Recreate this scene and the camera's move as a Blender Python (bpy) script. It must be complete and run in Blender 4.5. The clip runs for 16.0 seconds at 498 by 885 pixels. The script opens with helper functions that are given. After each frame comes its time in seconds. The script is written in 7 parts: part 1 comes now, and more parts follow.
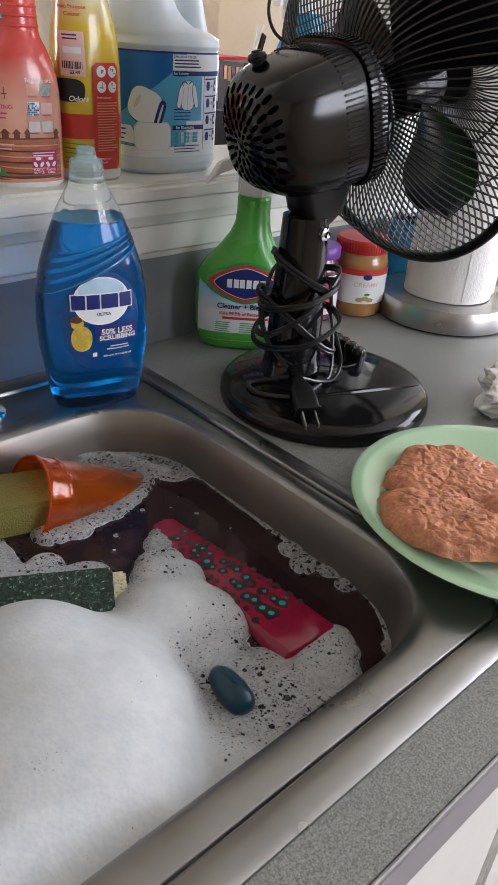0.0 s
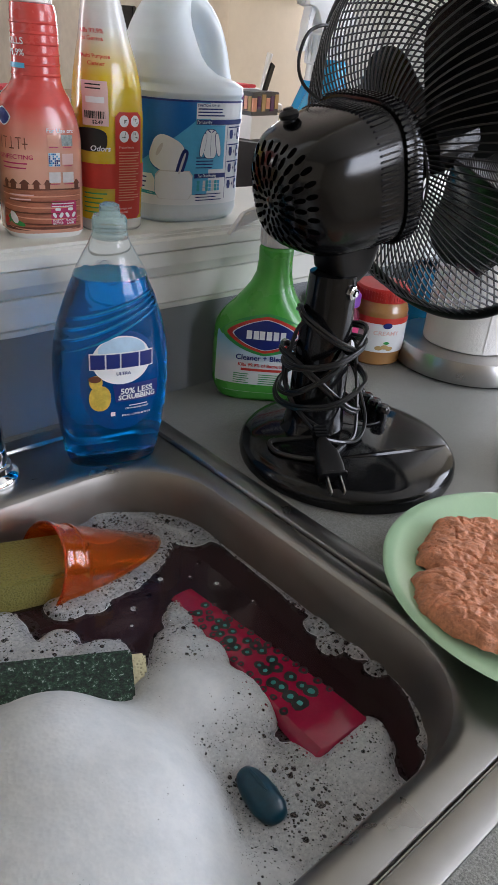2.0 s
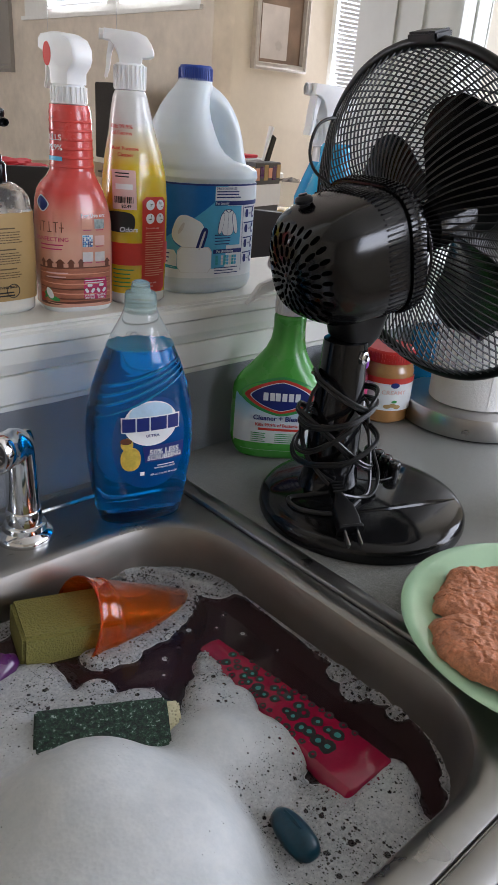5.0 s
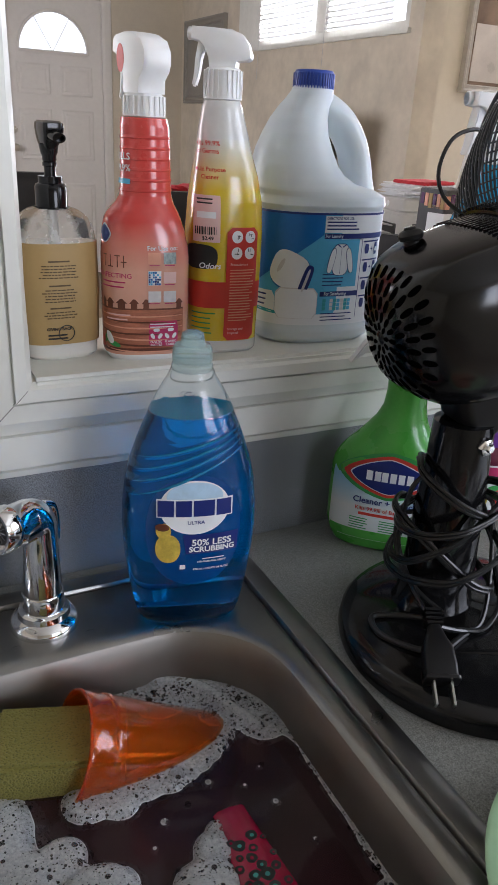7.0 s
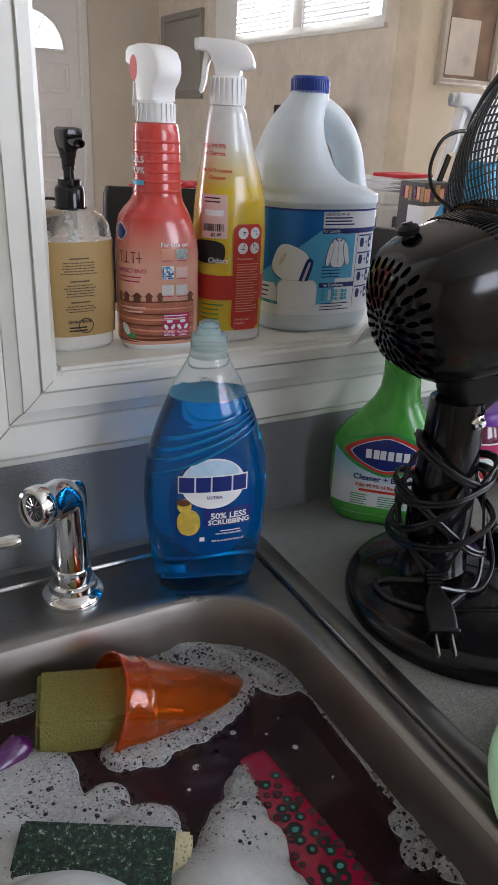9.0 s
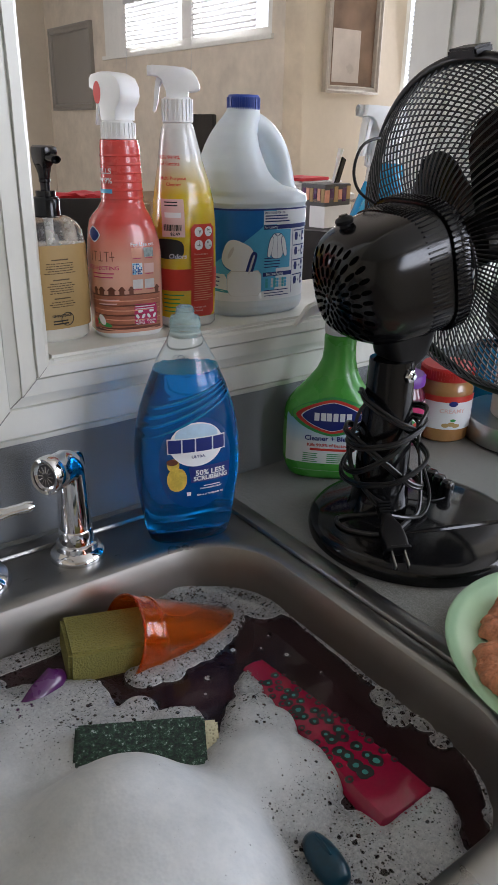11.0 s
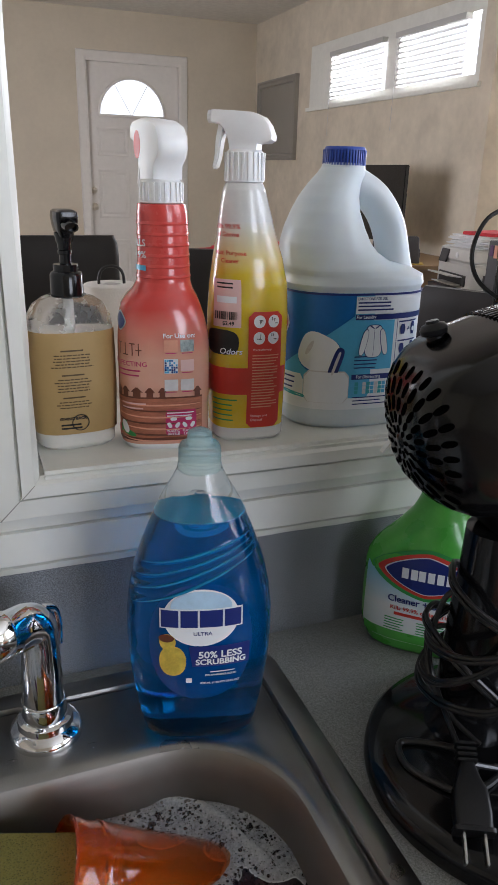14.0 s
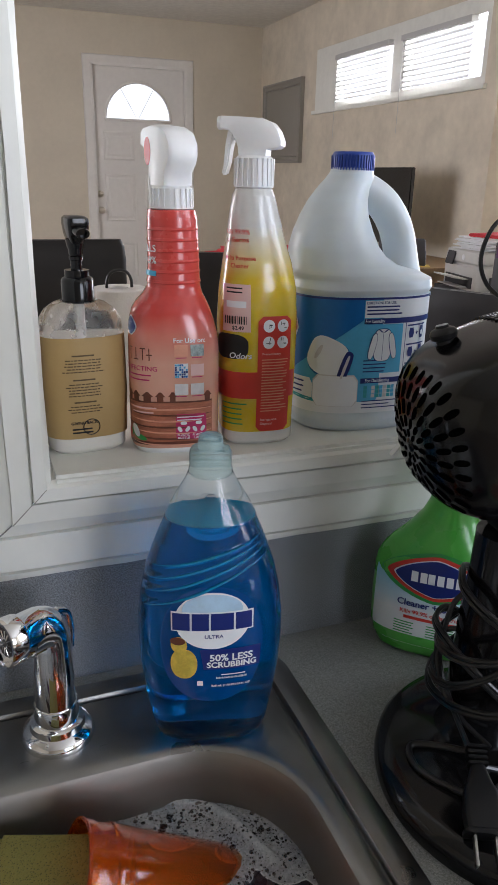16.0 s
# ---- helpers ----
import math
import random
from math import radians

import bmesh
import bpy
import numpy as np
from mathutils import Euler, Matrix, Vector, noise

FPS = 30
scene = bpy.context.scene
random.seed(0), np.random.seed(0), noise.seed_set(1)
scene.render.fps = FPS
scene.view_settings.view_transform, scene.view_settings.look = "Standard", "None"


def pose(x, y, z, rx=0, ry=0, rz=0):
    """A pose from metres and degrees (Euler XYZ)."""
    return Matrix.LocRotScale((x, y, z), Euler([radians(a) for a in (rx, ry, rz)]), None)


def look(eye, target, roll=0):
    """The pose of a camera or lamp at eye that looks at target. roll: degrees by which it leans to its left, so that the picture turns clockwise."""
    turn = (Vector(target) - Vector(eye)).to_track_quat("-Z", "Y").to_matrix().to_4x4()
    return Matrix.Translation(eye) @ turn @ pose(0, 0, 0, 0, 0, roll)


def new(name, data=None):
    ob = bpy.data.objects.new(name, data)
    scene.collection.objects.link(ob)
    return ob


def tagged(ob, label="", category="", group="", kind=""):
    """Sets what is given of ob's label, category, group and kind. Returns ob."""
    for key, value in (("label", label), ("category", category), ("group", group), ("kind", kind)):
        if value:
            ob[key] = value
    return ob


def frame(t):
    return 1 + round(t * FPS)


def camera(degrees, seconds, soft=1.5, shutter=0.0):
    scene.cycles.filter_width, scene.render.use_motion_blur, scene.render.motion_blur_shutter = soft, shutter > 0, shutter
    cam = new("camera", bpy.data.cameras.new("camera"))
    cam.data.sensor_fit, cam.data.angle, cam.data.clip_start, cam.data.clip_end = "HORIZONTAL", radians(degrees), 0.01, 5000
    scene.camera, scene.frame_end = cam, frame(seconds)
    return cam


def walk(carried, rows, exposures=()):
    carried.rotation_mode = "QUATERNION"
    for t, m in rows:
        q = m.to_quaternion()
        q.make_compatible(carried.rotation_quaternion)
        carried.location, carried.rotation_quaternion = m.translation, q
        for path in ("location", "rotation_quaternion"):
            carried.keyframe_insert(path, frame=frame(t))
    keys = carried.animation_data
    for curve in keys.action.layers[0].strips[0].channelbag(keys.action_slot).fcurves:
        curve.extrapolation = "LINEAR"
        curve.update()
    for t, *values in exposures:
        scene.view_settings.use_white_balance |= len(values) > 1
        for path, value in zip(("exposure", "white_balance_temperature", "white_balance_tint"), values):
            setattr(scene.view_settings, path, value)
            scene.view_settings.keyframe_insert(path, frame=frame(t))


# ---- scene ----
cam = camera(37.6, 16.0, soft=1.2)
METRES, EYE, TILT, LEAN, TURN = 0.9, 1.246, 0.0, 0.0, -44.1
ROWS = [
    (0.0, 0.0, 0.0, 0.0, 2.22, -30.21, -3.82),
    (0.5, 0.0099, 0.0126, 0.0124, -0.15, -29.12, -3.29),
    (1.0, 0.0003, 0.0313, -0.0014, 0.65, -28.47, -2.48),
    (1.5, -0.0254, 0.0415, 0.0113, 2.29, -28.76, -4.4),
    (2.0, -0.0302, 0.0476, 0.0243, 2.41, -28.91, -4.74),
    (2.5, -0.036, 0.0405, 0.0245, 2.37, -28.65, -4.77),
    (3.0, -0.0351, 0.0379, 0.0253, 2.27, -28.04, -4.79),
    (5.5, -0.0506, 0.0041, 0.048, 2.91, -22.91, -3.56),
    (6.0, -0.035, 0.0373, 0.0347, 9.22, -22.95, -1.08),
    (6.5, 0.0184, 0.1342, 0.0361, 13.14, -23.07, -2.62),
    (7.0, 0.0307, 0.1963, 0.0365, 17.66, -23.56, -3.04),
    (7.5, 0.0432, 0.2056, 0.0391, 19.46, -23.76, -2.94),
    (8.0, 0.0416, 0.2221, 0.0365, 19.98, -23.95, -2.87),
    (10.5, -0.0195, -0.0151, 0.0589, 7.88, -23.46, -1.33),
    (11.0, -0.0118, 0.0057, 0.0489, 7.86, -23.17, -1.02),
    (11.5, 0.0166, 0.1211, 0.0649, 13.4, -22.89, -0.99),
    (12.0, 0.0493, 0.2319, 0.0721, 20.5, -22.43, -1.87),
    (12.5, 0.0717, 0.2662, 0.0664, 21.73, -21.44, -1.53),
    (13.0, 0.071, 0.2692, 0.0641, 22.59, -20.4, -1.26),
    (13.5, 0.0599, 0.2642, 0.0612, 23.0, -20.21, -1.33),
    (14.0, 0.0549, 0.266, 0.062, 23.23, -20.22, -1.47),
    (14.5, 0.0523, 0.2658, 0.06, 23.27, -20.2, -1.46),
    (15.0, 0.0556, 0.2612, 0.059, 23.19, -20.2, -1.36),
    (15.5, 0.0539, 0.2603, 0.062, 23.35, -20.1, -1.35),
    (16.0, 0.0529, 0.262, 0.0643, 23.63, -20.04, -1.2),
]
EXPOSURE = [(0.0, 0.64, 6500, 21), (1.5, 0.56, 6300, 20), (3.0, 0.54, 6280, 20), (5.5, 0.42, 6220, 20), (11.0, 0.33, 6280, 20), (13.0, 0.28, 6220, 19), (16.0, 0.28, 6220, 19)]
walk(cam, [(t, pose(0, 0, EYE, TILT, LEAN, TURN) @ pose(METRES * x, METRES * y, METRES * z, 90 + pitch, roll, yaw)) for t, x, y, z, yaw, pitch, roll in ROWS], EXPOSURE)

# ---- light ----
CT = 0.908          # counter top
LEDGE = 1.09        # sill of the pass-through
FAR = 0.81          # far face of that wall
WATER = 0.866

world = bpy.data.worlds.new("sky")
scene.world = world
world.use_nodes = True
wn = world.node_tree
sky = wn.nodes.new("ShaderNodeTexSky")
sky.sky_type, sky.sun_disc, sky.sun_elevation, sky.sun_rotation = "NISHITA", False, radians(48), radians(20)
wn.nodes["Background"].inputs[1].default_value = 0.12
wn.links.new(sky.outputs[0], wn.nodes["Background"].inputs[0])


def window_light(name, where, towards, wide, high, watts, colour):
    d = bpy.data.lights.new(name, "AREA")
    d.shape, d.size, d.size_y, d.energy, d.color = "RECTANGLE", wide, high, watts, colour
    ob = new(name, d)
    ob.matrix_world = look(where, towards)
    return ob


window_light("window_light", (2.36, -0.6, 1.55), (0.3, -0.1, 1.35), 1.6, 1.2, 33, (0.86, 0.94, 1.0))
window_light("window_light", (1.5, -2.46, 1.6), (1.5, 0, 1.4), 1.3, 1.1, 30, (0.88, 0.95, 1.0))
window_light("window_light", (4.05, 3.38, 1.45), (3.2, 1.0, 1.3), 0.7, 1.5, 58, (0.93, 0.97, 1.0))
window_light("window_light", (2.76, 4.43, 1.94), (1.0, 4.3, 1.6), 1.8, 0.34, 24, (0.95, 0.98, 1.0))

# Lamp in an unseen west window, added to brighten the far plaster wall.
window_light("window_light", (-1.44, 3.5, 1.5), (2.6, 4.2, 1.5), 1.5, 1.1, 43, (0.98, 0.98, 0.97))

# ---- materials ----


def nodes_of(name):
    m = bpy.data.materials.new(name)
    m.use_nodes = True
    t = m.node_tree
    return m, t, t.nodes["Principled BSDF"]


def coords(t, scale=(1, 1, 1)):
    c = t.nodes.new("ShaderNodeTexCoord")
    p = t.nodes.new("ShaderNodeMapping")
    p.inputs["Scale"].default_value = scale
    t.links.new(c.outputs["Object"], p.inputs["Vector"])
    return p.outputs[0]


def noise_of(t, vec, scale, detail=4.0, rough=0.55):
    n = t.nodes.new("ShaderNodeTexNoise")
    n.inputs["Scale"].default_value, n.inputs["Detail"].default_value, n.inputs["Roughness"].default_value = scale, detail, rough
    t.links.new(vec, n.inputs["Vector"])
    return n.outputs["Fac"]


def ramp_of(t, fac, stops):
    r = t.nodes.new("ShaderNodeValToRGB")
    while len(r.color_ramp.elements) < len(stops):
        r.color_ramp.elements.new(0.5)
    for e, (p, c) in zip(r.color_ramp.elements, stops):
        e.position, e.color = p, (*c, 1)
    t.links.new(fac, r.inputs[0])
    return r.outputs[0]


def bump_of(t, height, strength, distance=0.001, normal=None):
    b = t.nodes.new("ShaderNodeBump")
    b.inputs["Strength"].default_value, b.inputs["Distance"].default_value = strength, distance
    t.links.new(height, b.inputs["Height"])
    if normal is not None:
        t.links.new(normal, b.inputs["Normal"])
    return b.outputs[0]


def mat(name, colour, rough=0.5, metal=0.0, trans=0.0, ior=1.45, var=0.1, vscale=25, bump=0.0, bscale=300, coat=0.0, sub=0.0,
        stretch=(1, 1, 1), rvar=0.12, alpha=1.0):
    """A surface with broad and fine variation of its colour, gloss and relief."""
    m, t, p = nodes_of(name)
    vec = coords(t, stretch)
    broad, fine = noise_of(t, vec, vscale), noise_of(t, vec, bscale, 3)
    mix = t.nodes.new("ShaderNodeMath")
    mix.operation = "MULTIPLY_ADD"
    t.links.new(fine, mix.inputs[0])
    mix.inputs[1].default_value = 0.4
    t.links.new(broad, mix.inputs[2])
    lo, hi = [max(0, c * (1 - var)) for c in colour], [min(1, c * (1 + var)) for c in colour]
    t.links.new(ramp_of(t, mix.outputs[0], [(0.4, lo), (1.0, hi)]), p.inputs["Base Color"])
    r = t.nodes.new("ShaderNodeMapRange")
    r.inputs[3].default_value, r.inputs[4].default_value = max(0.02, rough - rvar * rough * 2), min(1, rough + rvar * rough * 2)
    t.links.new(broad, r.inputs[0])
    t.links.new(r.outputs[0], p.inputs["Roughness"])
    p.inputs["Metallic"].default_value, p.inputs["Transmission Weight"].default_value, p.inputs["IOR"].default_value = metal, trans, ior
    p.inputs["Coat Weight"].default_value, p.inputs["Coat Roughness"].default_value = coat, 0.06
    p.inputs["Alpha"].default_value = alpha
    if sub:
        p.inputs["Subsurface Weight"].default_value = sub
        p.inputs["Subsurface Radius"].default_value = (0.01, 0.008, 0.006)
        p.inputs["Subsurface Scale"].default_value = 0.6
    if bump:
        t.links.new(bump_of(t, fine, bump), p.inputs["Normal"])
    return m


def laminate(name, dark, mid, light):
    m, t, p = nodes_of(name)
    vec = coords(t)
    grain, cloud = noise_of(t, vec, 950, 3, 0.8), noise_of(t, vec, 9)
    t.links.new(ramp_of(t, grain, [(0.36, dark), (0.5, mid), (0.66, light)]), p.inputs["Base Color"])
    r = t.nodes.new("ShaderNodeMapRange")
    r.inputs[3].default_value, r.inputs[4].default_value = 0.28, 0.5
    t.links.new(cloud, r.inputs[0])
    t.links.new(r.outputs[0], p.inputs["Roughness"])
    t.links.new(bump_of(t, grain, 0.12, 0.0005), p.inputs["Normal"])
    return m


def steel(name, colour, rough, stretch):
    m, t, p = nodes_of(name)
    scratch = noise_of(t, coords(t, stretch), 60, 6, 0.7)
    smear = noise_of(t, coords(t), 18, 4)
    t.links.new(ramp_of(t, smear, [(0.3, [c * 0.8 for c in colour]), (0.7, colour)]), p.inputs["Base Color"])
    r = t.nodes.new("ShaderNodeMapRange")
    r.inputs[3].default_value, r.inputs[4].default_value = rough * 0.7, rough * 1.35
    t.links.new(smear, r.inputs[0])
    t.links.new(r.outputs[0], p.inputs["Roughness"])
    p.inputs["Metallic"].default_value = 1.0
    t.links.new(bump_of(t, scratch, 0.16, 0.0006), p.inputs["Normal"])
    return m


def foam_material():
    """White suds: thick lather is opaque, the thin film shows round holes with the water behind."""
    m, t, p = nodes_of("suds")
    vec = coords(t)
    cells, luck = [], []
    for s in (170, 330, 640):
        v = t.nodes.new("ShaderNodeTexVoronoi")
        v.inputs["Scale"].default_value = s
        t.links.new(vec, v.inputs["Vector"])
        cells.append(v.outputs["Distance"])
        draw = t.nodes.new("ShaderNodeSeparateColor")
        t.links.new(v.outputs["Color"], draw.inputs[0])
        size = t.nodes.new("ShaderNodeMath")
        size.operation = "POWER"
        t.links.new(draw.outputs[0], size.inputs[0])
        size.inputs[1].default_value = 1.0
        luck.append(size.outputs[0])
    sep = t.nodes.new("ShaderNodeSeparateXYZ")
    g = t.nodes.new("ShaderNodeNewGeometry")
    t.links.new(g.outputs["Position"], sep.inputs[0])
    thick = t.nodes.new("ShaderNodeMapRange")
    thick.inputs[1].default_value, thick.inputs[2].default_value = WATER + 0.0025, WATER + 0.018
    t.links.new(sep.outputs[2], thick.inputs[0])
    patch = noise_of(t, vec, 45, 2)
    thr = t.nodes.new("ShaderNodeMath")
    thr.operation = "MULTIPLY_ADD"
    t.links.new(thick.outputs[0], thr.inputs[0])
    thr.inputs[1].default_value = -0.42
    spread = t.nodes.new("ShaderNodeMapRange")
    spread.inputs[1].default_value, spread.inputs[2].default_value, spread.inputs[3].default_value, spread.inputs[4].default_value = 0.3, 0.7, 0.3, 0.6
    t.links.new(patch, spread.inputs[0])
    t.links.new(spread.outputs[0], thr.inputs[2])
    holes, rims = [], []
    for c, k in zip(cells, luck):
        a = t.nodes.new("ShaderNodeMath")
        a.operation = "MULTIPLY"
        t.links.new(thr.outputs[0], a.inputs[0])
        t.links.new(k, a.inputs[1])
        d = t.nodes.new("ShaderNodeMath")
        d.operation = "SUBTRACT"
        t.links.new(a.outputs[0], d.inputs[0])
        t.links.new(c, d.inputs[1])
        b = t.nodes.new("ShaderNodeMapRange")
        b.interpolation_type = "SMOOTHSTEP"
        b.inputs[1].default_value, b.inputs[2].default_value = -0.02, 0.09
        t.links.new(d.outputs[0], b.inputs[0])
        holes.append(b.outputs[0])
        rim = t.nodes.new("ShaderNodeMapRange")
        rim.inputs[1].default_value, rim.inputs[2].default_value, rim.inputs[3].default_value, rim.inputs[4].default_value = -0.05, 0.0, 0.0, 0.75
        t.links.new(d.outputs[0], rim.inputs[0])
        rims.append(rim.outputs[0])
    either = t.nodes.new("ShaderNodeMath")
    either.operation = "MAXIMUM"
    third = t.nodes.new("ShaderNodeMath")
    third.operation = "MAXIMUM"
    t.links.new(holes[0], third.inputs[0])
    t.links.new(holes[1], third.inputs[1])
    t.links.new(third.outputs[0], either.inputs[0])
    t.links.new(holes[2], either.inputs[1])
    film = t.nodes.new("ShaderNodeMapRange")
    film.inputs[3].default_value, film.inputs[4].default_value = 1.0, 0.1
    t.links.new(either.outputs[0], film.inputs[0])
    dense = t.nodes.new("ShaderNodeMapRange")
    dense.inputs[4].default_value = 1.0
    froth = t.nodes.new("ShaderNodeMapRange")
    froth.inputs[1].default_value, froth.inputs[2].default_value, froth.inputs[3].default_value, froth.inputs[4].default_value = 0.32, 0.68, 0.36, 0.76
    t.links.new(noise_of(t, vec, 420, 5, 0.7), froth.inputs[0])
    t.links.new(froth.outputs[0], dense.inputs[3])
    t.links.new(thick.outputs[0], dense.inputs[0])
    hem = t.nodes.new("ShaderNodeMapRange")
    hem.inputs[1].default_value, hem.inputs[2].default_value, hem.inputs[3].default_value, hem.inputs[4].default_value = WATER + 0.0002, WATER + 0.001, 0.9, 0.0
    t.links.new(sep.outputs[2], hem.inputs[0])
    brim = t.nodes.new("ShaderNodeMath")
    brim.operation = "MAXIMUM"
    t.links.new(dense.outputs[0], brim.inputs[0])
    t.links.new(hem.outputs[0], brim.inputs[1])
    ring = brim.outputs[0]
    for r in rims:
        k = t.nodes.new("ShaderNodeMath")
        k.operation = "MAXIMUM"
        t.links.new(ring, k.inputs[0])
        t.links.new(r, k.inputs[1])
        ring = k.outputs[0]
    cover = t.nodes.new("ShaderNodeMath")
    cover.operation = "MULTIPLY"
    t.links.new(film.outputs[0], cover.inputs[0])
    t.links.new(ring, cover.inputs[1])
    t.links.new(cover.outputs[0], p.inputs["Alpha"])
    t.links.new(ramp_of(t, noise_of(t, vec, 70, 6, 0.75), [(0.35, (0.52, 0.555, 0.575)), (0.62, (0.6, 0.625, 0.635))]), p.inputs["Base Color"])
    p.inputs["Roughness"].default_value = 0.45
    p.inputs["Subsurface Weight"].default_value = 0.5
    p.inputs["Subsurface Radius"].default_value = (0.006, 0.007, 0.008)
    p.inputs["Subsurface Scale"].default_value = 1.0
    fine = noise_of(t, vec, 700, 3)
    n1 = bump_of(t, cells[1], 0.16, 0.0012)
    t.links.new(bump_of(t, fine, 0.06, 0.0006, n1), p.inputs["Normal"])
    return m


def water_material():
    m, t, p = nodes_of("dishwater")
    cloud = noise_of(t, coords(t), 22, 4)
    t.links.new(ramp_of(t, cloud, [(0.3, (0.016, 0.007, 0.009)), (0.7, (0.05, 0.023, 0.027))]), p.inputs["Base Color"])
    p.inputs["Roughness"].default_value = 0.06
    p.inputs["IOR"].default_value = 1.33
    p.inputs["Alpha"].default_value = 0.9
    t.links.new(bump_of(t, noise_of(t, coords(t), 30, 3), 0.06, 0.002), p.inputs["Normal"])
    return m


def sponge(name, colour, scale, depth):
    m, t, p = nodes_of(name)
    vec = coords(t)
    v = t.nodes.new("ShaderNodeTexVoronoi")
    v.inputs["Scale"].default_value = scale
    t.links.new(vec, v.inputs["Vector"])
    n = noise_of(t, vec, scale * 0.5, 4)
    t.links.new(ramp_of(t, v.outputs["Distance"], [(0.05, [c * 0.35 for c in colour]), (0.4, colour)]), p.inputs["Base Color"])
    p.inputs["Roughness"].default_value = 0.75
    t.links.new(bump_of(t, n, 0.6, depth, bump_of(t, v.outputs["Distance"], 0.8, depth)), p.inputs["Normal"])
    return m


def scouring():
    m, t, p = nodes_of("green_scouring_pad")
    vec = coords(t)
    n, fleck = noise_of(t, vec, 300, 4, 0.8), noise_of(t, vec, 160, 3, 0.6)
    t.links.new(ramp_of(t, n, [(0.38, (0.001, 0.005, 0.003)), (0.52, (0.007, 0.035, 0.018)), (0.6, (0.025, 0.085, 0.045)), (0.66, (0.4, 0.47, 0.43))]), p.inputs["Base Color"])
    p.inputs["Roughness"].default_value = 0.6
    p.inputs["Coat Weight"].default_value = 0.05
    t.links.new(bump_of(t, n, 1.0, 0.003, bump_of(t, fleck, 0.6, 0.002)), p.inputs["Normal"])
    return m


def fade(name, upper, lower, z1, z0, trans=0.0):
    """Plastic or print whose colour runs from one tone into another with height."""
    m, t, p = nodes_of(name)
    c = t.nodes.new("ShaderNodeTexCoord")
    sep = t.nodes.new("ShaderNodeSeparateXYZ")
    t.links.new(c.outputs["Object"], sep.inputs[0])
    r = t.nodes.new("ShaderNodeMapRange")
    r.inputs[1].default_value, r.inputs[2].default_value = z0, z1
    t.links.new(sep.outputs[2], r.inputs[0])
    n = t.nodes.new("ShaderNodeMath")
    n.operation = "MULTIPLY_ADD"
    t.links.new(noise_of(t, c.outputs["Object"], 45), n.inputs[0])
    n.inputs[1].default_value = 0.25
    t.links.new(r.outputs[0], n.inputs[2])
    t.links.new(ramp_of(t, n.outputs[0], [(0.08, lower), (1.05, upper)]), p.inputs["Base Color"])
    p.inputs["Roughness"].default_value, p.inputs["Coat Weight"].default_value, p.inputs["Transmission Weight"].default_value = 0.22, 0.4, trans
    p.inputs["Subsurface Weight"].default_value, p.inputs["Subsurface Scale"].default_value = 0.15, 0.01
    return m


def emitter(name, colour, strength):
    m = bpy.data.materials.new(name)
    m.use_nodes = True
    t = m.node_tree
    t.nodes.clear()
    e, o = t.nodes.new("ShaderNodeEmission"), t.nodes.new("ShaderNodeOutputMaterial")
    e.inputs[0].default_value, e.inputs[1].default_value = (*colour, 1), strength
    t.links.new(e.outputs[0], o.inputs[0])
    return m


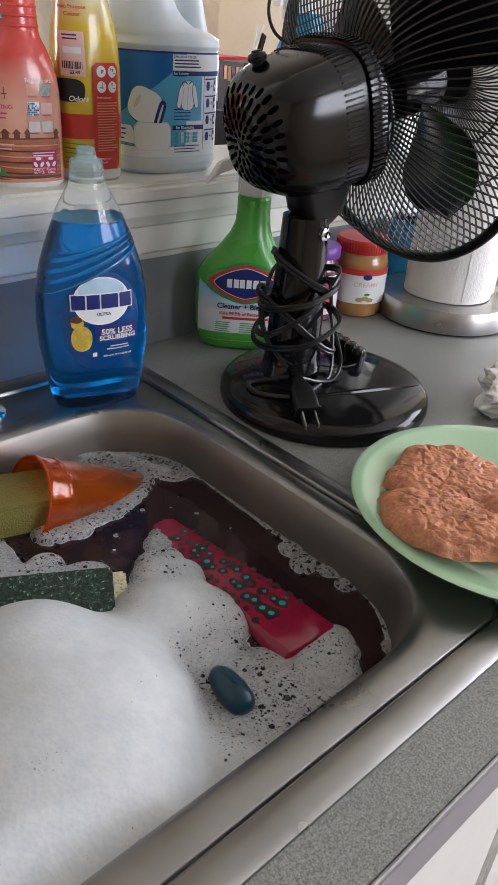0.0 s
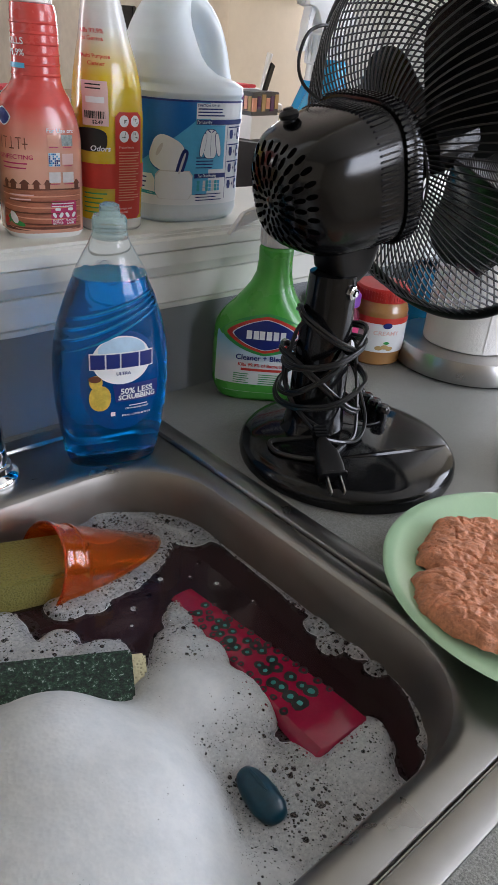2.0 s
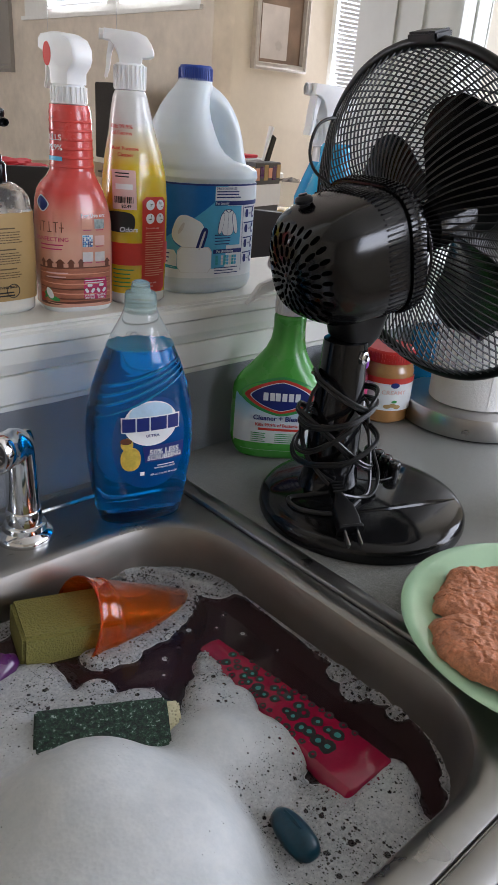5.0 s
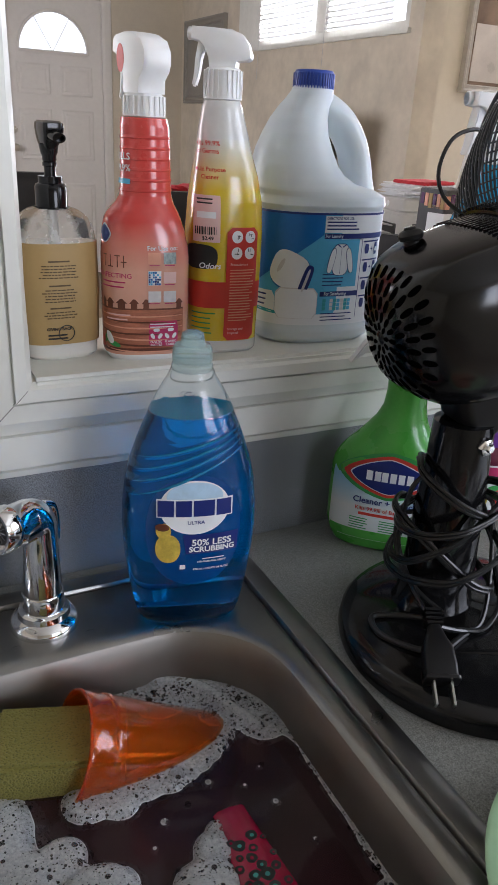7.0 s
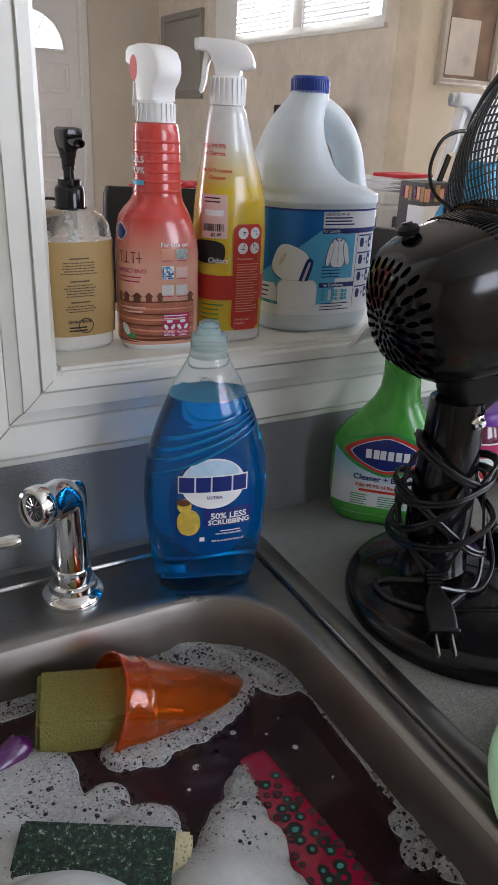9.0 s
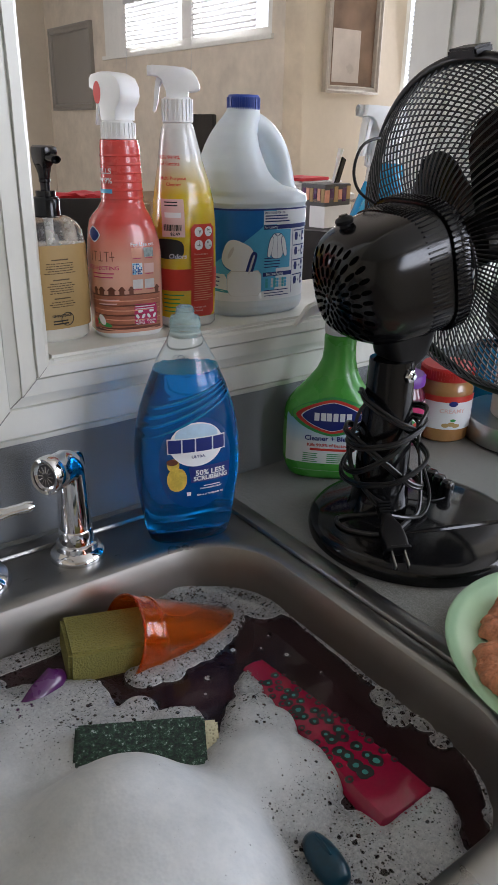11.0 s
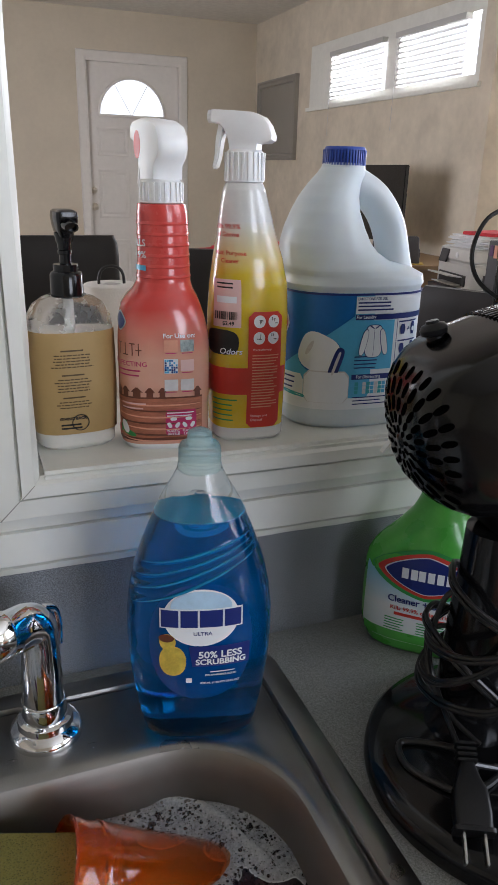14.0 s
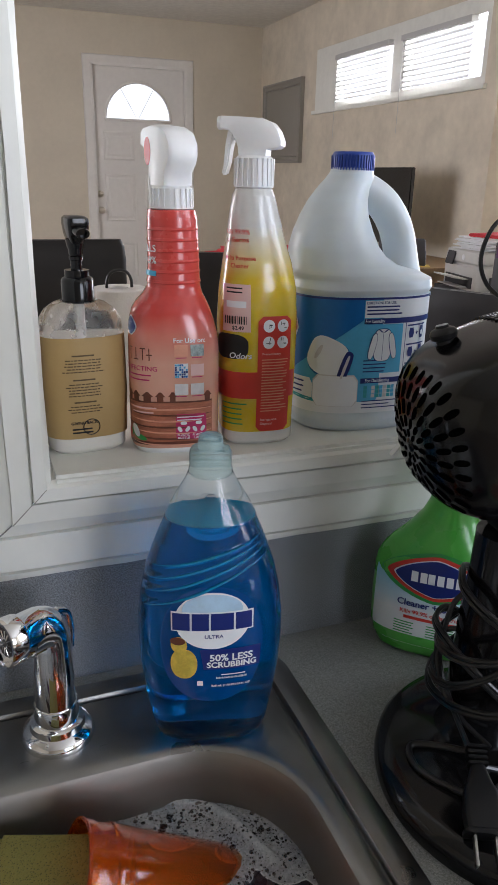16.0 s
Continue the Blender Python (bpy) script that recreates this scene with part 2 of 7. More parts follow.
M = {
    "counter": laminate("grey_laminate", (0.115, 0.12, 0.114), (0.225, 0.232, 0.22), (0.36, 0.37, 0.355)),
    "splash": laminate("dark_grey_laminate", (0.1, 0.108, 0.116), (0.215, 0.228, 0.242), (0.36, 0.38, 0.4)),
    "edge_strip": mat("lilac_grey_edge_strip", (0.27, 0.265, 0.285), 0.4, var=0.06, vscale=12, bump=0.05),
    "joint_gap": mat("grey_mitre_gap", (0.3, 0.29, 0.27), 0.8, var=0.4, vscale=90),
    "chipped": mat("chipped_laminate_core", (0.42, 0.41, 0.39), 0.7, var=0.3, vscale=120),
    "film": mat("clear_plastic_film", (0.85, 0.87, 0.88), 0.15, trans=0.7, ior=1.1, var=0.05),
    "trim": mat("white_gloss_paint", (0.75, 0.755, 0.7), 0.38, var=0.07, vscale=14, bump=0.3, bscale=38),
    "wall": mat("cream_wall_paint", (0.62, 0.56, 0.45), 0.75, var=0.07, vscale=3, bump=0.35, bscale=35),
    "wall_rough": mat("rough_cream_plaster", (0.64, 0.575, 0.465), 0.8, var=0.16, vscale=5, bump=0.9, bscale=22),
    "ceiling": mat("ceiling_paint", (0.7, 0.68, 0.63), 0.9, bump=0.1, bscale=80),
    "floor": mat("floor_boards", (0.22, 0.16, 0.11), 0.5, var=0.25, vscale=6),
    "cabinet": mat("white_cabinet_paint", (0.75, 0.75, 0.73), 0.45, var=0.04),
    "sink": steel("brushed_sink_steel", (0.32, 0.3, 0.275), 0.48, (1, 1, 14)),
    "sink_deck": steel("worn_sink_steel", (0.31, 0.305, 0.295), 0.3, (14, 1, 1)),
    "steel": steel("brushed_steel", (0.52, 0.51, 0.495), 0.3, (1, 1, 30)),
    "chrome": mat("chrome", (0.82, 0.83, 0.85), 0.06, 1.0, var=0.03),
    "black": mat("black_gloss_plastic", (0.007, 0.007, 0.0075), 0.11, ior=1.4, var=0.2, bump=0.015, bscale=500),
    "motor": mat("black_satin_plastic", (0.005, 0.005, 0.0056), 0.15, ior=1.46, var=0.25, bump=0.03, bscale=600),
    "black_matt": mat("black_plastic", (0.006, 0.006, 0.0065), 0.34, ior=1.36, var=0.2, bump=0.05, bscale=700),
    # near-black for flat faces, the shade inside slots put into colour
    "slot_dark": mat("painted_slot_dark", (0.0015, 0.0015, 0.0015), 0.95, ior=1.01, var=0.1),
    "wire": mat("black_enamel_wire", (0.012, 0.012, 0.012), 0.35, var=0.1),
    "blade": mat("smoked_blade_plastic", (0.006, 0.0062, 0.0065), 0.22, ior=1.45, var=0.2, bump=0.03, bscale=90),
    "cord": mat("black_cord_vinyl", (0.012, 0.012, 0.012), 0.3, var=0.1),
    "white_pl": mat("white_plastic", (0.8, 0.8, 0.79), 0.35, var=0.04, sub=0.2),
    "jug": mat("milky_jug_plastic", (0.62, 0.68, 0.71), 0.33, var=0.05, sub=0.5, bump=0.04, bscale=60),
    "blue_cap": mat("blue_cap_plastic", (0.02, 0.06, 0.32), 0.35, var=0.1),
    "clear": mat("clear_plastic", (0.93, 0.96, 0.96), 0.05, trans=1.0, ior=1.06, var=0.02, coat=1.0),
    "foggy": mat("smeared_clear_plastic", (0.93, 0.94, 0.93), 0.24, trans=0.92, ior=1.12, var=0.05, rvar=0.5, vscale=60),
    "frosted_cap": mat("frosted_cap_plastic", (0.62, 0.82, 0.84), 0.25, trans=0.75, ior=1.3, var=0.03),
    "blue_soap": mat("blue_dish_soap", (0.0, 0.3, 0.85), 0.03, trans=0.965, ior=1.33, var=0.1, vscale=30, coat=0.2),
    "crest_highlight": mat("painted_highlight_blue", (0.0, 0.36, 0.7), 0.06, trans=0.5, ior=1.4, var=0.1, coat=0.6),
    "soap_surface": mat("blue_soap_surface", (0.01, 0.38, 0.68), 0.12, trans=0.25, ior=1.33, var=0.1),
    "label_blue": mat("deep_blue_label", (0.0, 0.055, 0.21), 0.22, var=0.15, coat=0.3),
    "label_white": mat("white_label", (0.78, 0.8, 0.82), 0.35, var=0.03),
    "logo_pale": mat("pale_blue_label", (0.42, 0.6, 0.76), 0.3, var=0.15, vscale=60),
    "label_sky": mat("sky_blue_label", (0.09, 0.42, 0.66), 0.3, var=0.08, vscale=40),
    "label_royal": mat("royal_blue_label", (0.01, 0.14, 0.42), 0.3, var=0.12, vscale=30),
    "label_navy": mat("navy_print", (0.012, 0.025, 0.16), 0.35, var=0.08),
    "label_yellow": mat("yellow_print", (0.6, 0.44, 0.07), 0.4, var=0.4, vscale=90),
    "label_red": mat("red_print", (0.58, 0.045, 0.03), 0.35, var=0.08),
    "label_black": mat("black_print", (0.015, 0.015, 0.015), 0.4, var=0.1),
    "label_pink": mat("pink_sticker", (0.75, 0.5, 0.47), 0.55, var=0.06),
    "label_peach": mat("peach_label", (0.72, 0.33, 0.22), 0.3, var=0.18, vscale=30),
    "red_to_peach": fade("red_to_peach_film", (0.6, 0.06, 0.05), (0.7, 0.38, 0.28), 0.124, 0.078),
    "yellow_fade": fade("yellow_in_milky_plastic", (0.72, 0.72, 0.69), (0.74, 0.52, 0.0), 0.188, 0.142, 0.08),
    "white_to_sky": fade("white_to_sky_label", (0.3, 0.6, 0.75), (0.78, 0.8, 0.78), 0.078, 0.045),
    "label_magenta": mat("magenta_print", (0.5, 0.03, 0.13), 0.4, var=0.08),
    "label_brown": mat("wood_tone_print", (0.4, 0.14, 0.08), 0.35, var=0.5, vscale=40, stretch=(1, 1, 5)),
    "label_dark": mat("dark_wood_print", (0.14, 0.045, 0.025), 0.35, var=0.3, vscale=40),
    "label_lilac": mat("pale_print_panel", (0.62, 0.6, 0.6), 0.4, var=0.1, vscale=200),
    "label_tan": mat("tan_paper_label", (0.43, 0.285, 0.115), 0.5, var=0.06),
    "label_ink": mat("faded_brown_ink", (0.1, 0.06, 0.02), 0.5, var=0.2),
    "grey_print": mat("grey_print", (0.3, 0.36, 0.36), 0.4, var=0.5, vscale=400),
    "label_green": mat("green_print", (0.03, 0.3, 0.07), 0.4, var=0.1),
    "label_teal": mat("teal_print", (0.04, 0.35, 0.4), 0.4, var=0.1),
    "red_film": mat("red_shrink_film", (0.6, 0.06, 0.05), 0.26, var=0.1, vscale=30, coat=0.5),
    "green_pl": mat("green_bottle_plastic", (0.08, 0.42, 0.06), 0.28, var=0.12, vscale=25, sub=0.2, coat=0.3),
    "teal_pl": mat("teal_bottle_plastic", (0.02, 0.33, 0.55), 0.25, var=0.1, sub=0.2, coat=0.3),
    "blue_liq": mat("blue_window_cleaner", (0.03, 0.38, 0.72), 0.1, trans=0.25, ior=1.33, var=0.05),
    "milky": mat("milky_clear_plastic", (0.72, 0.72, 0.69), 0.22, trans=0.12, var=0.05, coat=0.5),
    "hand_soap": mat("pearl_hand_soap", (0.74, 0.72, 0.66), 0.25, var=0.05, sub=0.3, coat=0.5),
    "peanut": mat("peanut_butter", (0.4, 0.2, 0.07), 0.25, var=0.12, vscale=60, coat=0.7),
    "jam": mat("dark_jam", (0.14, 0.02, 0.05), 0.15, var=0.2, coat=0.7),
    "purple_lid": mat("purple_lid", (0.18, 0.05, 0.35), 0.35),
    "red_lid": mat("red_lid", (0.55, 0.03, 0.025), 0.35, bump=0.05),
    "paper": mat("paper_towel", (0.8, 0.79, 0.77), 0.9, var=0.04, bump=0.7, bscale=260),
    "plate": mat("pale_green_glaze", (0.36, 0.56, 0.36), 0.14, var=0.04, coat=0.5),
    "meat": mat("cooked_patty", (0.58, 0.235, 0.125), 0.55, var=0.4, vscale=120, bump=0.9, bscale=480, coat=0.06, rvar=0.3),
    "suds": foam_material(),
    "water": water_material(),
    "bubble": mat("soap_bubble_film", (0.95, 0.97, 1.0), 0.03, trans=1.0, ior=1.08, var=0.02),
    "scrub": scouring(),
    "sponge_cream": sponge("cream_sponge", (0.6, 0.56, 0.36), 380, 0.001),
    "sponge_yellow": sponge("olive_yellow_sponge", (0.19, 0.175, 0.04), 620, 0.0008),
    "orange": mat("orange_clear_plastic", (1.0, 0.2, 0.012), 0.05, trans=0.86, ior=1.3, var=0.08, coat=0.6),
    "crimson": mat("crimson_silicone", (0.28, 0.005, 0.036), 0.25, var=0.15, vscale=40, coat=0.4),
    "spot_teal": mat("teal_spot_print", (0.04, 0.26, 0.24), 0.4),
    "teal_silicone": mat("teal_silicone", (0.0, 0.04, 0.07), 0.3, var=0.4, vscale=60),
    "purple": mat("purple_plastic", (0.065, 0.006, 0.08), 0.28, var=0.1, coat=0.4),
    "door": mat("white_door_paint", (0.72, 0.7, 0.66), 0.5, var=0.04),
    "brass": mat("satin_nickel", (0.6, 0.57, 0.5), 0.3, 1.0),
    "blind": mat("white_blind_slat", (0.5, 0.5, 0.49), 0.5, trans=0.02, var=0.03),
    "silver_wood": mat("silver_painted_wood", (0.45, 0.42, 0.37), 0.45, var=0.15, vscale=30),
    "panel_grey": mat("grey_brown_paint", (0.27, 0.255, 0.225), 0.4, var=0.08, vscale=5),
    "art_dark": mat("faded_brown_print", (0.2, 0.13, 0.09), 0.3, var=0.5, vscale=5, coat=0.5),
    "art_reflection": mat("painted_pale_reflection", (0.55, 0.5, 0.45), 0.3, var=0.2, vscale=6, coat=0.5),
    "leather": mat("black_chair_vinyl", (0.018, 0.018, 0.02), 0.5, var=0.2, bump=0.15, bscale=250),
    "screen": mat("dark_screen", (0.01, 0.01, 0.012), 0.15, var=0.05),
    "printer": mat("pale_grey_plastic", (0.6, 0.6, 0.58), 0.45, var=0.04),
    "grey_pl": mat("dark_grey_plastic", (0.06, 0.06, 0.065), 0.5),
    "desk": mat("desk_wood", (0.3, 0.2, 0.11), 0.45, var=0.25, vscale=12, stretch=(1, 8, 1)),
    "red_cloth": mat("red_cloth", (0.5, 0.03, 0.04), 0.8, var=0.2, bump=0.5, bscale=120),
    "glass": mat("window_glass", (0.95, 0.97, 0.97), 0.02, trans=1.0, ior=1.45, var=0.01),
    "day": emitter("daylight_haze", (0.88, 0.95, 1.0), 1.45),
}

# ---- mesh helpers ----


def thing(name, at=(0, 0, 0), rz=0.0, label="", category="", group="", kind=""):
    ob = new(name)
    ob.matrix_world = pose(*at, 0, 0, rz)
    ob.empty_display_size = 0.02
    return tagged(ob, label, category, group, kind)


def part(name, bm, material, parent=None, label="", smooth=True, bevel=0.0):
    """Links a bmesh as one mesh object under a thing or a part."""
    if bevel:
        bmesh.ops.bevel(bm, geom=list(bm.edges), offset=bevel, segments=2, affect="EDGES", clamp_overlap=True)
    bmesh.ops.recalc_face_normals(bm, faces=bm.faces)
    me = bpy.data.meshes.new(name)
    bm.to_mesh(me)
    bm.free()
    me.materials.append(M[material])
    if smooth:
        me.polygons.foreach_set("use_smooth", [True] * len(me.polygons))
        me.set_sharp_from_angle(angle=radians(40))
    ob = new(name, me)
    if parent is not None:
        ob.parent = parent
    if label:
        ob["label"] = label
    return ob


def setting(name, bm, material, label, category, bevel=0.0, smooth=False):
    return tagged(part(name, bm, material, smooth=smooth, bevel=bevel), label, category, kind="structure")


def box(*b, bm=None):
    """A box from x0, x1, y0, y1, z0, z1."""
    bm = bm or bmesh.new()
    x0, x1, y0, y1, z0, z1 = b
    v = [bm.verts.new(p) for p in ((x0, y0, z0), (x1, y0, z0), (x1, y1, z0), (x0, y1, z0), (x0, y0, z1), (x1, y0, z1), (x1, y1, z1), (x0, y1, z1))]
    for f in ((0, 3, 2, 1), (4, 5, 6, 7), (0, 1, 5, 4), (1, 2, 6, 5), (2, 3, 7, 6), (3, 0, 4, 7)):
        bm.faces.new([v[i] for i in f])
    return bm


def loft(rings, caps=True, closed=True, bm=None):
    bm = bm or bmesh.new()
    vs = [[bm.verts.new(p) for p in r] for r in rings]
    n = len(vs[0])
    for a, b in zip(vs, vs[1:]):
        for i in range(n if closed else n - 1):
            j = (i + 1) % n
            bm.faces.new((a[i], a[j], b[j], b[i]))
    if caps:
        bm.faces.new(vs[0][::-1])
        bm.faces.new(vs[-1])
    return bm


def lathe(profile, seg=40, caps=True, axis="z", bm=None):
    """Turns a profile of (radius, height) round z, or round x."""
    rings = []
    for r, h in profile:
        ring = []
        for k in range(seg):
            c, s = r * math.cos(2 * math.pi * k / seg), r * math.sin(2 * math.pi * k / seg)
            ring.append((c, s, h) if axis == "z" else (h, c, s))
        rings.append(ring)
    return loft(rings, caps, bm=bm)


def smooth_path(pts, n):
    """n points on a smooth curve through pts."""
    p = [Vector(q) for q in pts]
    p = [2 * p[0] - p[1]] + p + [2 * p[-1] - p[-2]]
    out = []
    for k in range(n):
        u = k / (n - 1) * (len(p) - 3)
        i = min(int(u), len(p) - 4)
        f = u - i
        a, b, c, d = p[i:i + 4]
        out.append(0.5 * (2 * b + (c - a) * f + (2 * a - 5 * b + 4 * c - d) * f * f + (3 * b - a - 3 * c + d) * f ** 3))
    return out


def tube(path, radius, seg=10, closed=False, bm=None, flat=1.0):
    """A round or flattened tube along points; radius may be a list."""
    bm = bm or bmesh.new()
    path = [Vector(p) for p in path]
    n = len(path)
    rad = radius if isinstance(radius, (list, tuple)) else [radius] * n
    rings, up = [], None
    for i, p in enumerate(path):
        d = (path[(i + 1) % n] - path[i - 1]) if closed else (path[min(i + 1, n - 1)] - path[max(i - 1, 0)])
        d.normalize()
        if up is None:
            up = d.orthogonal().normalized()
        up = (up - d * up.dot(d)).normalized()
        side = d.cross(up)
        rings.append([p + rad[i] * (math.cos(2 * math.pi * k / seg) * up + flat * math.sin(2 * math.pi * k / seg) * side) for k in range(seg)])
    if closed:
        rings.append(rings[0])
    loft(rings, not closed, bm=bm)
    if closed:
        bmesh.ops.remove_doubles(bm, verts=bm.verts, dist=1e-6)
    return bm


def prism(poly, y0, y1, bm=None):
    """A flat outline of (x, z) given thickness from y0 to y1."""
    bm = bm or bmesh.new()
    a, b = [bm.verts.new((x, y0, z)) for x, z in poly], [bm.verts.new((x, y1, z)) for x, z in poly]
    n = len(poly)
    for i in range(n):
        j = (i + 1) % n
        bm.faces.new((a[i], a[j], b[j], b[i]))
    bm.faces.new(a[::-1])
    bm.faces.new(b)
    return bm


def moved(bm, m):
    bmesh.ops.transform(bm, matrix=m, verts=bm.verts)
    return bm


def rounded_rect(x0, x1, y0, y1, r, z, n=8, side=6):
    """Points round a rectangle with round corners, from the front left corner on."""
    out = []
    for cx, cy, a in ((x0 + r, y0 + r, 180), (x1 - r, y0 + r, 270), (x1 - r, y1 - r, 0), (x0 + r, y1 - r, 90)):
        for k in range(n + 1):
            t = radians(a + 90 * k / n)
            out.append(Vector((cx + r * math.cos(t), cy + r * math.sin(t), z)))
    full = []
    for i, p in enumerate(out):
        full.append(p)
        if i % (n + 1) == n:
            q = out[(i + 1) % len(out)]
            full += [p.lerp(q, k / side) for k in range(1, side)]
    return full


class Shell:
    """A bottle's skin: heights with centre, half width, half depth and squareness, smoothly joined. Its front looks to -y."""

    def __init__(self, rows):
        self.rows, self.shift, self.stretch = rows, 0.0, (0.0, 1.0)
        self.z = [r[0] for r in rows]
        self.cols = list(zip(*[r[1:] for r in rows]))
        self.tables = {}

    def at(self, z):
        return [float(np.interp(z, self.z, c)) for c in self.cols]

    def ring(self, z, grow=0.0, n=64):
        cx, cy, a, b, e = self.at(z)
        out = []
        for k in range(n):
            t = 2 * math.pi * k / n - math.pi / 2
            c, s = math.cos(t), math.sin(t)
            out.append(Vector((cx + (a + grow) * math.copysign(abs(c) ** (2 / e), c), cy + (b + grow) * math.copysign(abs(s) ** (2 / e), s), z)))
        return out

    def body(self, z0=None, z1=None, grow=0.0, steps=40, n=64, caps=True):
        z0, z1 = self.z[0] if z0 is None else z0, self.z[-1] if z1 is None else z1
        zs = sorted({round(z0 + (z1 - z0) * k / steps, 5) for k in range(steps + 1)} | {z for z in self.z if z0 < z < z1})
        return loft([self.ring(z, grow, n) for z in zs], caps)

    def place(self, s, z, off):
        """The point s metres round from the front's middle at height z, lifted off the skin."""
        z = self.stretch[0] + (z - self.stretch[0]) * self.stretch[1]
        key = round(z, 3)
        if key not in self.tables:
            r = self.ring(key, 0.0, 180)
            r.append(r[0])
            run = [0.0]
            for a, b in zip(r, r[1:]):
                run.append(run[-1] + (b - a).length)
            self.tables[key] = (r, run)
        r, run = self.tables[key]
        s = (s + self.shift) % run[-1]
        i = min(int(np.searchsorted(run, s, "right")) - 1, len(r) - 2)
        d = (r[i + 1] - r[i])
        p = r[i] + d * ((s - run[i]) / max(1e-9, run[i + 1] - run[i]))
        nrm = Vector((d.y, -d.x, 0)).normalized()
        return Vector((p.x, p.y, z)) + nrm * off

    def wrap(self, bm, s0, z0, off):
        """Lays a flat (x, y) mesh round the skin."""
        for v in bm.verts:
            v.co = self.place(s0 + v.co.x, z0 + v.co.y, off)
        return bm

    def sheet(self, s0, s1, z0, z1, off=0.0005, r=0.0):
        bm = bmesh.new()
        nx, nz = max(2, int(abs(s1 - s0) / 0.0025)), max(2, int(abs(z1 - z0) / 0.004))
        g = []
        for j in range(nz + 1):
            z = z0 + (z1 - z0) * j / nz
            d = min(z - z0, z1 - z)
            cut = r - math.sqrt(max(0, r * r - (r - d) ** 2)) if d < r else 0
            g.append([bm.verts.new(self.place(s0 + cut + (s1 - s0 - 2 * cut) * i / nx, z, off)) for i in range(nx + 1)])
        for a, b in zip(g, g[1:]):
            for i in range(nx):
                bm.faces.new((a[i], a[i + 1], b[i + 1], b[i]))
        return bm

    def slant(self, s0, s1, low0, low1, top, off):
        """A patch with a level top and a sloping lower edge."""
        bm, g = bmesh.new(), []
        nx = max(2, int(abs(s1 - s0) / 0.0025))
        for i in range(nx + 1):
            f = i / nx
            lo = low0 + (low1 - low0) * f
            g.append([bm.verts.new(self.place(s0 + (s1 - s0) * f, lo + (top - lo) * j / 5, off)) for j in range(6)])
        for a, b in zip(g, g[1:]):
            for j in range(5):
                bm.faces.new((a[j], b[j], b[j + 1], a[j + 1]))
        return bm

    def taper(self, s0, s1, t0, t1, z0, z1, off):
        """A patch from s0..s1 at its foot to t0..t1 at its top."""
        bm, g = bmesh.new(), []
        for j in range(5):
            f = j / 4
            a, b = s0 + (t0 - s0) * f, s1 + (t1 - s1) * f
            g.append([bm.verts.new(self.place(a + (b - a) * i / 6, z0 + (z1 - z0) * f, off)) for i in range(7)])
        for a, b in zip(g, g[1:]):
            for i in range(6):
                bm.faces.new((a[i], a[i + 1], b[i + 1], b[i]))
        return bm

    def oval(self, s, z, rx, rz, off=0.0008, e=2.0):
        bm = bmesh.new()
        mid = bm.verts.new(self.place(s, z, off))
        last = None
        for k in (0.33, 0.66, 1.0):
            ring = []
            for i in range(36):
                c, q = math.cos(i * math.pi / 18), math.sin(i * math.pi / 18)
                ring.append(bm.verts.new(self.place(s + rx * k * math.copysign(abs(c) ** (2 / e), c), z + rz * k * math.copysign(abs(q) ** (2 / e), q), off)))
            for i in range(36):
                j = (i + 1) % 36
                if last is None:
                    bm.faces.new((mid, ring[i], ring[j]))
                else:
                    bm.faces.new((last[i], ring[i], ring[j], last[j]))
            last = ring
        return bm


def words(text, size, italic=0.0, bold=0.0):
    """Flat letters, centred, as a mesh in x and y."""
    c = bpy.data.curves.new("letters", "FONT")
    c.body, c.size, c.align_x, c.align_y, c.shear, c.offset, c.resolution_u = text, size, "CENTER", "CENTER", italic, bold, 3
    ob = new("letters", c)
    bpy.context.view_layer.update()
    me = bpy.data.meshes.new_from_object(ob.evaluated_get(bpy.context.evaluated_depsgraph_get()))
    bpy.data.objects.remove(ob)
    bm = bmesh.new()
    bm.from_mesh(me)
    bpy.data.meshes.remove(me)
    return bm


def bars(shell, parent, s0, s1, z, step, count, thick, material, off=0.001, seed=1):
    """Lines of print too small to read."""
    rnd = random.Random(seed)
    for k in range(count):
        e = s1 - (s1 - s0) * rnd.uniform(0.0, 0.25)
        part("print_line", shell.sheet(s0, e, z - k * step, z - k * step + thick, off), material, parent)

# ---- kitchen shell ----
EAST, WEST, SOUTH, TOP = 2.4, -2.0, -2.5, 2.45
WF = 0.672          # painted face of the wall behind the sink
OX0, OX1, OZ1 = 0.24, 0.873, 2.02


def joined(*boxes):
    bm = bmesh.new()
    for b in boxes:
        box(*b, bm=bm)
    return bm


setting("floor", box(-2.2, 5.4, -2.7, 6.7, -0.1, 0), "floor", "brown wooden floor boards", "floor")
setting("ceiling", box(-2.2, 5.4, -2.7, 6.7, TOP, TOP + 0.1), "ceiling", "plain off-white painted ceiling", "ceiling")
setting("wall_north", joined((WEST, OX0 - 0.017, WF, FAR, 0, TOP), (OX1 + 0.017, EAST, WF, FAR, 0, TOP), (OX0 - 0.017, OX1 + 0.017, WF, FAR, 0, LEDGE - 0.022),
        (OX0 - 0.017, OX1 + 0.017, WF, FAR, OZ1, TOP)), "wall", "cream painted wall with a pass-through opening above the sink", "wall")
setting("wall_east", joined((EAST, EAST + 0.12, SOUTH, -1.45, 0, TOP), (EAST, EAST + 0.12, 0.25, FAR, 0, TOP), (EAST, EAST + 0.12, -1.45, 0.25, 0, 0.95),
        (EAST, EAST + 0.12, -1.45, 0.25, 2.15, TOP)), "wall", "cream painted kitchen wall with a window", "wall")
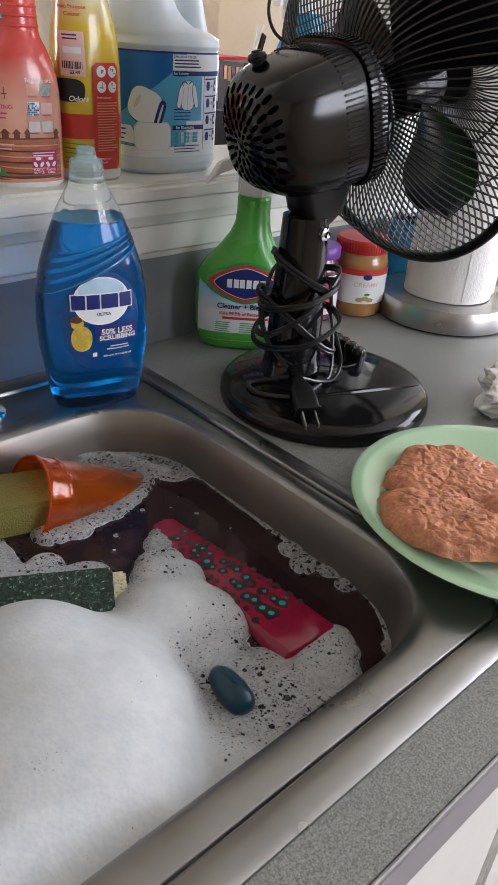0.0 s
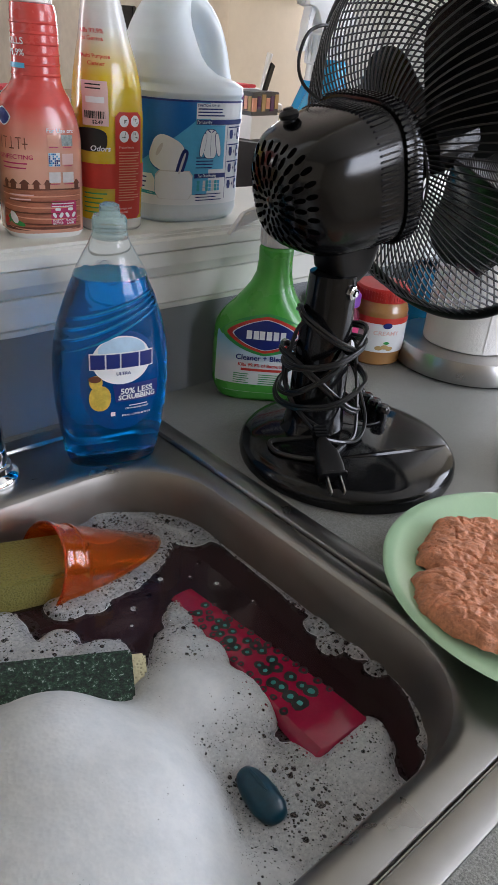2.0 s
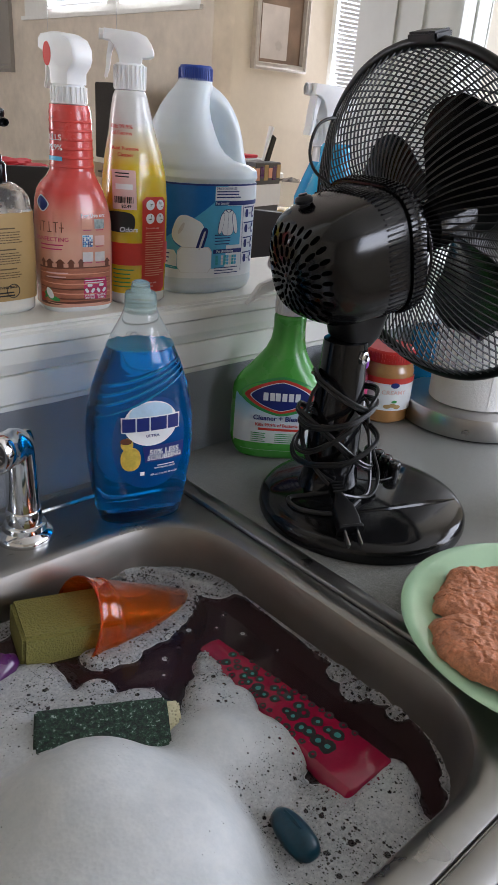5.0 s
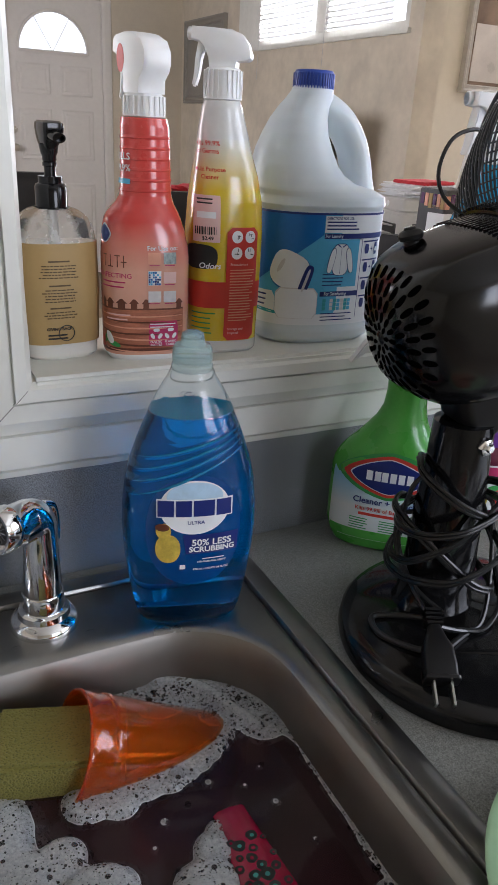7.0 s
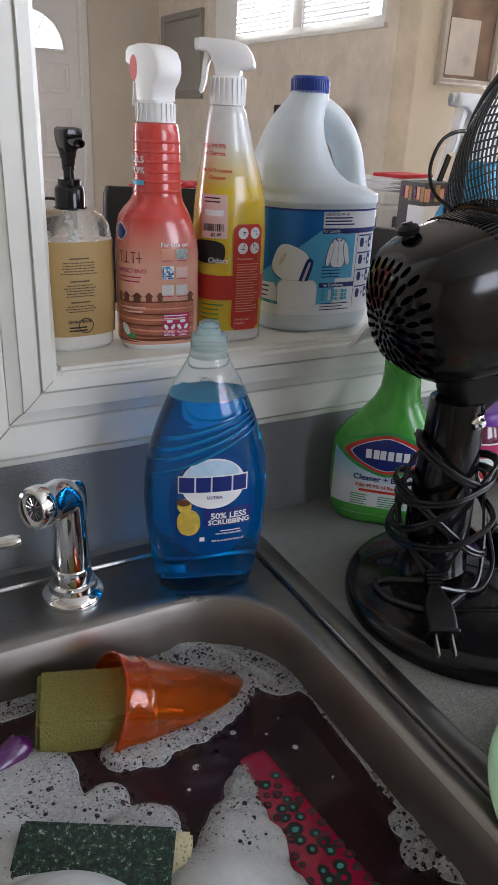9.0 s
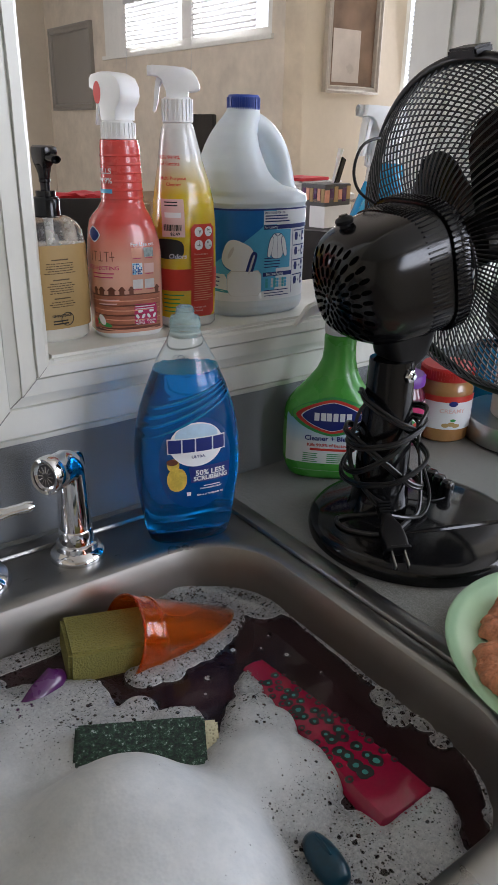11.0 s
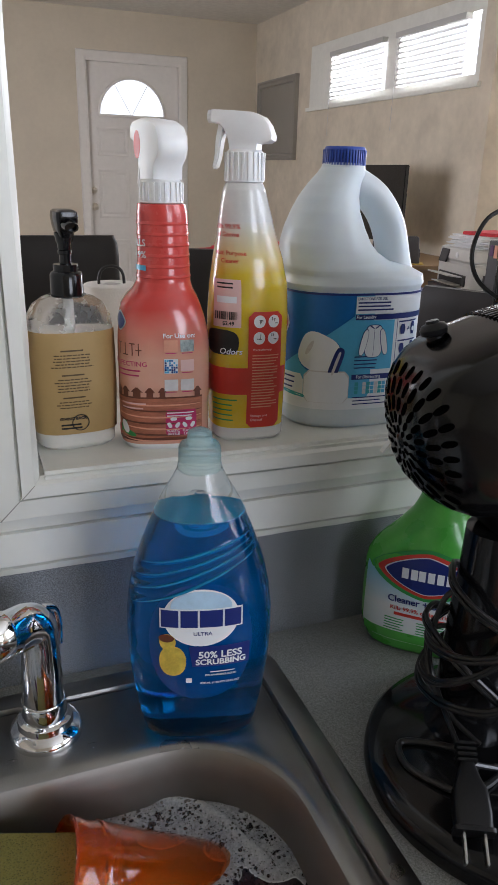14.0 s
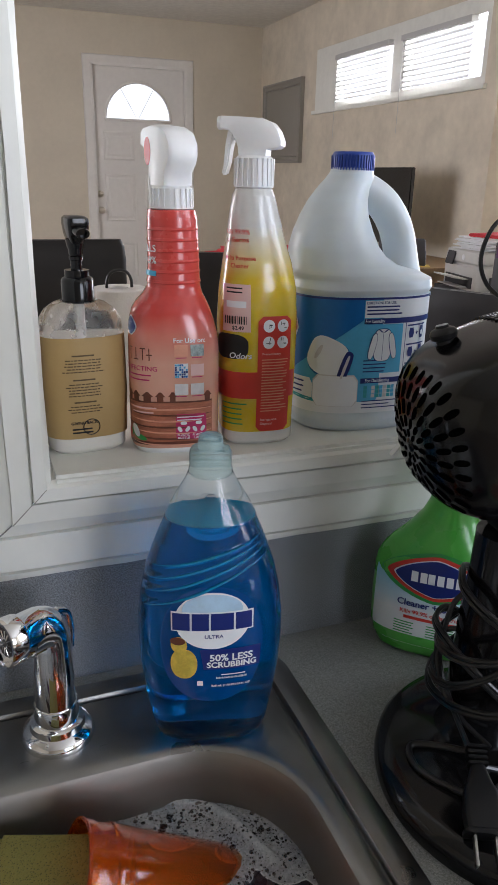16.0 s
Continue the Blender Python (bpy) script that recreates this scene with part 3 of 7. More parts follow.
setting("wall_south", joined((WEST, 0.65, SOUTH - 0.12, SOUTH, 0, TOP), (1.95, EAST, SOUTH - 0.12, SOUTH, 0, TOP), (0.65, 1.95, SOUTH - 0.12, SOUTH, 0, 1.05),
        (0.65, 1.95, SOUTH - 0.12, SOUTH, 2.15, TOP)), "wall", "cream painted kitchen wall with a window", "wall")
setting("wall_west", box(WEST - 0.12, WEST, SOUTH, FAR, 0, TOP), "wall", "plain cream painted kitchen wall", "wall")

# sill, jambs and mitred casing of the pass-through
setting("sill", box(OX0 + 0.001, OX1 - 0.001, WF - 0.016, FAR + 0.02, LEDGE - 0.02, LEDGE), "trim", "white glossy painted sill of the pass-through", "sill", bevel=0.003, smooth=True)
setting("jamb_left", box(OX0 - 0.016, OX0, WF - 0.012, FAR + 0.012, LEDGE, OZ1), "trim", "white painted wooden jamb", "trim", bevel=0.002)
jr = box(OX1, OX1 + 0.016, WF - 0.012, FAR + 0.012, LEDGE, OZ1)
for gy in (0.72, 0.765):
    box(OX1 - 0.004, OX1, gy - 0.012, gy + 0.012, LEDGE + 0.001, OZ1 - 0.002, bm=jr)
setting("jamb_right", jr, "trim", "white painted wooden jamb with fluted boards", "trim")
prof = [(0.0, 0.0), (0.0, 0.014), (0.004, 0.019), (0.0135, 0.02), (0.014, 0.0155), (0.0152, 0.0155), (0.0157, 0.0185), (0.03, 0.0185), (0.0305, 0.0162), (0.041, 0.0125), (0.0412, 0.0105),
        (0.0422, 0.0105), (0.0425, 0.0155), (0.069, 0.0165), (0.0695, 0.013), (0.0707, 0.013), (0.0712, 0.0165), (0.077, 0.015), (0.077, 0.0)]


def casing_loop(w, d):
    """One line of the moulding round the opening, wavering a little as old paint does."""
    x0, x1, z0, z1 = OX0 - w, OX1 + w, LEDGE - 0.004 - w, OZ1 + w
    corners = [(x0, z0), (x1, z0), (x1, z1), (x0, z1)]
    out = []
    for (ax, az), (bx, bz) in zip(corners, corners[1:] + corners[:1]):
        for k in range(36):
            f = k / 36
            x, z = ax + (bx - ax) * f, az + (bz - az) * f
            q = Vector((x * 22, z * 22, w * 260))
            n1, n2 = noise.noise(q) + 0.5 * noise.noise(q * 2.7), noise.noise(q + Vector((7, 3, 5)))
            out.append((x + 0.0007 * n1, WF - d + (0.0006 * n2 if d > 0.001 else 0), z + 0.0007 * n1))
    return out


casing = loft([casing_loop(w, d) for w, d in prof], caps=False)
casing_ob = setting("casing", casing, "trim", "white moulded casing with mitred corners round the pass-through", "trim", smooth=True)
# The open mitre's dark gap is put on as a thin grey strip.
gap = [(w, d) for w, d in prof if w > 0.001 and d > 0.001]
crack = loft([[(OX0 - w - e, WF - d - 0.0004, LEDGE - 0.004 - w + e) for e in (-0.0002 - 0.005 * w, 0.0002 + 0.005 * w)] for w, d in gap], caps=False, closed=False)
part("joint", crack, "joint_gap", casing_ob, smooth=False)

# counter with a cut-out for the sink, backsplash
SX0, SX1, SY0, SY1 = -0.46, 0.419, 0.124, 0.642
BACK = 0.657
hole, slab = (SX0 + 0.015, SX1 - 0.015, SY0 + 0.012, SY1 - 0.008), (-1.4, 1.95, 0.088, BACK)
cb = loft([[(r[0], r[2], z), (r[1], r[2], z), (r[1], r[3], z), (r[0], r[3], z)] for r, z in ((hole, CT - 0.036), (hole, CT), (slab, CT), (slab, CT - 0.036), (hole, CT - 0.036))], False)
bmesh.ops.remove_doubles(cb, verts=cb.verts, dist=1e-6)
setting("worktop", cb, "counter", "grey speckled laminate kitchen worktop", "worktop")
edge_ob = setting("worktop_edge", box(-1.4, 1.95, 0.0845, 0.088, CT - 0.037, CT - 0.0016), "edge_strip", "grey laminate strip on the worktop's front edge", "worktop", bevel=0.001)
part("seam", tube([(-1.4 + 0.0335 * i, 0.0864 + 0.0004 * noise.noise((i * 0.7, 0, 0)), CT - 0.0012 + 0.0003 * noise.noise((0, i * 0.9, 0))) for i in range(101)], 0.0009, 6), "chipped", edge_ob)
setting("backsplash", box(-1.4, 1.95, BACK, WF - 0.0005, CT - 0.01, CT + 0.103), "splash", "dark grey speckled laminate backsplash", "backsplash", bevel=0.002)


def base_cabinet(x0, x1):
    c = thing("base_cabinet", ((x0 + x1) / 2, 0.11, 0), 0, "white painted base cabinet under the worktop", "cabinet", "base cabinets")
    h = (x1 - x0) / 2 - 0.002
    carcass = box(-h, h, 0.02, 0.04, 0.09, CT - 0.037)
    box(-h, h, 0.0405, 0.54, 0.09, 0.7, bm=carcass)
    part("body", carcass, "cabinet", c, smooth=False)
    d = box(-h + 0.01, h - 0.01, 0.0, 0.019, 0.12, CT - 0.06)
    door = part("door", d, "cabinet", c, bevel=0.003)
    part("panel", box(-h + 0.07, h - 0.07, -0.004, 0.0, 0.18, CT - 0.12), "cabinet", door, bevel=0.0015)
    part("handle", tube([(h - 0.04, -0.001, 0.4), (h - 0.04, -0.025, 0.405), (h - 0.04, -0.025, 0.495), (h - 0.04, -0.001, 0.5)], 0.005), "chrome", door)


for bx in (-1.35, -0.9, -0.45, 0.0, 0.45, 0.9, 1.35):
    base_cabinet(bx, bx + 0.45)


def kitchen_window(at, rz, wide, high):
    w = tagged(thing("window_kitchen", at, rz), "white framed kitchen window", "window", kind="structure")
    for n, b in (("stile", (-wide / 2, -wide / 2 + 0.05)), ("stile", (wide / 2 - 0.05, wide / 2)), ("mullion", (-0.025, 0.025))):
        part(n, box(b[0], b[1], -0.03, 0.03, 0, high), "trim", w, smooth=False)
    for z in (0, high - 0.05):
        part("rail", box(-wide / 2 + 0.051, wide / 2 - 0.051, -0.028, 0.028, z, z + 0.05), "trim", w, smooth=False)


kitchen_window((EAST + 0.06, -0.6, 0.95), 90, 1.7, 1.2)
kitchen_window((1.3, SOUTH - 0.06, 1.05), 0, 1.3, 1.1)

# ---- far room ----
DW, WW, PY, AY = 6.5, 2.67, 3.36, 3.5
DX0, DX1, DZ = 1.243, 2.006, 2.1
setting("wall_far_west", joined((-1.62, -1.5, FAR, 2.7, 0, TOP), (-1.62, -1.5, 4.3, DW, 0, TOP), (-1.62, -1.5, 2.7, 4.3, 0, 0.9), (-1.62, -1.5, 2.7, 4.3, 2.1, TOP)), "wall", "plain cream wall of the far room", "wall")
setting("wall_door", joined((-1.5, DX0 - 0.003, DW, DW + 0.12, 0, TOP), (DX1 + 0.003, WW + 0.12, DW, DW + 0.12, 0, TOP), (DX0 - 0.003, DX1 + 0.003, DW, DW + 0.12, DZ + 0.003, TOP)),
        "wall", "cream painted wall with the white front door", "wall")
WY0, WY1, WZ0, WZ1 = 3.47, 5.42, 1.755, 2.15
setting("wall_window", joined((WW, WW + 0.14, PY, WY0, 0, TOP), (WW, WW + 0.14, WY1, DW, 0, TOP), (WW, WW + 0.14, WY0, WY1, 0, WZ0), (WW, WW + 0.14, WY0, WY1, WZ1, TOP)),
        "wall_rough", "rough cream plastered wall under a wide high window", "wall")
GX0, GX1, GZ0, GZ1 = 3.7, 4.5, 0.1, 2.12
setting("wall_art", joined((WW + 0.14, GX0, AY, AY + 0.12, 0, TOP), (GX1, 5.2, AY, AY + 0.12, 0, TOP), (GX0, GX1, AY, AY + 0.12, 0, GZ0), (GX0, GX1, AY, AY + 0.12, GZ1, TOP)),
        "wall", "cream wall with a framed picture beside a tall window", "wall")
setting("wall_far_east", box(5.2, 5.32, FAR, AY, 0, TOP), "wall", "plain cream wall of the far room", "wall")
setting("wall_far_south", box(EAST + 0.12, 5.2, FAR - 0.12, FAR, 0, TOP), "wall", "plain cream wall of the far room", "wall")
# The western backdrop glows behind the added, unseen window.
for nm, b in (("backdrop_window", (3.45, 3.46, 3.7, 6.6, 0.8, 3.2)), ("backdrop_garden", (3.5, 5.2, 4.3, 4.31, -0.2, 2.9)), ("backdrop_west_added", (-2.1, -2.09, 2.0, 5.0, 0.4, 2.6)), ("backdrop_door", (0.9, 2.5, 6.95, 6.96, 1.2, 2.6))):
    setting(nm, box(*b), "day", "bright hazy daylight outside", "backdrop")


def blinds(name, along, x0, x1, z0, z1, panes, label, step=0.027, side=0.035, bar=0.03, head=0.035):
    """A framed window with horizontal blinds; along is the pose of its plane, in which x runs along the wall."""
    w = tagged(new(name), label, "window", kind="structure")
    w.matrix_world = along
    f = 0.035
    for n, b in (("sill", (x0 - 0.02, x1 + 0.02, -0.02, 0.1, z0 - 0.024, z0 - 0.001)), ("lintel", (x0, x1, 0.0, 0.06, z1 - head, z1 - 0.001)), ("rail", (x0, x1, 0.0, 0.06, z0, z0 + f)),
                 ("stile", (x0, x0 + side, 0.0, 0.06, z0 + f, z1 - head)), ("stile", (x1 - f, x1, 0.0, 0.06, z0 + f, z1 - head))):
        part(n, box(*b), "trim", w, smooth=False)
    for m in panes:
        part("mullion", box(m - bar, m + bar, -0.005, 0.055, z0 + f, z1 - head), "trim", w, smooth=False)
    slat = None
    edges = [x0 + side - 0.03, *panes, x1 - f]
    for a, b in zip(edges, edges[1:]):
        slat = None
        z = z0 + f + 0.012
        while z < z1 - head - 0.008:
            if slat is None:
                s = loft([[(x, y, 0.0022 * (1 - (y / 0.011) ** 2)) for y in (-0.011, -0.004, 0.004, 0.011)] for x in (a + bar + 0.005, b - bar - 0.005)], caps=False, closed=False)
                moved(s, Matrix.Rotation(radians(52), 4, "X"))
                slat = part("slat", s, "blind", w)
            else:
                o = new("slat", slat.data)
                o.parent = w
                slat_last = o
            (slat if z < z0 + f + 0.013 else slat_last).location = (0, -0.018, z)
            z += step
        part("blind_head", box(a + bar + 0.002, b - bar - 0.002, -0.04, 0.0, z1 - head - 0.03, z1 - head - 0.001), "blind", w, smooth=False)
        part("blind_cord", tube([(a + bar + 0.03, -0.04, z1 - head - 0.02), (a + bar + 0.03, -0.045, z0 - 0.2)], 0.0015, 6), "blind", w)


blinds("window_far", Matrix.Translation((WW, 0, 0)) @ Matrix.Rotation(radians(-90), 4, "Z"), -WY1, -WY0, WZ0, WZ1, [-4.295], "wide high window with white blinds, blown out by daylight", side=0.33, bar=0.068, head=0.08)
blinds("window_tall", Matrix.Translation((0, AY, 0)), GX0, GX1, GZ0, GZ1, [], "tall window with closed white blinds, bright with daylight", 0.024)
# Unseen window, added round the far room's western lamp.
blinds("window_west_added", Matrix.Translation((-1.5, 0, 0)) @ Matrix.Rotation(radians(90), 4, "Z"), 2.7, 4.3, 0.9, 2.1, [], "added unseen window with white blinds in the far room", 0.05)

# front door with a half-round light
door = tagged(thing("door_1", (0, DW + 0.02, 0)), "white panelled front door with a half-round window", "door", kind="structure")
ac, ar, ab = 1.613, 0.269, 1.708
arch = [(ac + ar * math.cos(radians(a)), ab + ar * 1.03 * math.sin(radians(a))) for a in range(0, 181, 9)]
sl = box(DX0, DX1, 0, 0.04, 0.005, ab)
prism([(DX0, ab), (ac - ar, ab), *arch[::-1][1:-1], (ac + ar, ab), (DX1, ab), (DX1, DZ), (DX0, DZ)], 0, 0.04, bm=sl)
part("slab", sl, "door", door, smooth=False)
for px in (1.32, 1.655):
    for z0, z1 in ((0.18, 0.75), (0.92, 1.3), (1.4, 1.62)):
        part("panel", loft([[(px + i, y, z0 + i), (px + 0.26 - i, y, z0 + i), (px + 0.26 - i, y, z1 - i), (px + i, y, z1 - i)] for i, y in ((0, 0), (0.012, -0.006), (0.03, -0.003), (0.045, -0.008))]), "door", door, smooth=False)
part("arch_rim", tube([(x, -0.004, z) for x, z in arch] + [(ac - ar + 0.002, -0.004, ab - 0.004), (ac + ar - 0.002, -0.004, ab - 0.004)], 0.012, 8, closed=True), "door", door)
for a in (60, 120):
    part("glazing_bar", tube([(ac, 0.02, ab), (ac + ar * math.cos(radians(a)), 0.02, ab + ar * math.sin(radians(a)))], 0.003, 6), "door", door)
part("knob", moved(lathe([(0.03, 0), (0.03, 0.006), (0.012, 0.01), (0.012, 0.035), (0.024, 0.042), (0.028, 0.055), (0.02, 0.066), (0.0, 0.068)], 20, False), pose(DX0 + 0.035, 0, 1.01, 90)), "brass", door)
part("deadbolt", moved(lathe([(0.028, 0), (0.026, 0.012), (0.012, 0.014), (0.012, 0.026), (0.0, 0.027)], 20, False), pose(DX0 + 0.035, 0, 1.14, 90)), "brass", door)
setting("door_casing", loft([[(DX0 + 0.012 - w, DW - d, -0.001), (DX0 + 0.012 - w, DW - d, DZ - 0.012 + w), (DX1 - 0.012 + w, DW - d, DZ - 0.012 + w), (DX1 - 0.012 + w, DW - d, -0.001)]
        for w, d in ((0, -0.02), (0, 0.012), (0.02, 0.016), (0.07, 0.012), (0.078, 0))], caps=False, closed=False), "door", "white casing round the front door", "trim")


def framed(name, along, x0, x1, z0, z1, bar, face, label, category, deep=0.03, wood="silver_wood"):
    p = new(name)
    p.matrix_world = along
    tagged(p, label, category)
    part("surround", loft([[(x0 + i, -d, z0 + i), (x1 - i, -d, z0 + i), (x1 - i, -d, z1 - i), (x0 + i, -d, z1 - i)] for i, d in
         ((0, 0), (0, deep), (bar * 0.25, deep + 0.004), (bar * 0.5, deep - 0.006), (bar * 0.85, deep - 0.003), (bar, deep - 0.016), (bar, 0.001))], caps=False), wood, p)
    part("face", box(x0 + bar - 0.002, x1 - bar + 0.002, -0.01, -0.002, z0 + bar - 0.002, z1 - bar + 0.002), face, p, smooth=False)
    return p


framed("framed_picture", Matrix.Translation((WW, 0, 0)) @ Matrix.Rotation(radians(-90), 4, "Z"), -6.383, -5.613, 1.405, 2.0, 0.05, "panel_grey", "grey painted panel in a grey frame on the plaster wall", "picture", 0.03, "panel_grey")
art = framed("framed_picture", Matrix.Translation((0, AY, 0)), 3.06, 3.48, 1.493, 2.12, 0.04, "art_dark", "framed brown picture hanging beside the tall window", "picture", 0.035)
# A paler panel puts the glass's reflection into the picture's colour.
part("pale_reflection", box(3.12, 3.33, -0.0125, -0.0105, 1.55, 1.82), "art_reflection", art, smooth=False)

# ---- sink ----
BX0, BX1, BY0, BY1 = -0.03, 0.379, 0.172, 0.546
BR = 0.08           # corner radius of the bowl
sink = thing("kitchen_sink", (0, 0, 0), 0, "brushed stainless steel drop-in sink full of soapy water", "sink")
N, S = 8, 8
rings = []
for inset, z, r in ((0.0, CT - 0.001, 0.03), (0.0, CT + 0.003, 0.03), (0.004, CT + 0.006, 0.028), (0.014, CT + 0.0062, 0.024), (0.0192, CT + 0.0054, 0.02), (0.0204, CT + 0.0035, 0.02), (0.0209, CT + 0.0008, 0.02), (0.022, CT + 0.0008, 0.02), (0.0226, CT + 0.0024, 0.02), (0.0242, CT + 0.0036, 0.02)):
    rings.append(rounded_rect(SX0 + inset, SX1 - inset, SY0 + inset, SY1 - inset, r, z, N, S))
for grow, z in ((0.012, 0.0036), (0.008, 0.0036), (0.004, 0.0028), (0.001, 0.0), (-0.0015, -0.005), (-0.004, -0.02), (-0.008, -0.06), (-0.014, -0.14), (-0.022, -0.165), (-0.04, -0.178), (-0.09, -0.182)):
    rings.append(rounded_rect(BX0 - grow, BX1 + grow, BY0 - grow, BY1 + grow, BR + grow * 0.5, CT + z, N, S))
part("rim", loft(rings[:14], False), "sink_deck", sink)
part("basin", loft(rings[13:], False), "sink", sink)
cap = bmesh.new()
cap.faces.new([cap.verts.new(p + Vector((0, 0, 0.0005))) for p in rings[-1]])
part("basin_floor", cap, "sink", sink)
for k, (sx, sy) in enumerate(((0.205, 0.6), (0.255, 0.566), (0.17, 0.575), (0.3, 0.572), (0.2, 0.568), (0.12, 0.6))):
    part("water_drop", moved(lathe([(0.0035, 0), (0.003, 0.0008), (0.0015, 0.0012), (0.0, 0.0013)], 12, False), pose(sx, sy, CT + 0.0036) @ Matrix.Diagonal((1 + 0.3 * (k % 3), 0.8, 1, 1))), "bubble", sink)

# dishwater fills the bowl up to just under the rim
wb = bmesh.new()
wb.faces.new([wb.verts.new(p) for p in rounded_rect(BX0 + 0.0035, BX1 - 0.0035, BY0 + 0.0035, BY1 - 0.0035, BR - 0.002, WATER, N, S)])
tagged(part("dishwater", wb, "water", smooth=False), "dark reddish brown dishwater in the sink", "water", kind="structure")

# lather: rounded heaps and thin sheets, in metres (x, y, radius, height, squash)
HEAPS = ((0.13, 0.313, 0.07, 0.05), (0.13, 0.28, 0.085, 0.047), (0.1, 0.25, 0.1, 0.046), (0.06, 0.2, 0.1, 0.045), (0.15, 0.26, 0.06, 0.038), (0.0, 0.26, 0.1, 0.03), (0.05, 0.33, 0.08, 0.024), (0.236, 0.318, 0.042, 0.019), (0.25, 0.3, 0.028, 0.014), (0.02, 0.2, 0.08, 0.04))
SHEETS = ((0.262, 0.345, 0.03, 0.011), (0.255, 0.31, 0.034, 0.014), (0.262, 0.29, 0.024, 0.01), (0.24, 0.28, 0.03, 0.009), (0.272, 0.368, 0.02, 0.006), (0.283, 0.388, 0.014, 0.004), (0.291, 0.401, 0.008, 0.003),
          (0.205, 0.235, 0.05, 0.004), (0.24, 0.22, 0.042, 0.0032), (0.27, 0.215, 0.034, 0.0045), (0.293, 0.212, 0.026, 0.0075), (0.312, 0.219, 0.018, 0.0085), (0.32, 0.224, 0.012, 0.0085), (0.28, 0.195, 0.03, 0.005), (0.235, 0.255, 0.03, 0.004), (0.2, 0.195, 0.05, 0.006), (0.23, 0.188, 0.05, 0.004),
          (0.16, 0.182, 0.06, 0.014), (0.09, 0.184, 0.07, 0.02), (0.15, 0.45, 0.04, 0.006), (0.09, 0.44, 0.07, 0.008), (0.05, 0.5, 0.07, 0.005), (0.10, 0.40, 0.06, 0.012), (0.196, 0.42, 0.016, 0.005), (0.17, 0.415, 0.022, 0.006), (0.21, 0.385, 0.025, 0.006), (0.03, 0.4, 0.08, 0.015),
          (0.222, 0.453, 0.017, 0.004), (0.24, 0.451, 0.018, 0.004), (0.259, 0.454, 0.016, 0.0035), (0.275, 0.453, 0.014, 0.0032), (0.288, 0.455, 0.012, 0.003), (0.3, 0.458, 0.011, 0.0028), (0.311, 0.461, 0.0095, 0.0026), (0.32, 0.465, 0.008, 0.0024), (0.328, 0.47, 0.007, 0.0024), (0.334, 0.477, 0.006, 0.0022), (0.345, 0.196, 0.007, 0.003), (0.369, 0.26, 0.009, 0.003), (0.36, 0.298, 0.011, 0.003), (0.367, 0.318, 0.011, 0.003), (0.373, 0.28, 0.01, 0.003),
          (0.352, 0.52, 0.045, 0.002), (0.3, 0.535, 0.032, 0.002), (0.362, 0.475, 0.022, 0.0018),
          (0.335, 0.405, 0.0035, 0.0006), (0.322, 0.425, 0.003, 0.0006), (0.3, 0.437, 0.0035, 0.0006), (0.262, 0.42, 0.004, 0.0006), (0.345, 0.37, 0.003, 0.0006), (0.28, 0.425, 0.0025, 0.0006), (0.25, 0.405, 0.003, 0.0006), (0.338, 0.435, 0.0028, 0.0006))


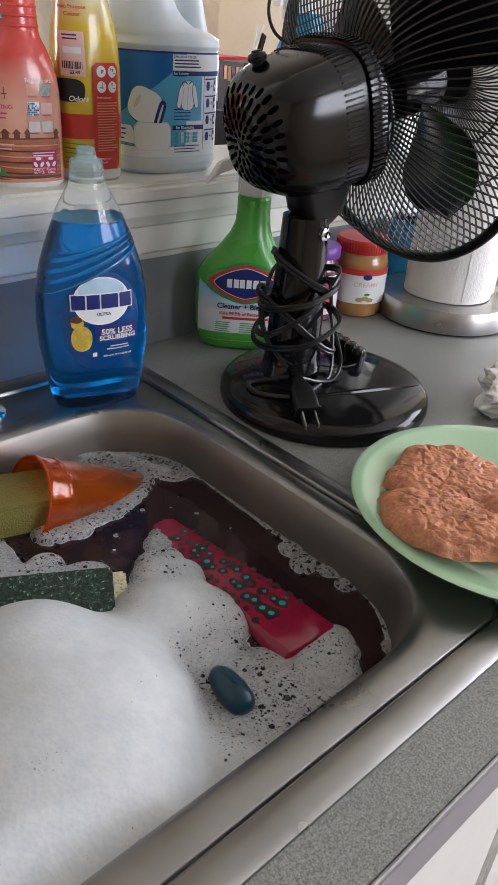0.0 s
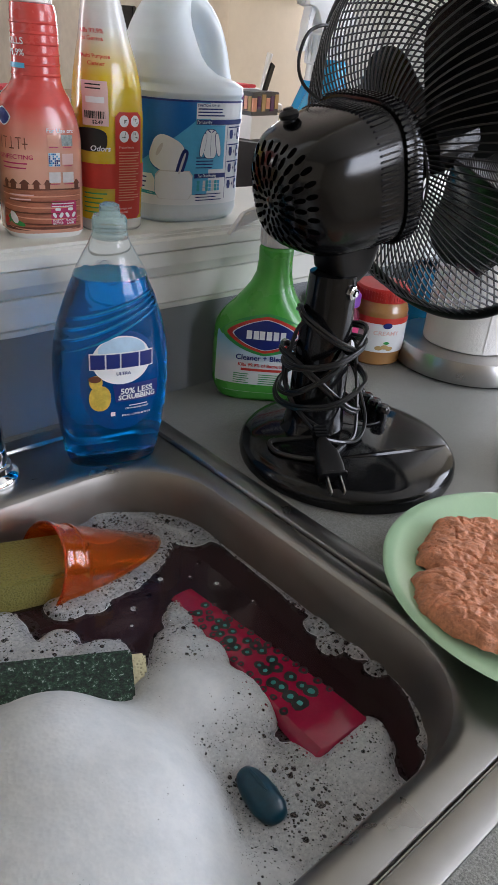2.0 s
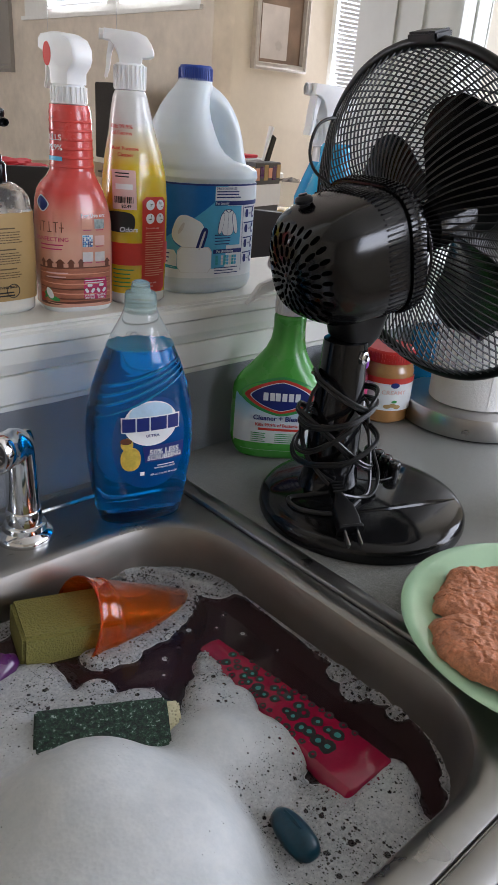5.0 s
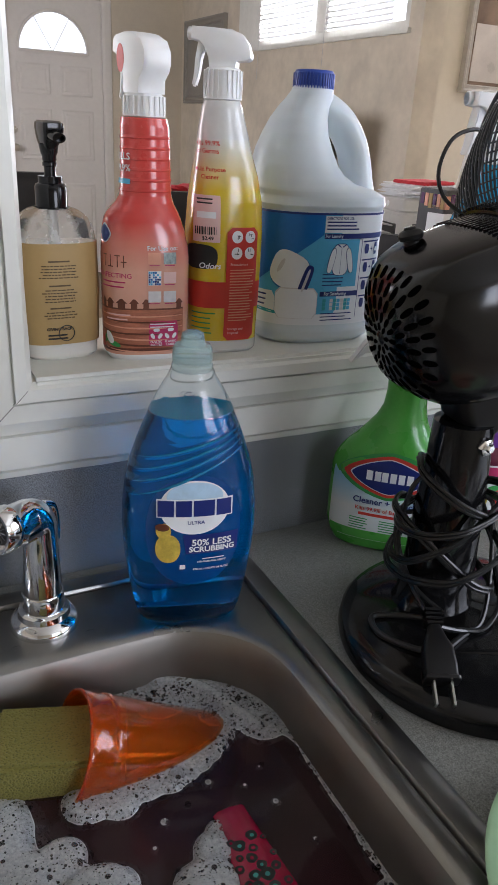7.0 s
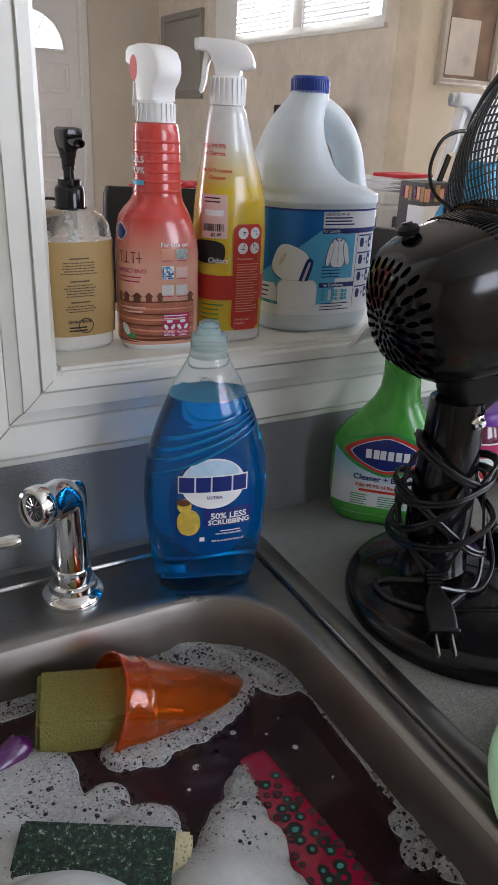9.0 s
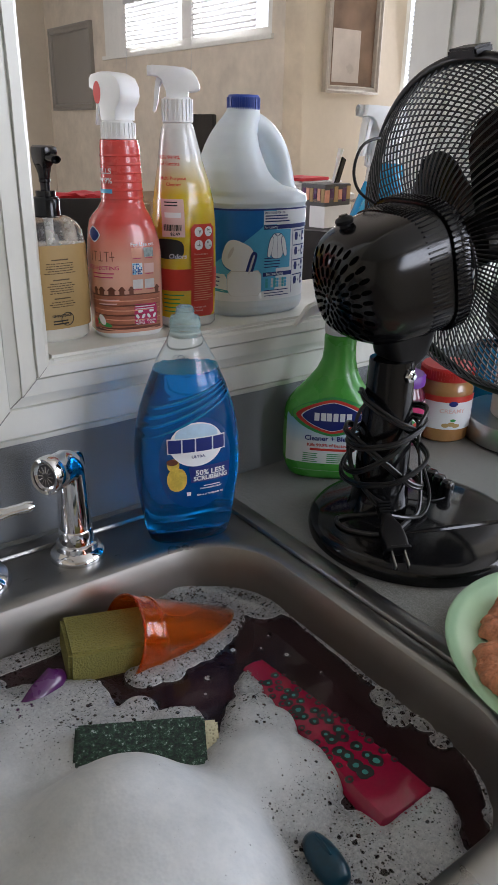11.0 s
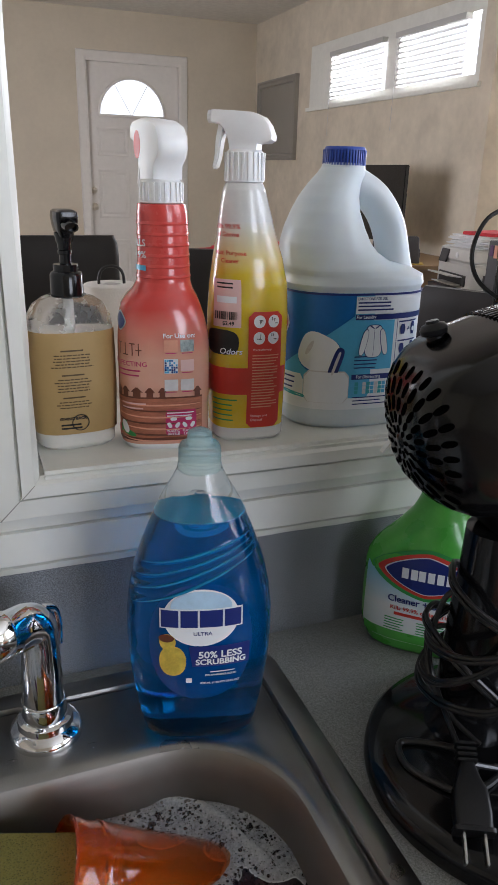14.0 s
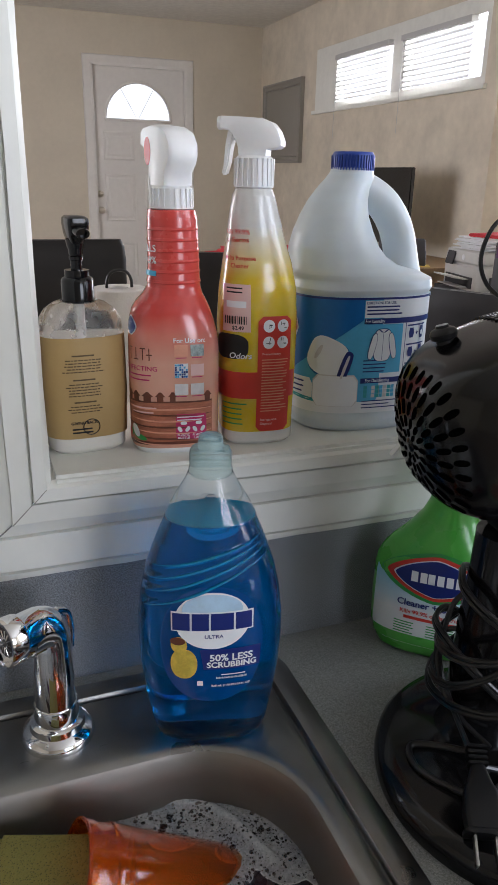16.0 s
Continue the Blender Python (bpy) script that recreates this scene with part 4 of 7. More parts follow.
def lather():
    step = 0.00135
    xs, ys = np.arange(BX0 + 0.003, BX1 - 0.002, step), np.arange(BY0 + 0.003, BY1 - 0.002, step)
    X, Y = np.meshgrid(xs, ys)
    wob = np.array([[noise.noise((x * 42, y * 42, 1.3)) * 0.5 + noise.noise((x * 120, y * 120, 7.1)) * 0.08 for x in xs] for y in ys])
    lump = np.array([[noise.noise((x * 28, y * 28, 3.7)) + 0.5 * noise.noise((x * 75, y * 75, 9.2)) for x in xs] for y in ys])
    H = np.full(X.shape, -0.004)
    for x, y, r, h in SHEETS:
        f = 1 - np.hypot(X - x, Y - y) / r + 0.35 * wob
        H = np.maximum(H, np.where(f > 0, h * np.sqrt(np.clip(f * 3, 0, 1)), f * 0.01))
    # a rim of bubbles along the steel, broad at the back and a thin line on the right
    cx, cy, r = (BX0 + BX1) / 2, (BY0 + BY1) / 2, BR - 0.002
    qx, qy = np.abs(X - cx) - ((BX1 - BX0) / 2 - 0.004 - r), np.abs(Y - cy) - ((BY1 - BY0) / 2 - 0.004 - r)
    edge = r - np.hypot(np.maximum(qx, 0), np.maximum(qy, 0)) - np.minimum(np.maximum(qx, qy), 0)
    back = np.clip((Y - 0.44) / 0.1, 0, 1) * 0.02
    f = (0.0055 + back + 0.006 * wob - edge) / 0.01
    H = np.maximum(H, np.where(f > 0, 0.0016 * np.sqrt(np.clip(f, 0, 1)), f * 0.01))
    # the pale seam where one sheet of film laps over another behind the tumbler
    seam = smooth_path([(0.219, 0.561, 0), (0.256, 0.549, 0), (0.292, 0.544, 0), (0.321, 0.531, 0), (0.335, 0.513, 0), (0.3435, 0.492, 0), (0.354, 0.468, 0)], 90)
    for p in seam:
        H = np.maximum(H, 0.011 * np.clip(1.35 - np.hypot(X - p.x, Y - p.y) / 0.0026, -1, 1) - 0.0005)
    bank = np.zeros(X.shape)
    for x, y, rr, h in HEAPS:
        d = np.hypot(X - x, Y - y) / rr + 0.04 * lump
        bank = np.maximum(bank, h * np.sqrt(np.clip(1 - d * d, 0, 1)))
    for _ in range(200):
        P = np.pad(bank, 1, mode="edge")
        bank = (P[1:-1, 1:-1] * 4 + P[:-2, 1:-1] + P[2:, 1:-1] + P[1:-1, :-2] + P[1:-1, 2:]) / 8
    H = np.maximum(H, np.where(bank > 0.0035, bank * 1.1, -0.004))
    H = np.where(H > 0.009, H + 0.0008 * lump, H)
    H = np.minimum(H, 0.03 + 0.6 * np.clip(edge, 0, 1))
    for _ in range(4):
        P = np.pad(H, 1, mode="edge")
        H = (P[1:-1, 1:-1] * 4 + P[:-2, 1:-1] + P[2:, 1:-1] + P[1:-1, :-2] + P[1:-1, 2:]) / 8
    soft = H.copy()
    for _ in range(45):
        P = np.pad(soft, 1, mode="edge")
        soft = (P[1:-1, 1:-1] * 4 + P[:-2, 1:-1] + P[2:, 1:-1] + P[1:-1, :-2] + P[1:-1, 2:]) / 8
    mix = np.clip((H - 0.005) / 0.005, 0, 1)
    H = H * (1 - mix) + soft * mix
    keep = H > -0.0022
    num = -np.ones(X.shape, int)
    num[keep] = np.arange(keep.sum())
    verts = np.column_stack([X[keep], Y[keep], WATER + H[keep]])
    quads = np.stack([num[:-1, :-1], num[:-1, 1:], num[1:, 1:], num[1:, :-1]], -1).reshape(-1, 4)
    quads = quads[(quads >= 0).all(1)]
    me = bpy.data.meshes.new("suds")
    me.from_pydata(verts.tolist(), [], quads.tolist())
    me.materials.append(M["suds"])
    me.polygons.foreach_set("use_smooth", [True] * len(me.polygons))
    tagged(new("suds", me), "white soap suds heaped on the dishwater", "foam", kind="stuff")
    # single bubbles at the edges of the lather
    rnd, bm = random.Random(4), bmesh.new()
    thin = np.argwhere((H > -0.001) & (H < 0.0035))
    for k in range(420):
        j, i = thin[rnd.randrange(len(thin))]
        s = rnd.choice((0.0009, 0.0012, 0.0016, 0.0022, 0.0032))
        bmesh.ops.create_icosphere(bm, subdivisions=2, radius=s, matrix=Matrix.Translation((xs[i], ys[j], WATER + max(0, H[j, i]) + s * 0.1)))
    tagged(part("soap_bubbles", bm, "bubble"), "small clear soap bubbles on the water", "bubbles", kind="stuff")


lather()

# tumbler on its side, its mouth to the sponge, its foot under water
cup = new("tumbler")
cup.matrix_world = Matrix.Translation((0.226, 0.49, WATER + 0.0115)) @ Matrix.Rotation(radians(-4), 4, "Z") @ Matrix.Rotation(radians(20.5), 4, "Y")
tagged(cup, "translucent orange plastic tumbler floating on its side", "tumbler")
part("lip", tube([(-0.006, 0.0378 * math.cos(a), 0.0378 * math.sin(a)) for a in [2 * math.pi * i / 48 for i in range(48)]], 0.0013, 8, closed=True), "orange", cup)
part("cup_wall", lathe([(0.0378, -0.006), (0.038, 0.0), (0.0365, 0.003), (0.0362, 0.012), (0.0372, 0.013), (0.0372, 0.015), (0.036, 0.017), (0.0265, 0.118), (0.024, 0.121), (0.0, 0.121), (0.0, 0.1185), (0.0238, 0.118), (0.0345, 0.014), (0.035, 0.0), (0.037, -0.006)], 48, False, "x"), "orange", cup)

ys_ = new("cellulose_sponge")
ys_.matrix_world = Matrix.Translation((0.196, 0.499, WATER + 0.012)) @ Matrix.Rotation(radians(-15), 4, "Z") @ Matrix.Rotation(radians(4), 4, "Y")
tagged(ys_, "wet olive yellow sponge pushed into the tumbler", "sponge")
part("block", box(-0.025, 0.06, -0.029, 0.027, -0.017, 0.016), "sponge_yellow", ys_, bevel=0.003)

gs = new("scouring_sponge")
gs.matrix_world = Matrix.Translation((0.17, 0.369, WATER + 0.006)) @ Matrix.Rotation(radians(-29), 4, "Z") @ Matrix.Rotation(radians(16), 4, "X")
tagged(gs, "cream sponge with a dark green scouring side in the suds", "sponge")
part("pad", box(-0.046, 0.0485, -0.033, 0.028, 0.001, 0.009), "scrub", gs, bevel=0.002)
part("block", box(-0.046, 0.0585, -0.034, 0.029, -0.018, 0.0005), "sponge_cream", gs, bevel=0.002)

# broad spatula lying at the surface, its far end dipping under
sp = new("spatula")
sp.matrix_world = Matrix.Translation((0.301, 0.3115, WATER + 0.0035)) @ Matrix.Rotation(radians(-91.1), 4, "Z") @ Matrix.Rotation(radians(-2.3), 4, "Y") @ Matrix.Diagonal((1, 1.05, 1, 1))
tagged(sp, "crimson silicone spatula with dark and teal spots, half under water", "spatula")


def spat_half(u):
    return 0.011 + 0.012 * min(1, max(0, (u + 0.086) / 0.14)) ** 0.8


rows = []
for u in [-0.1015, -0.1005, -0.099] + [-0.095 + 0.0222 * i for i in range(8)] + [0.0795, 0.0812, 0.0818]:
    w = spat_half(u) - (0.004 if u < -0.101 or u > 0.0815 else 0.0015 if u < -0.1 or u > 0.081 else 0)
    e = 0.003 if u < -0.101 or u > 0.0815 else 0.001 if u < -0.1 or u > 0.081 else 0
    k = min(1, max(0, (u + 0.03) / 0.08))
    rows.append([(u, -w - 0.007 * k, -0.026), (u, -w - 0.003 * k, -0.007), (u, -w + 0.0006, 0.001 - e), (u, -w + 0.003, 0.0032 - e), (u, 0, 0.0038 - e), (u, w - 0.003, 0.0032 - e), (u, w - 0.0006, 0.001 - e), (u, w, -0.006), (u, w, -0.026)])
blade = part("blade", loft(rows), "crimson", sp)
rnd = random.Random(11)


def blot(u, v, r, z, n=11):
    """A small uneven printed spot."""
    ring = [(u + r * (1 + rnd.uniform(-0.14, 0.14)) * math.cos(2 * math.pi * q / n), v + r * (1 + rnd.uniform(-0.14, 0.14)) * math.sin(2 * math.pi * q / n)) for q in range(n)]
    return loft([[(x, y, z - 0.0006) for x, y in ring], [(x, y, z) for x, y in ring]])


for k in range(52):
    col = k % 4
    u = -0.074 + 0.12 * (k // 4 + 0.5 * (col % 2)) / 12.5 + rnd.uniform(-0.003, 0.003)
    v = (-0.74, -0.26, 0.24, 0.74)[col] * spat_half(u) + rnd.uniform(-0.0022, 0.0022)
    r = (rnd.uniform(0.0034, 0.0054) if col in (1, 2) else rnd.uniform(0.0022, 0.0034)) * (0.8 + 0.4 * (u + 0.07) / 0.115)
    zz = 0.0036 - 0.0006 * (abs(v) / spat_half(u)) ** 2
    part("spot", blot(u, v, r, zz + 0.0003), "label_black", blade)
    part("spot_centre", blot(u + 0.0003, v, r * rnd.uniform(0.32, 0.46), zz + 0.0005, 8), "spot_teal" if col in (1, 2) and rnd.random() < 0.75 else "crimson", blade)

teal = new("measuring_spoon")
teal.matrix_world = Matrix.Translation((0.227, 0.234, WATER + 0.006)) @ Matrix.Rotation(radians(80), 4, "Z") @ Matrix.Rotation(radians(10), 4, "Y")
tagged(teal, "teal silicone handle poking out of the suds", "spoon")
part("handle", loft([[(x, wy * math.cos(a), 0.001 + wz * math.sin(a)) for a in [2 * math.pi * k / 20 for k in range(20)]] for x, wy, wz in
     ((-0.0215, 0.003, 0.002), (-0.02, 0.0065, 0.005), (-0.015, 0.0092, 0.0085), (-0.006, 0.0102, 0.0105), (0.004, 0.0096, 0.0112), (0.012, 0.0082, 0.0098), (0.0175, 0.006, 0.007), (0.0195, 0.003, 0.003))]), "teal_silicone", teal)
part("rib", tube([(x, 0.0, 0.0115 - 0.0005 * abs(x - 0.004) * 100 * 0.4) for x in (-0.008, -0.002, 0.004, 0.01)], [0.0008, 0.0016, 0.0016, 0.0008], 8), "teal_silicone", teal)

pur = new("spoon")
pur.matrix_world = Matrix.Translation((0.138, 0.476, WATER + 0.003)) @ Matrix.Rotation(radians(20), 4, "Z") @ Matrix.Rotation(radians(-8), 4, "Y")
tagged(pur, "purple plastic spoon handle in the suds", "spoon")
part("handle", tube([(-0.03, 0, -0.004), (-0.02, 0, 0), (0.0, 0, 0.003), (0.018, 0, 0.004), (0.026, 0, 0.001)], [0.002, 0.005, 0.009, 0.0105, 0.005], 14, flat=0.55), "purple", pur)

# ---- taps ----
spray = thing("side_sprayer", (0.226, 0.592, CT + 0.0036), 0, "chrome side sprayer standing on the sink's deck", "sprayer")
part("flange", lathe([(0.032, 0), (0.0325, 0.003), (0.03, 0.0075), (0.0245, 0.0105), (0.0235, 0.015), (0.0205, 0.0165), (0.0, 0.0165)], 40, False), "chrome", spray)
part("collar", lathe([(0.0196, 0.016), (0.0196, 0.03), (0.0188, 0.0315), (0.0, 0.0315)], 36, False), "chrome", spray)
HX, HY = math.cos(radians(-149)), math.sin(radians(-149))
bend = smooth_path([(0, 0, 0.03), (0, 0, 0.06), (0, 0, 0.084), (HX * 0.002, HY * 0.002, 0.094), (HX * 0.011, HY * 0.011, 0.0985), (HX * 0.024, HY * 0.024, 0.0985)], 36)
part("stem", tube(bend, [0.0182 - 0.0012 * min(1, i / 14) for i in range(36)], 32), "chrome", spray)
hd = pose(0, 0, 0.0985, 0, 0, -149) @ Matrix.Rotation(radians(-4), 4, "Y")
head = part("head", moved(lathe([(0.0, 0.012), (0.0168, 0.012), (0.0172, 0.03), (0.0178, 0.031), (0.0182, 0.033), (0.0182, 0.044), (0.0168, 0.0465), (0.014, 0.046), (0.014, 0.0415), (0.0, 0.0415)], 36, False, "x"), hd), "chrome", spray)
part("spray_face", moved(lathe([(0.011, 0.0412), (0.011, 0.0425), (0.0, 0.043)], 24, False, "x"), hd), "grey_pl", head)
for k in range(12):
    part("nozzle_rib", moved(tube([(0.0432, 0.003, 0), (0.0432, 0.0095, 0)], 0.0006, 5), hd @ Matrix.Rotation(radians(30 * k), 4, "X")), "chrome", head)
part("lever", tube(smooth_path([(-HX * 0.006, -HY * 0.006, 0.106), (-HX * 0.0155, -HY * 0.0155, 0.101), (-HX * 0.0185, -HY * 0.0185, 0.088), (-HX * 0.0175, -HY * 0.0175, 0.072)], 16), 0.0034, 12, flat=1.7), "chrome", spray)

spray.matrix_world = spray.matrix_world @ Matrix.Diagonal((0.82, 0.82, 0.97, 1))

tap = thing("kitchen_tap", (0.128, 0.598, CT + 0.0036), 0, "chrome kitchen tap with a lever handle and swan-neck spout", "tap")
part("flange", lathe([(0.034, 0), (0.034, 0.004), (0.03, 0.012), (0.022, 0.018), (0.021, 0.03), (0.0, 0.03)], 40, False), "chrome", tap)
part("body", lathe([(0.02, 0.03), (0.019, 0.05), (0.0145, 0.062), (0.013, 0.07), (0.0, 0.071)], 36, False), "chrome", tap)
part("handle", tube(smooth_path([(0, 0, 0.06), (0.012, -0.004, 0.07), (0.034, -0.01, 0.0775), (0.058, -0.014, 0.08)], 14), [0.011] * 3 + [0.0085] * 3 + [0.0065] * 3 + [0.0055] * 3 + [0.0062, 0.004], 14, flat=0.75), "chrome", tap)
tap.matrix_world = tap.matrix_world @ Matrix.Diagonal((1, 1, 0.86, 1))
tap2 = thing("tap_spout", (0.03, 0.598, CT + 0.0036), 0, "chrome swan-neck spout with a ringed nozzle", "spout")
part("foot", lathe([(0.03, 0), (0.03, 0.006), (0.02, 0.016), (0.016, 0.03), (0.0, 0.03)], 36, False), "chrome", tap2)
part("neck", tube(smooth_path([(0, 0, 0.02), (0, 0, 0.12), (0.005, -0.02, 0.2), (0.04, -0.07, 0.225), (0.075, -0.105, 0.19), (0.083, -0.113, 0.16)], 40), 0.0105, 16), "chrome", tap2)
part("nozzle", moved(lathe([(0.0125, 0.02), (0.0135, 0.016), (0.0135, 0.004), (0.0142, 0.003), (0.0142, -0.006), (0.0125, -0.012), (0.0125, -0.018), (0.0, -0.018)], 28, False), Matrix.Translation((0.0855, -0.1145, 0.148)) @ Matrix.Rotation(radians(16), 4, "X") @ Matrix.Rotation(radians(-9), 4, "Y")), "chrome", tap2)

# ---- bottles ----


def trigger(parent, z, rz=0.0, material="white_pl", size=1.0, domed=False, far=0.0, x=0.0):
    """A spray head on a ribbed collar at height z; its nozzle looks to -x before the turn rz."""
    m = pose(x, 0, z, 0, 0, rz) @ Matrix.Diagonal((size, size, size, 1))
    h = 0.018 if domed else 0.026
    col = lathe([(0.0145, 0), (0.0165, 0.001), (0.0155, h - 0.002), (0.0135, h), (0.0, h)], 32, False)
    collar = part("collar", moved(col, m), material, parent)
    for k in range(22):
        a = 2 * math.pi * k / 22
        part("collar_rib", moved(box(-0.0008, 0.0008, -0.0008, 0.0008, 0.002, h - 0.002), m @ Matrix.Translation((0.0161 * math.cos(a), 0.0161 * math.sin(a), 0)) @ Matrix.Rotation(a, 4, "Z")), material, collar, smooth=False)
    if domed:
        side = [(0.012, h), (0.0125, h + 0.008), (0.0185, h + 0.0145), (0.0212, h + 0.021), (0.0208, h + 0.03), (0.0155, h + 0.0385), (0.005, h + 0.043), (-0.01, h + 0.0445), (-0.0235, h + 0.0425), (-0.027, h + 0.039), (-0.0275, h + 0.0305), (-0.0215, h + 0.0275), (-0.0165, h + 0.0235), (-0.0125, h + 0.012), (-0.011, h)]
        top, y = h + 0.0365, 0.0125
    else:
        side = [(0.012, h), (0.0125, h + 0.0045), (0.021, h + 0.0052), (0.0245, h + 0.0075), (0.0245, h + 0.0115), (0.0215, h + 0.019), (0.0165, h + 0.0255), (0.008, h + 0.0288), (-0.008, h + 0.0298), (-0.0265, h + 0.0305), (-0.027, h + 0.0205), (-0.0205, h + 0.0195), (-0.0165, h + 0.0165), (-0.012, h + 0.0065), (-0.011, h)]
        top, y = h + 0.0255, 0.0115
    slices = []
    for k in range(13):
        a = math.pi * (k / 12 - 0.5)
        mx, mz = -0.002, h + 0.028
        shrink = (0.8 + 0.2 * max(0.0, math.cos(a)) ** 0.5) if domed else (0.93 + 0.07 * max(0.0, math.cos(a)) ** 0.5)
        slices.append([(mx + (px - mx) * shrink, y * math.sin(a), (mz + (pz - mz) * shrink) if pz > h + 0.004 else pz) for px, pz in side])
    part("spray_head", moved(loft(slices), m), material, parent)
    lev = [(-0.0145, top - 0.006), (-0.021, top - 0.005), (-0.0235, top - 0.018), (-0.0245, top - 0.032), (-0.0265, top - 0.041), (-0.0235, top - 0.0415), (-0.0205, top - 0.032), (-0.0185, top - 0.018)]
    lev = [(x - far * (0.55 + 0.45 * (top - q) / 0.041), q) for x, q in lev] if not far else [(-0.012, top - 0.012), (-0.026, top - 0.014), (-0.03 - far * 0.4, top - 0.02), (-0.026 - far, top - 0.039), (-0.024 - far * 0.6, top - 0.03), (-0.02, top - 0.024), (-0.012, top - 0.022)]
    part("trigger_lever", moved(prism(lev, -0.004 if far else -0.007, 0.004 if far else 0.007), m), material, parent, bevel=0.0012)
    part("nozzle", moved(lathe([(0.0045, -0.031), (0.0052, -0.0305), (0.0052, -0.026), (0.0, -0.026)], 20, False, "x"), m @ Matrix.Translation((0, 0, top))), material, parent)
    return m, y, h


# dish soap
dish = thing("dish_soap_bottle", (0.3365, 0.569, CT + 0.0036), -14.7, "clear bottle of blue dish soap with a white oval label", "soap bottle")
sh = Shell([(0.0, 0, 0, 0.036, 0.02, 2.6), (0.003, 0, 0, 0.041, 0.0245, 2.6), (0.012, 0, 0, 0.0435, 0.0275, 2.5), (0.035, 0, 0, 0.0475, 0.03, 2.4), (0.06, 0, 0, 0.0508, 0.0315, 2.35), (0.085, 0, 0, 0.0522, 0.032, 2.3), (0.105, 0, 0, 0.0518, 0.0315, 2.3),
            (0.125, 0, 0, 0.0495, 0.031, 2.25), (0.142, 0, 0, 0.0458, 0.03, 2.2), (0.157, 0, 0, 0.041, 0.028, 2.15), (0.17, 0, 0, 0.0362, 0.026, 2.1), (0.182, 0, 0, 0.0312, 0.0238, 2.05), (0.192, 0, 0, 0.0265, 0.0215, 2.0), (0.201, 0, 0, 0.0215, 0.019, 2.0),
            (0.208, 0, 0, 0.0175, 0.0165, 2.0), (0.214, 0, 0, 0.015, 0.015, 2.0)])


def swirled(bm, shell):
    """Presses sweeping flutes into the bottle's front shoulder, rising to one side."""
    for v in bm.verts:
        cx, cy, a, b, _ = shell.at(min(max(v.co.z, 0.0), 0.214))
        f, front = max(-1.0, min(1.0, v.co.x / max(a, 1e-4))), max(0.0, min(1.0, -v.co.y / max(b, 1e-4) * 1.6))
        g = ((f + 1) / 2) ** 0.9
        lo, hi = 0.112 + 0.046 * g, 0.152 + 0.021 * g
        u = (v.co.z - lo) / (hi - lo)
        if 0 < u < 1 and front > 0:
            n = Vector((v.co.x / a ** 2, v.co.y / b ** 2, 0)).normalized()
            v.co += n * (0.0012 * front * math.sin(math.pi * u) ** 0.6 * math.sin(2 * math.pi * 3.6 * u ** 1.15))
    return bm


part("liquid", swirled(sh.body(0.0, 0.181, -0.0006, 190, 200), sh), "blue_soap", dish, "clear blue liquid")
# Paler blue tubes on the flute crests put the bright highlights into colour.
for crest in range(4):
    u = ((0.25 + crest) / 3.6) ** (1 / 1.15)
    if u < 0.97:
        pts = []
        for i in range(34):
            g = 0.07 + 0.86 * i / 33
            zz = (0.112 + 0.046 * g) * (1 - u) + (0.152 + 0.021 * g) * u
            a = sh.at(zz)[2]
            f = 2 * g ** (1 / 0.9) - 1
            pts.append(sh.place(a * math.asin(max(-0.98, min(0.98, f))) * 0.92, zz, 0.0006))
        part("flute_highlight", tube(pts, [0.0002 + 0.0011 * math.sin(math.pi * i / 33) for i in range(34)], 8), "crest_highlight", dish)
part("liquid_top", loft([sh.ring(0.1812, -0.0008, 60), sh.ring(0.1818, -0.0012, 60)]), "soap_surface", dish)
part("shoulder", sh.body(0.181, 0.214, 0.0, 14, 80, False), "clear", dish, "empty clear plastic shoulder")
part("cap", lathe([(0.0143, 0.2125), (0.0147, 0.2145), (0.0147, 0.2165), (0.0138, 0.2175), (0.0138, 0.2195), (0.0143, 0.22), (0.014, 0.2285), (0.0128, 0.231), (0.0092, 0.2318), (0.0086, 0.233), (0.0078, 0.2395), (0.005, 0.2412), (0.0, 0.2414)], 40, False), "frosted_cap", dish, "frosted pale teal cap")
rnd = random.Random(3)
for k in range(16):
    a, s = rnd.uniform(0, 6.28), rnd.choice((0.002, 0.003, 0.0045, 0.006))
    w, d = 0.0285, 0.0215
    q = rnd.uniform(0.6, 0.88)
    b = bmesh.new()
    bmesh.ops.create_icosphere(b, subdivisions=2, radius=s, matrix=Matrix.Translation((w * q * math.cos(a), d * q * math.sin(a), 0.1805 + s * 0.3)))
    part("bubble", b, "bubble", dish)
lab = part("front_label", sh.oval(0.0, 0.0925, 0.036, 0.0475, 0.0006, 2.2), "label_blue", dish, "deep blue printed label")
part("label_field", sh.taper(-0.006, 0.0335, -0.0085, 0.034, 0.0735, 0.0905, 0.0009), "label_navy", lab)
part("logo_oval", sh.oval(0.0, 0.1135, 0.0258, 0.0225, 0.001), "label_white", lab)
part("logo_oval_sky", sh.oval(0.0, 0.1225, 0.0205, 0.0122, 0.0013), "logo_pale", lab)
for q0, q1 in ((-0.0268, -0.0152), (-0.0138, -0.0025), (-0.0011, 0.0142), (0.0156, 0.0268)):
    part("logo_edge", sh.sheet(q0 - 0.0011, q1 + 0.0011, 0.1058, 0.1212, 0.0016), "label_white", lab)
    part("logo_block", sh.sheet(q0, q1, 0.1068, 0.1202, 0.002), "label_navy", lab)
part("logo_word", sh.wrap(words("ULTRA", 0.0042, bold=0.00006), 0.001, 0.1012, 0.0014), "label_navy", lab)
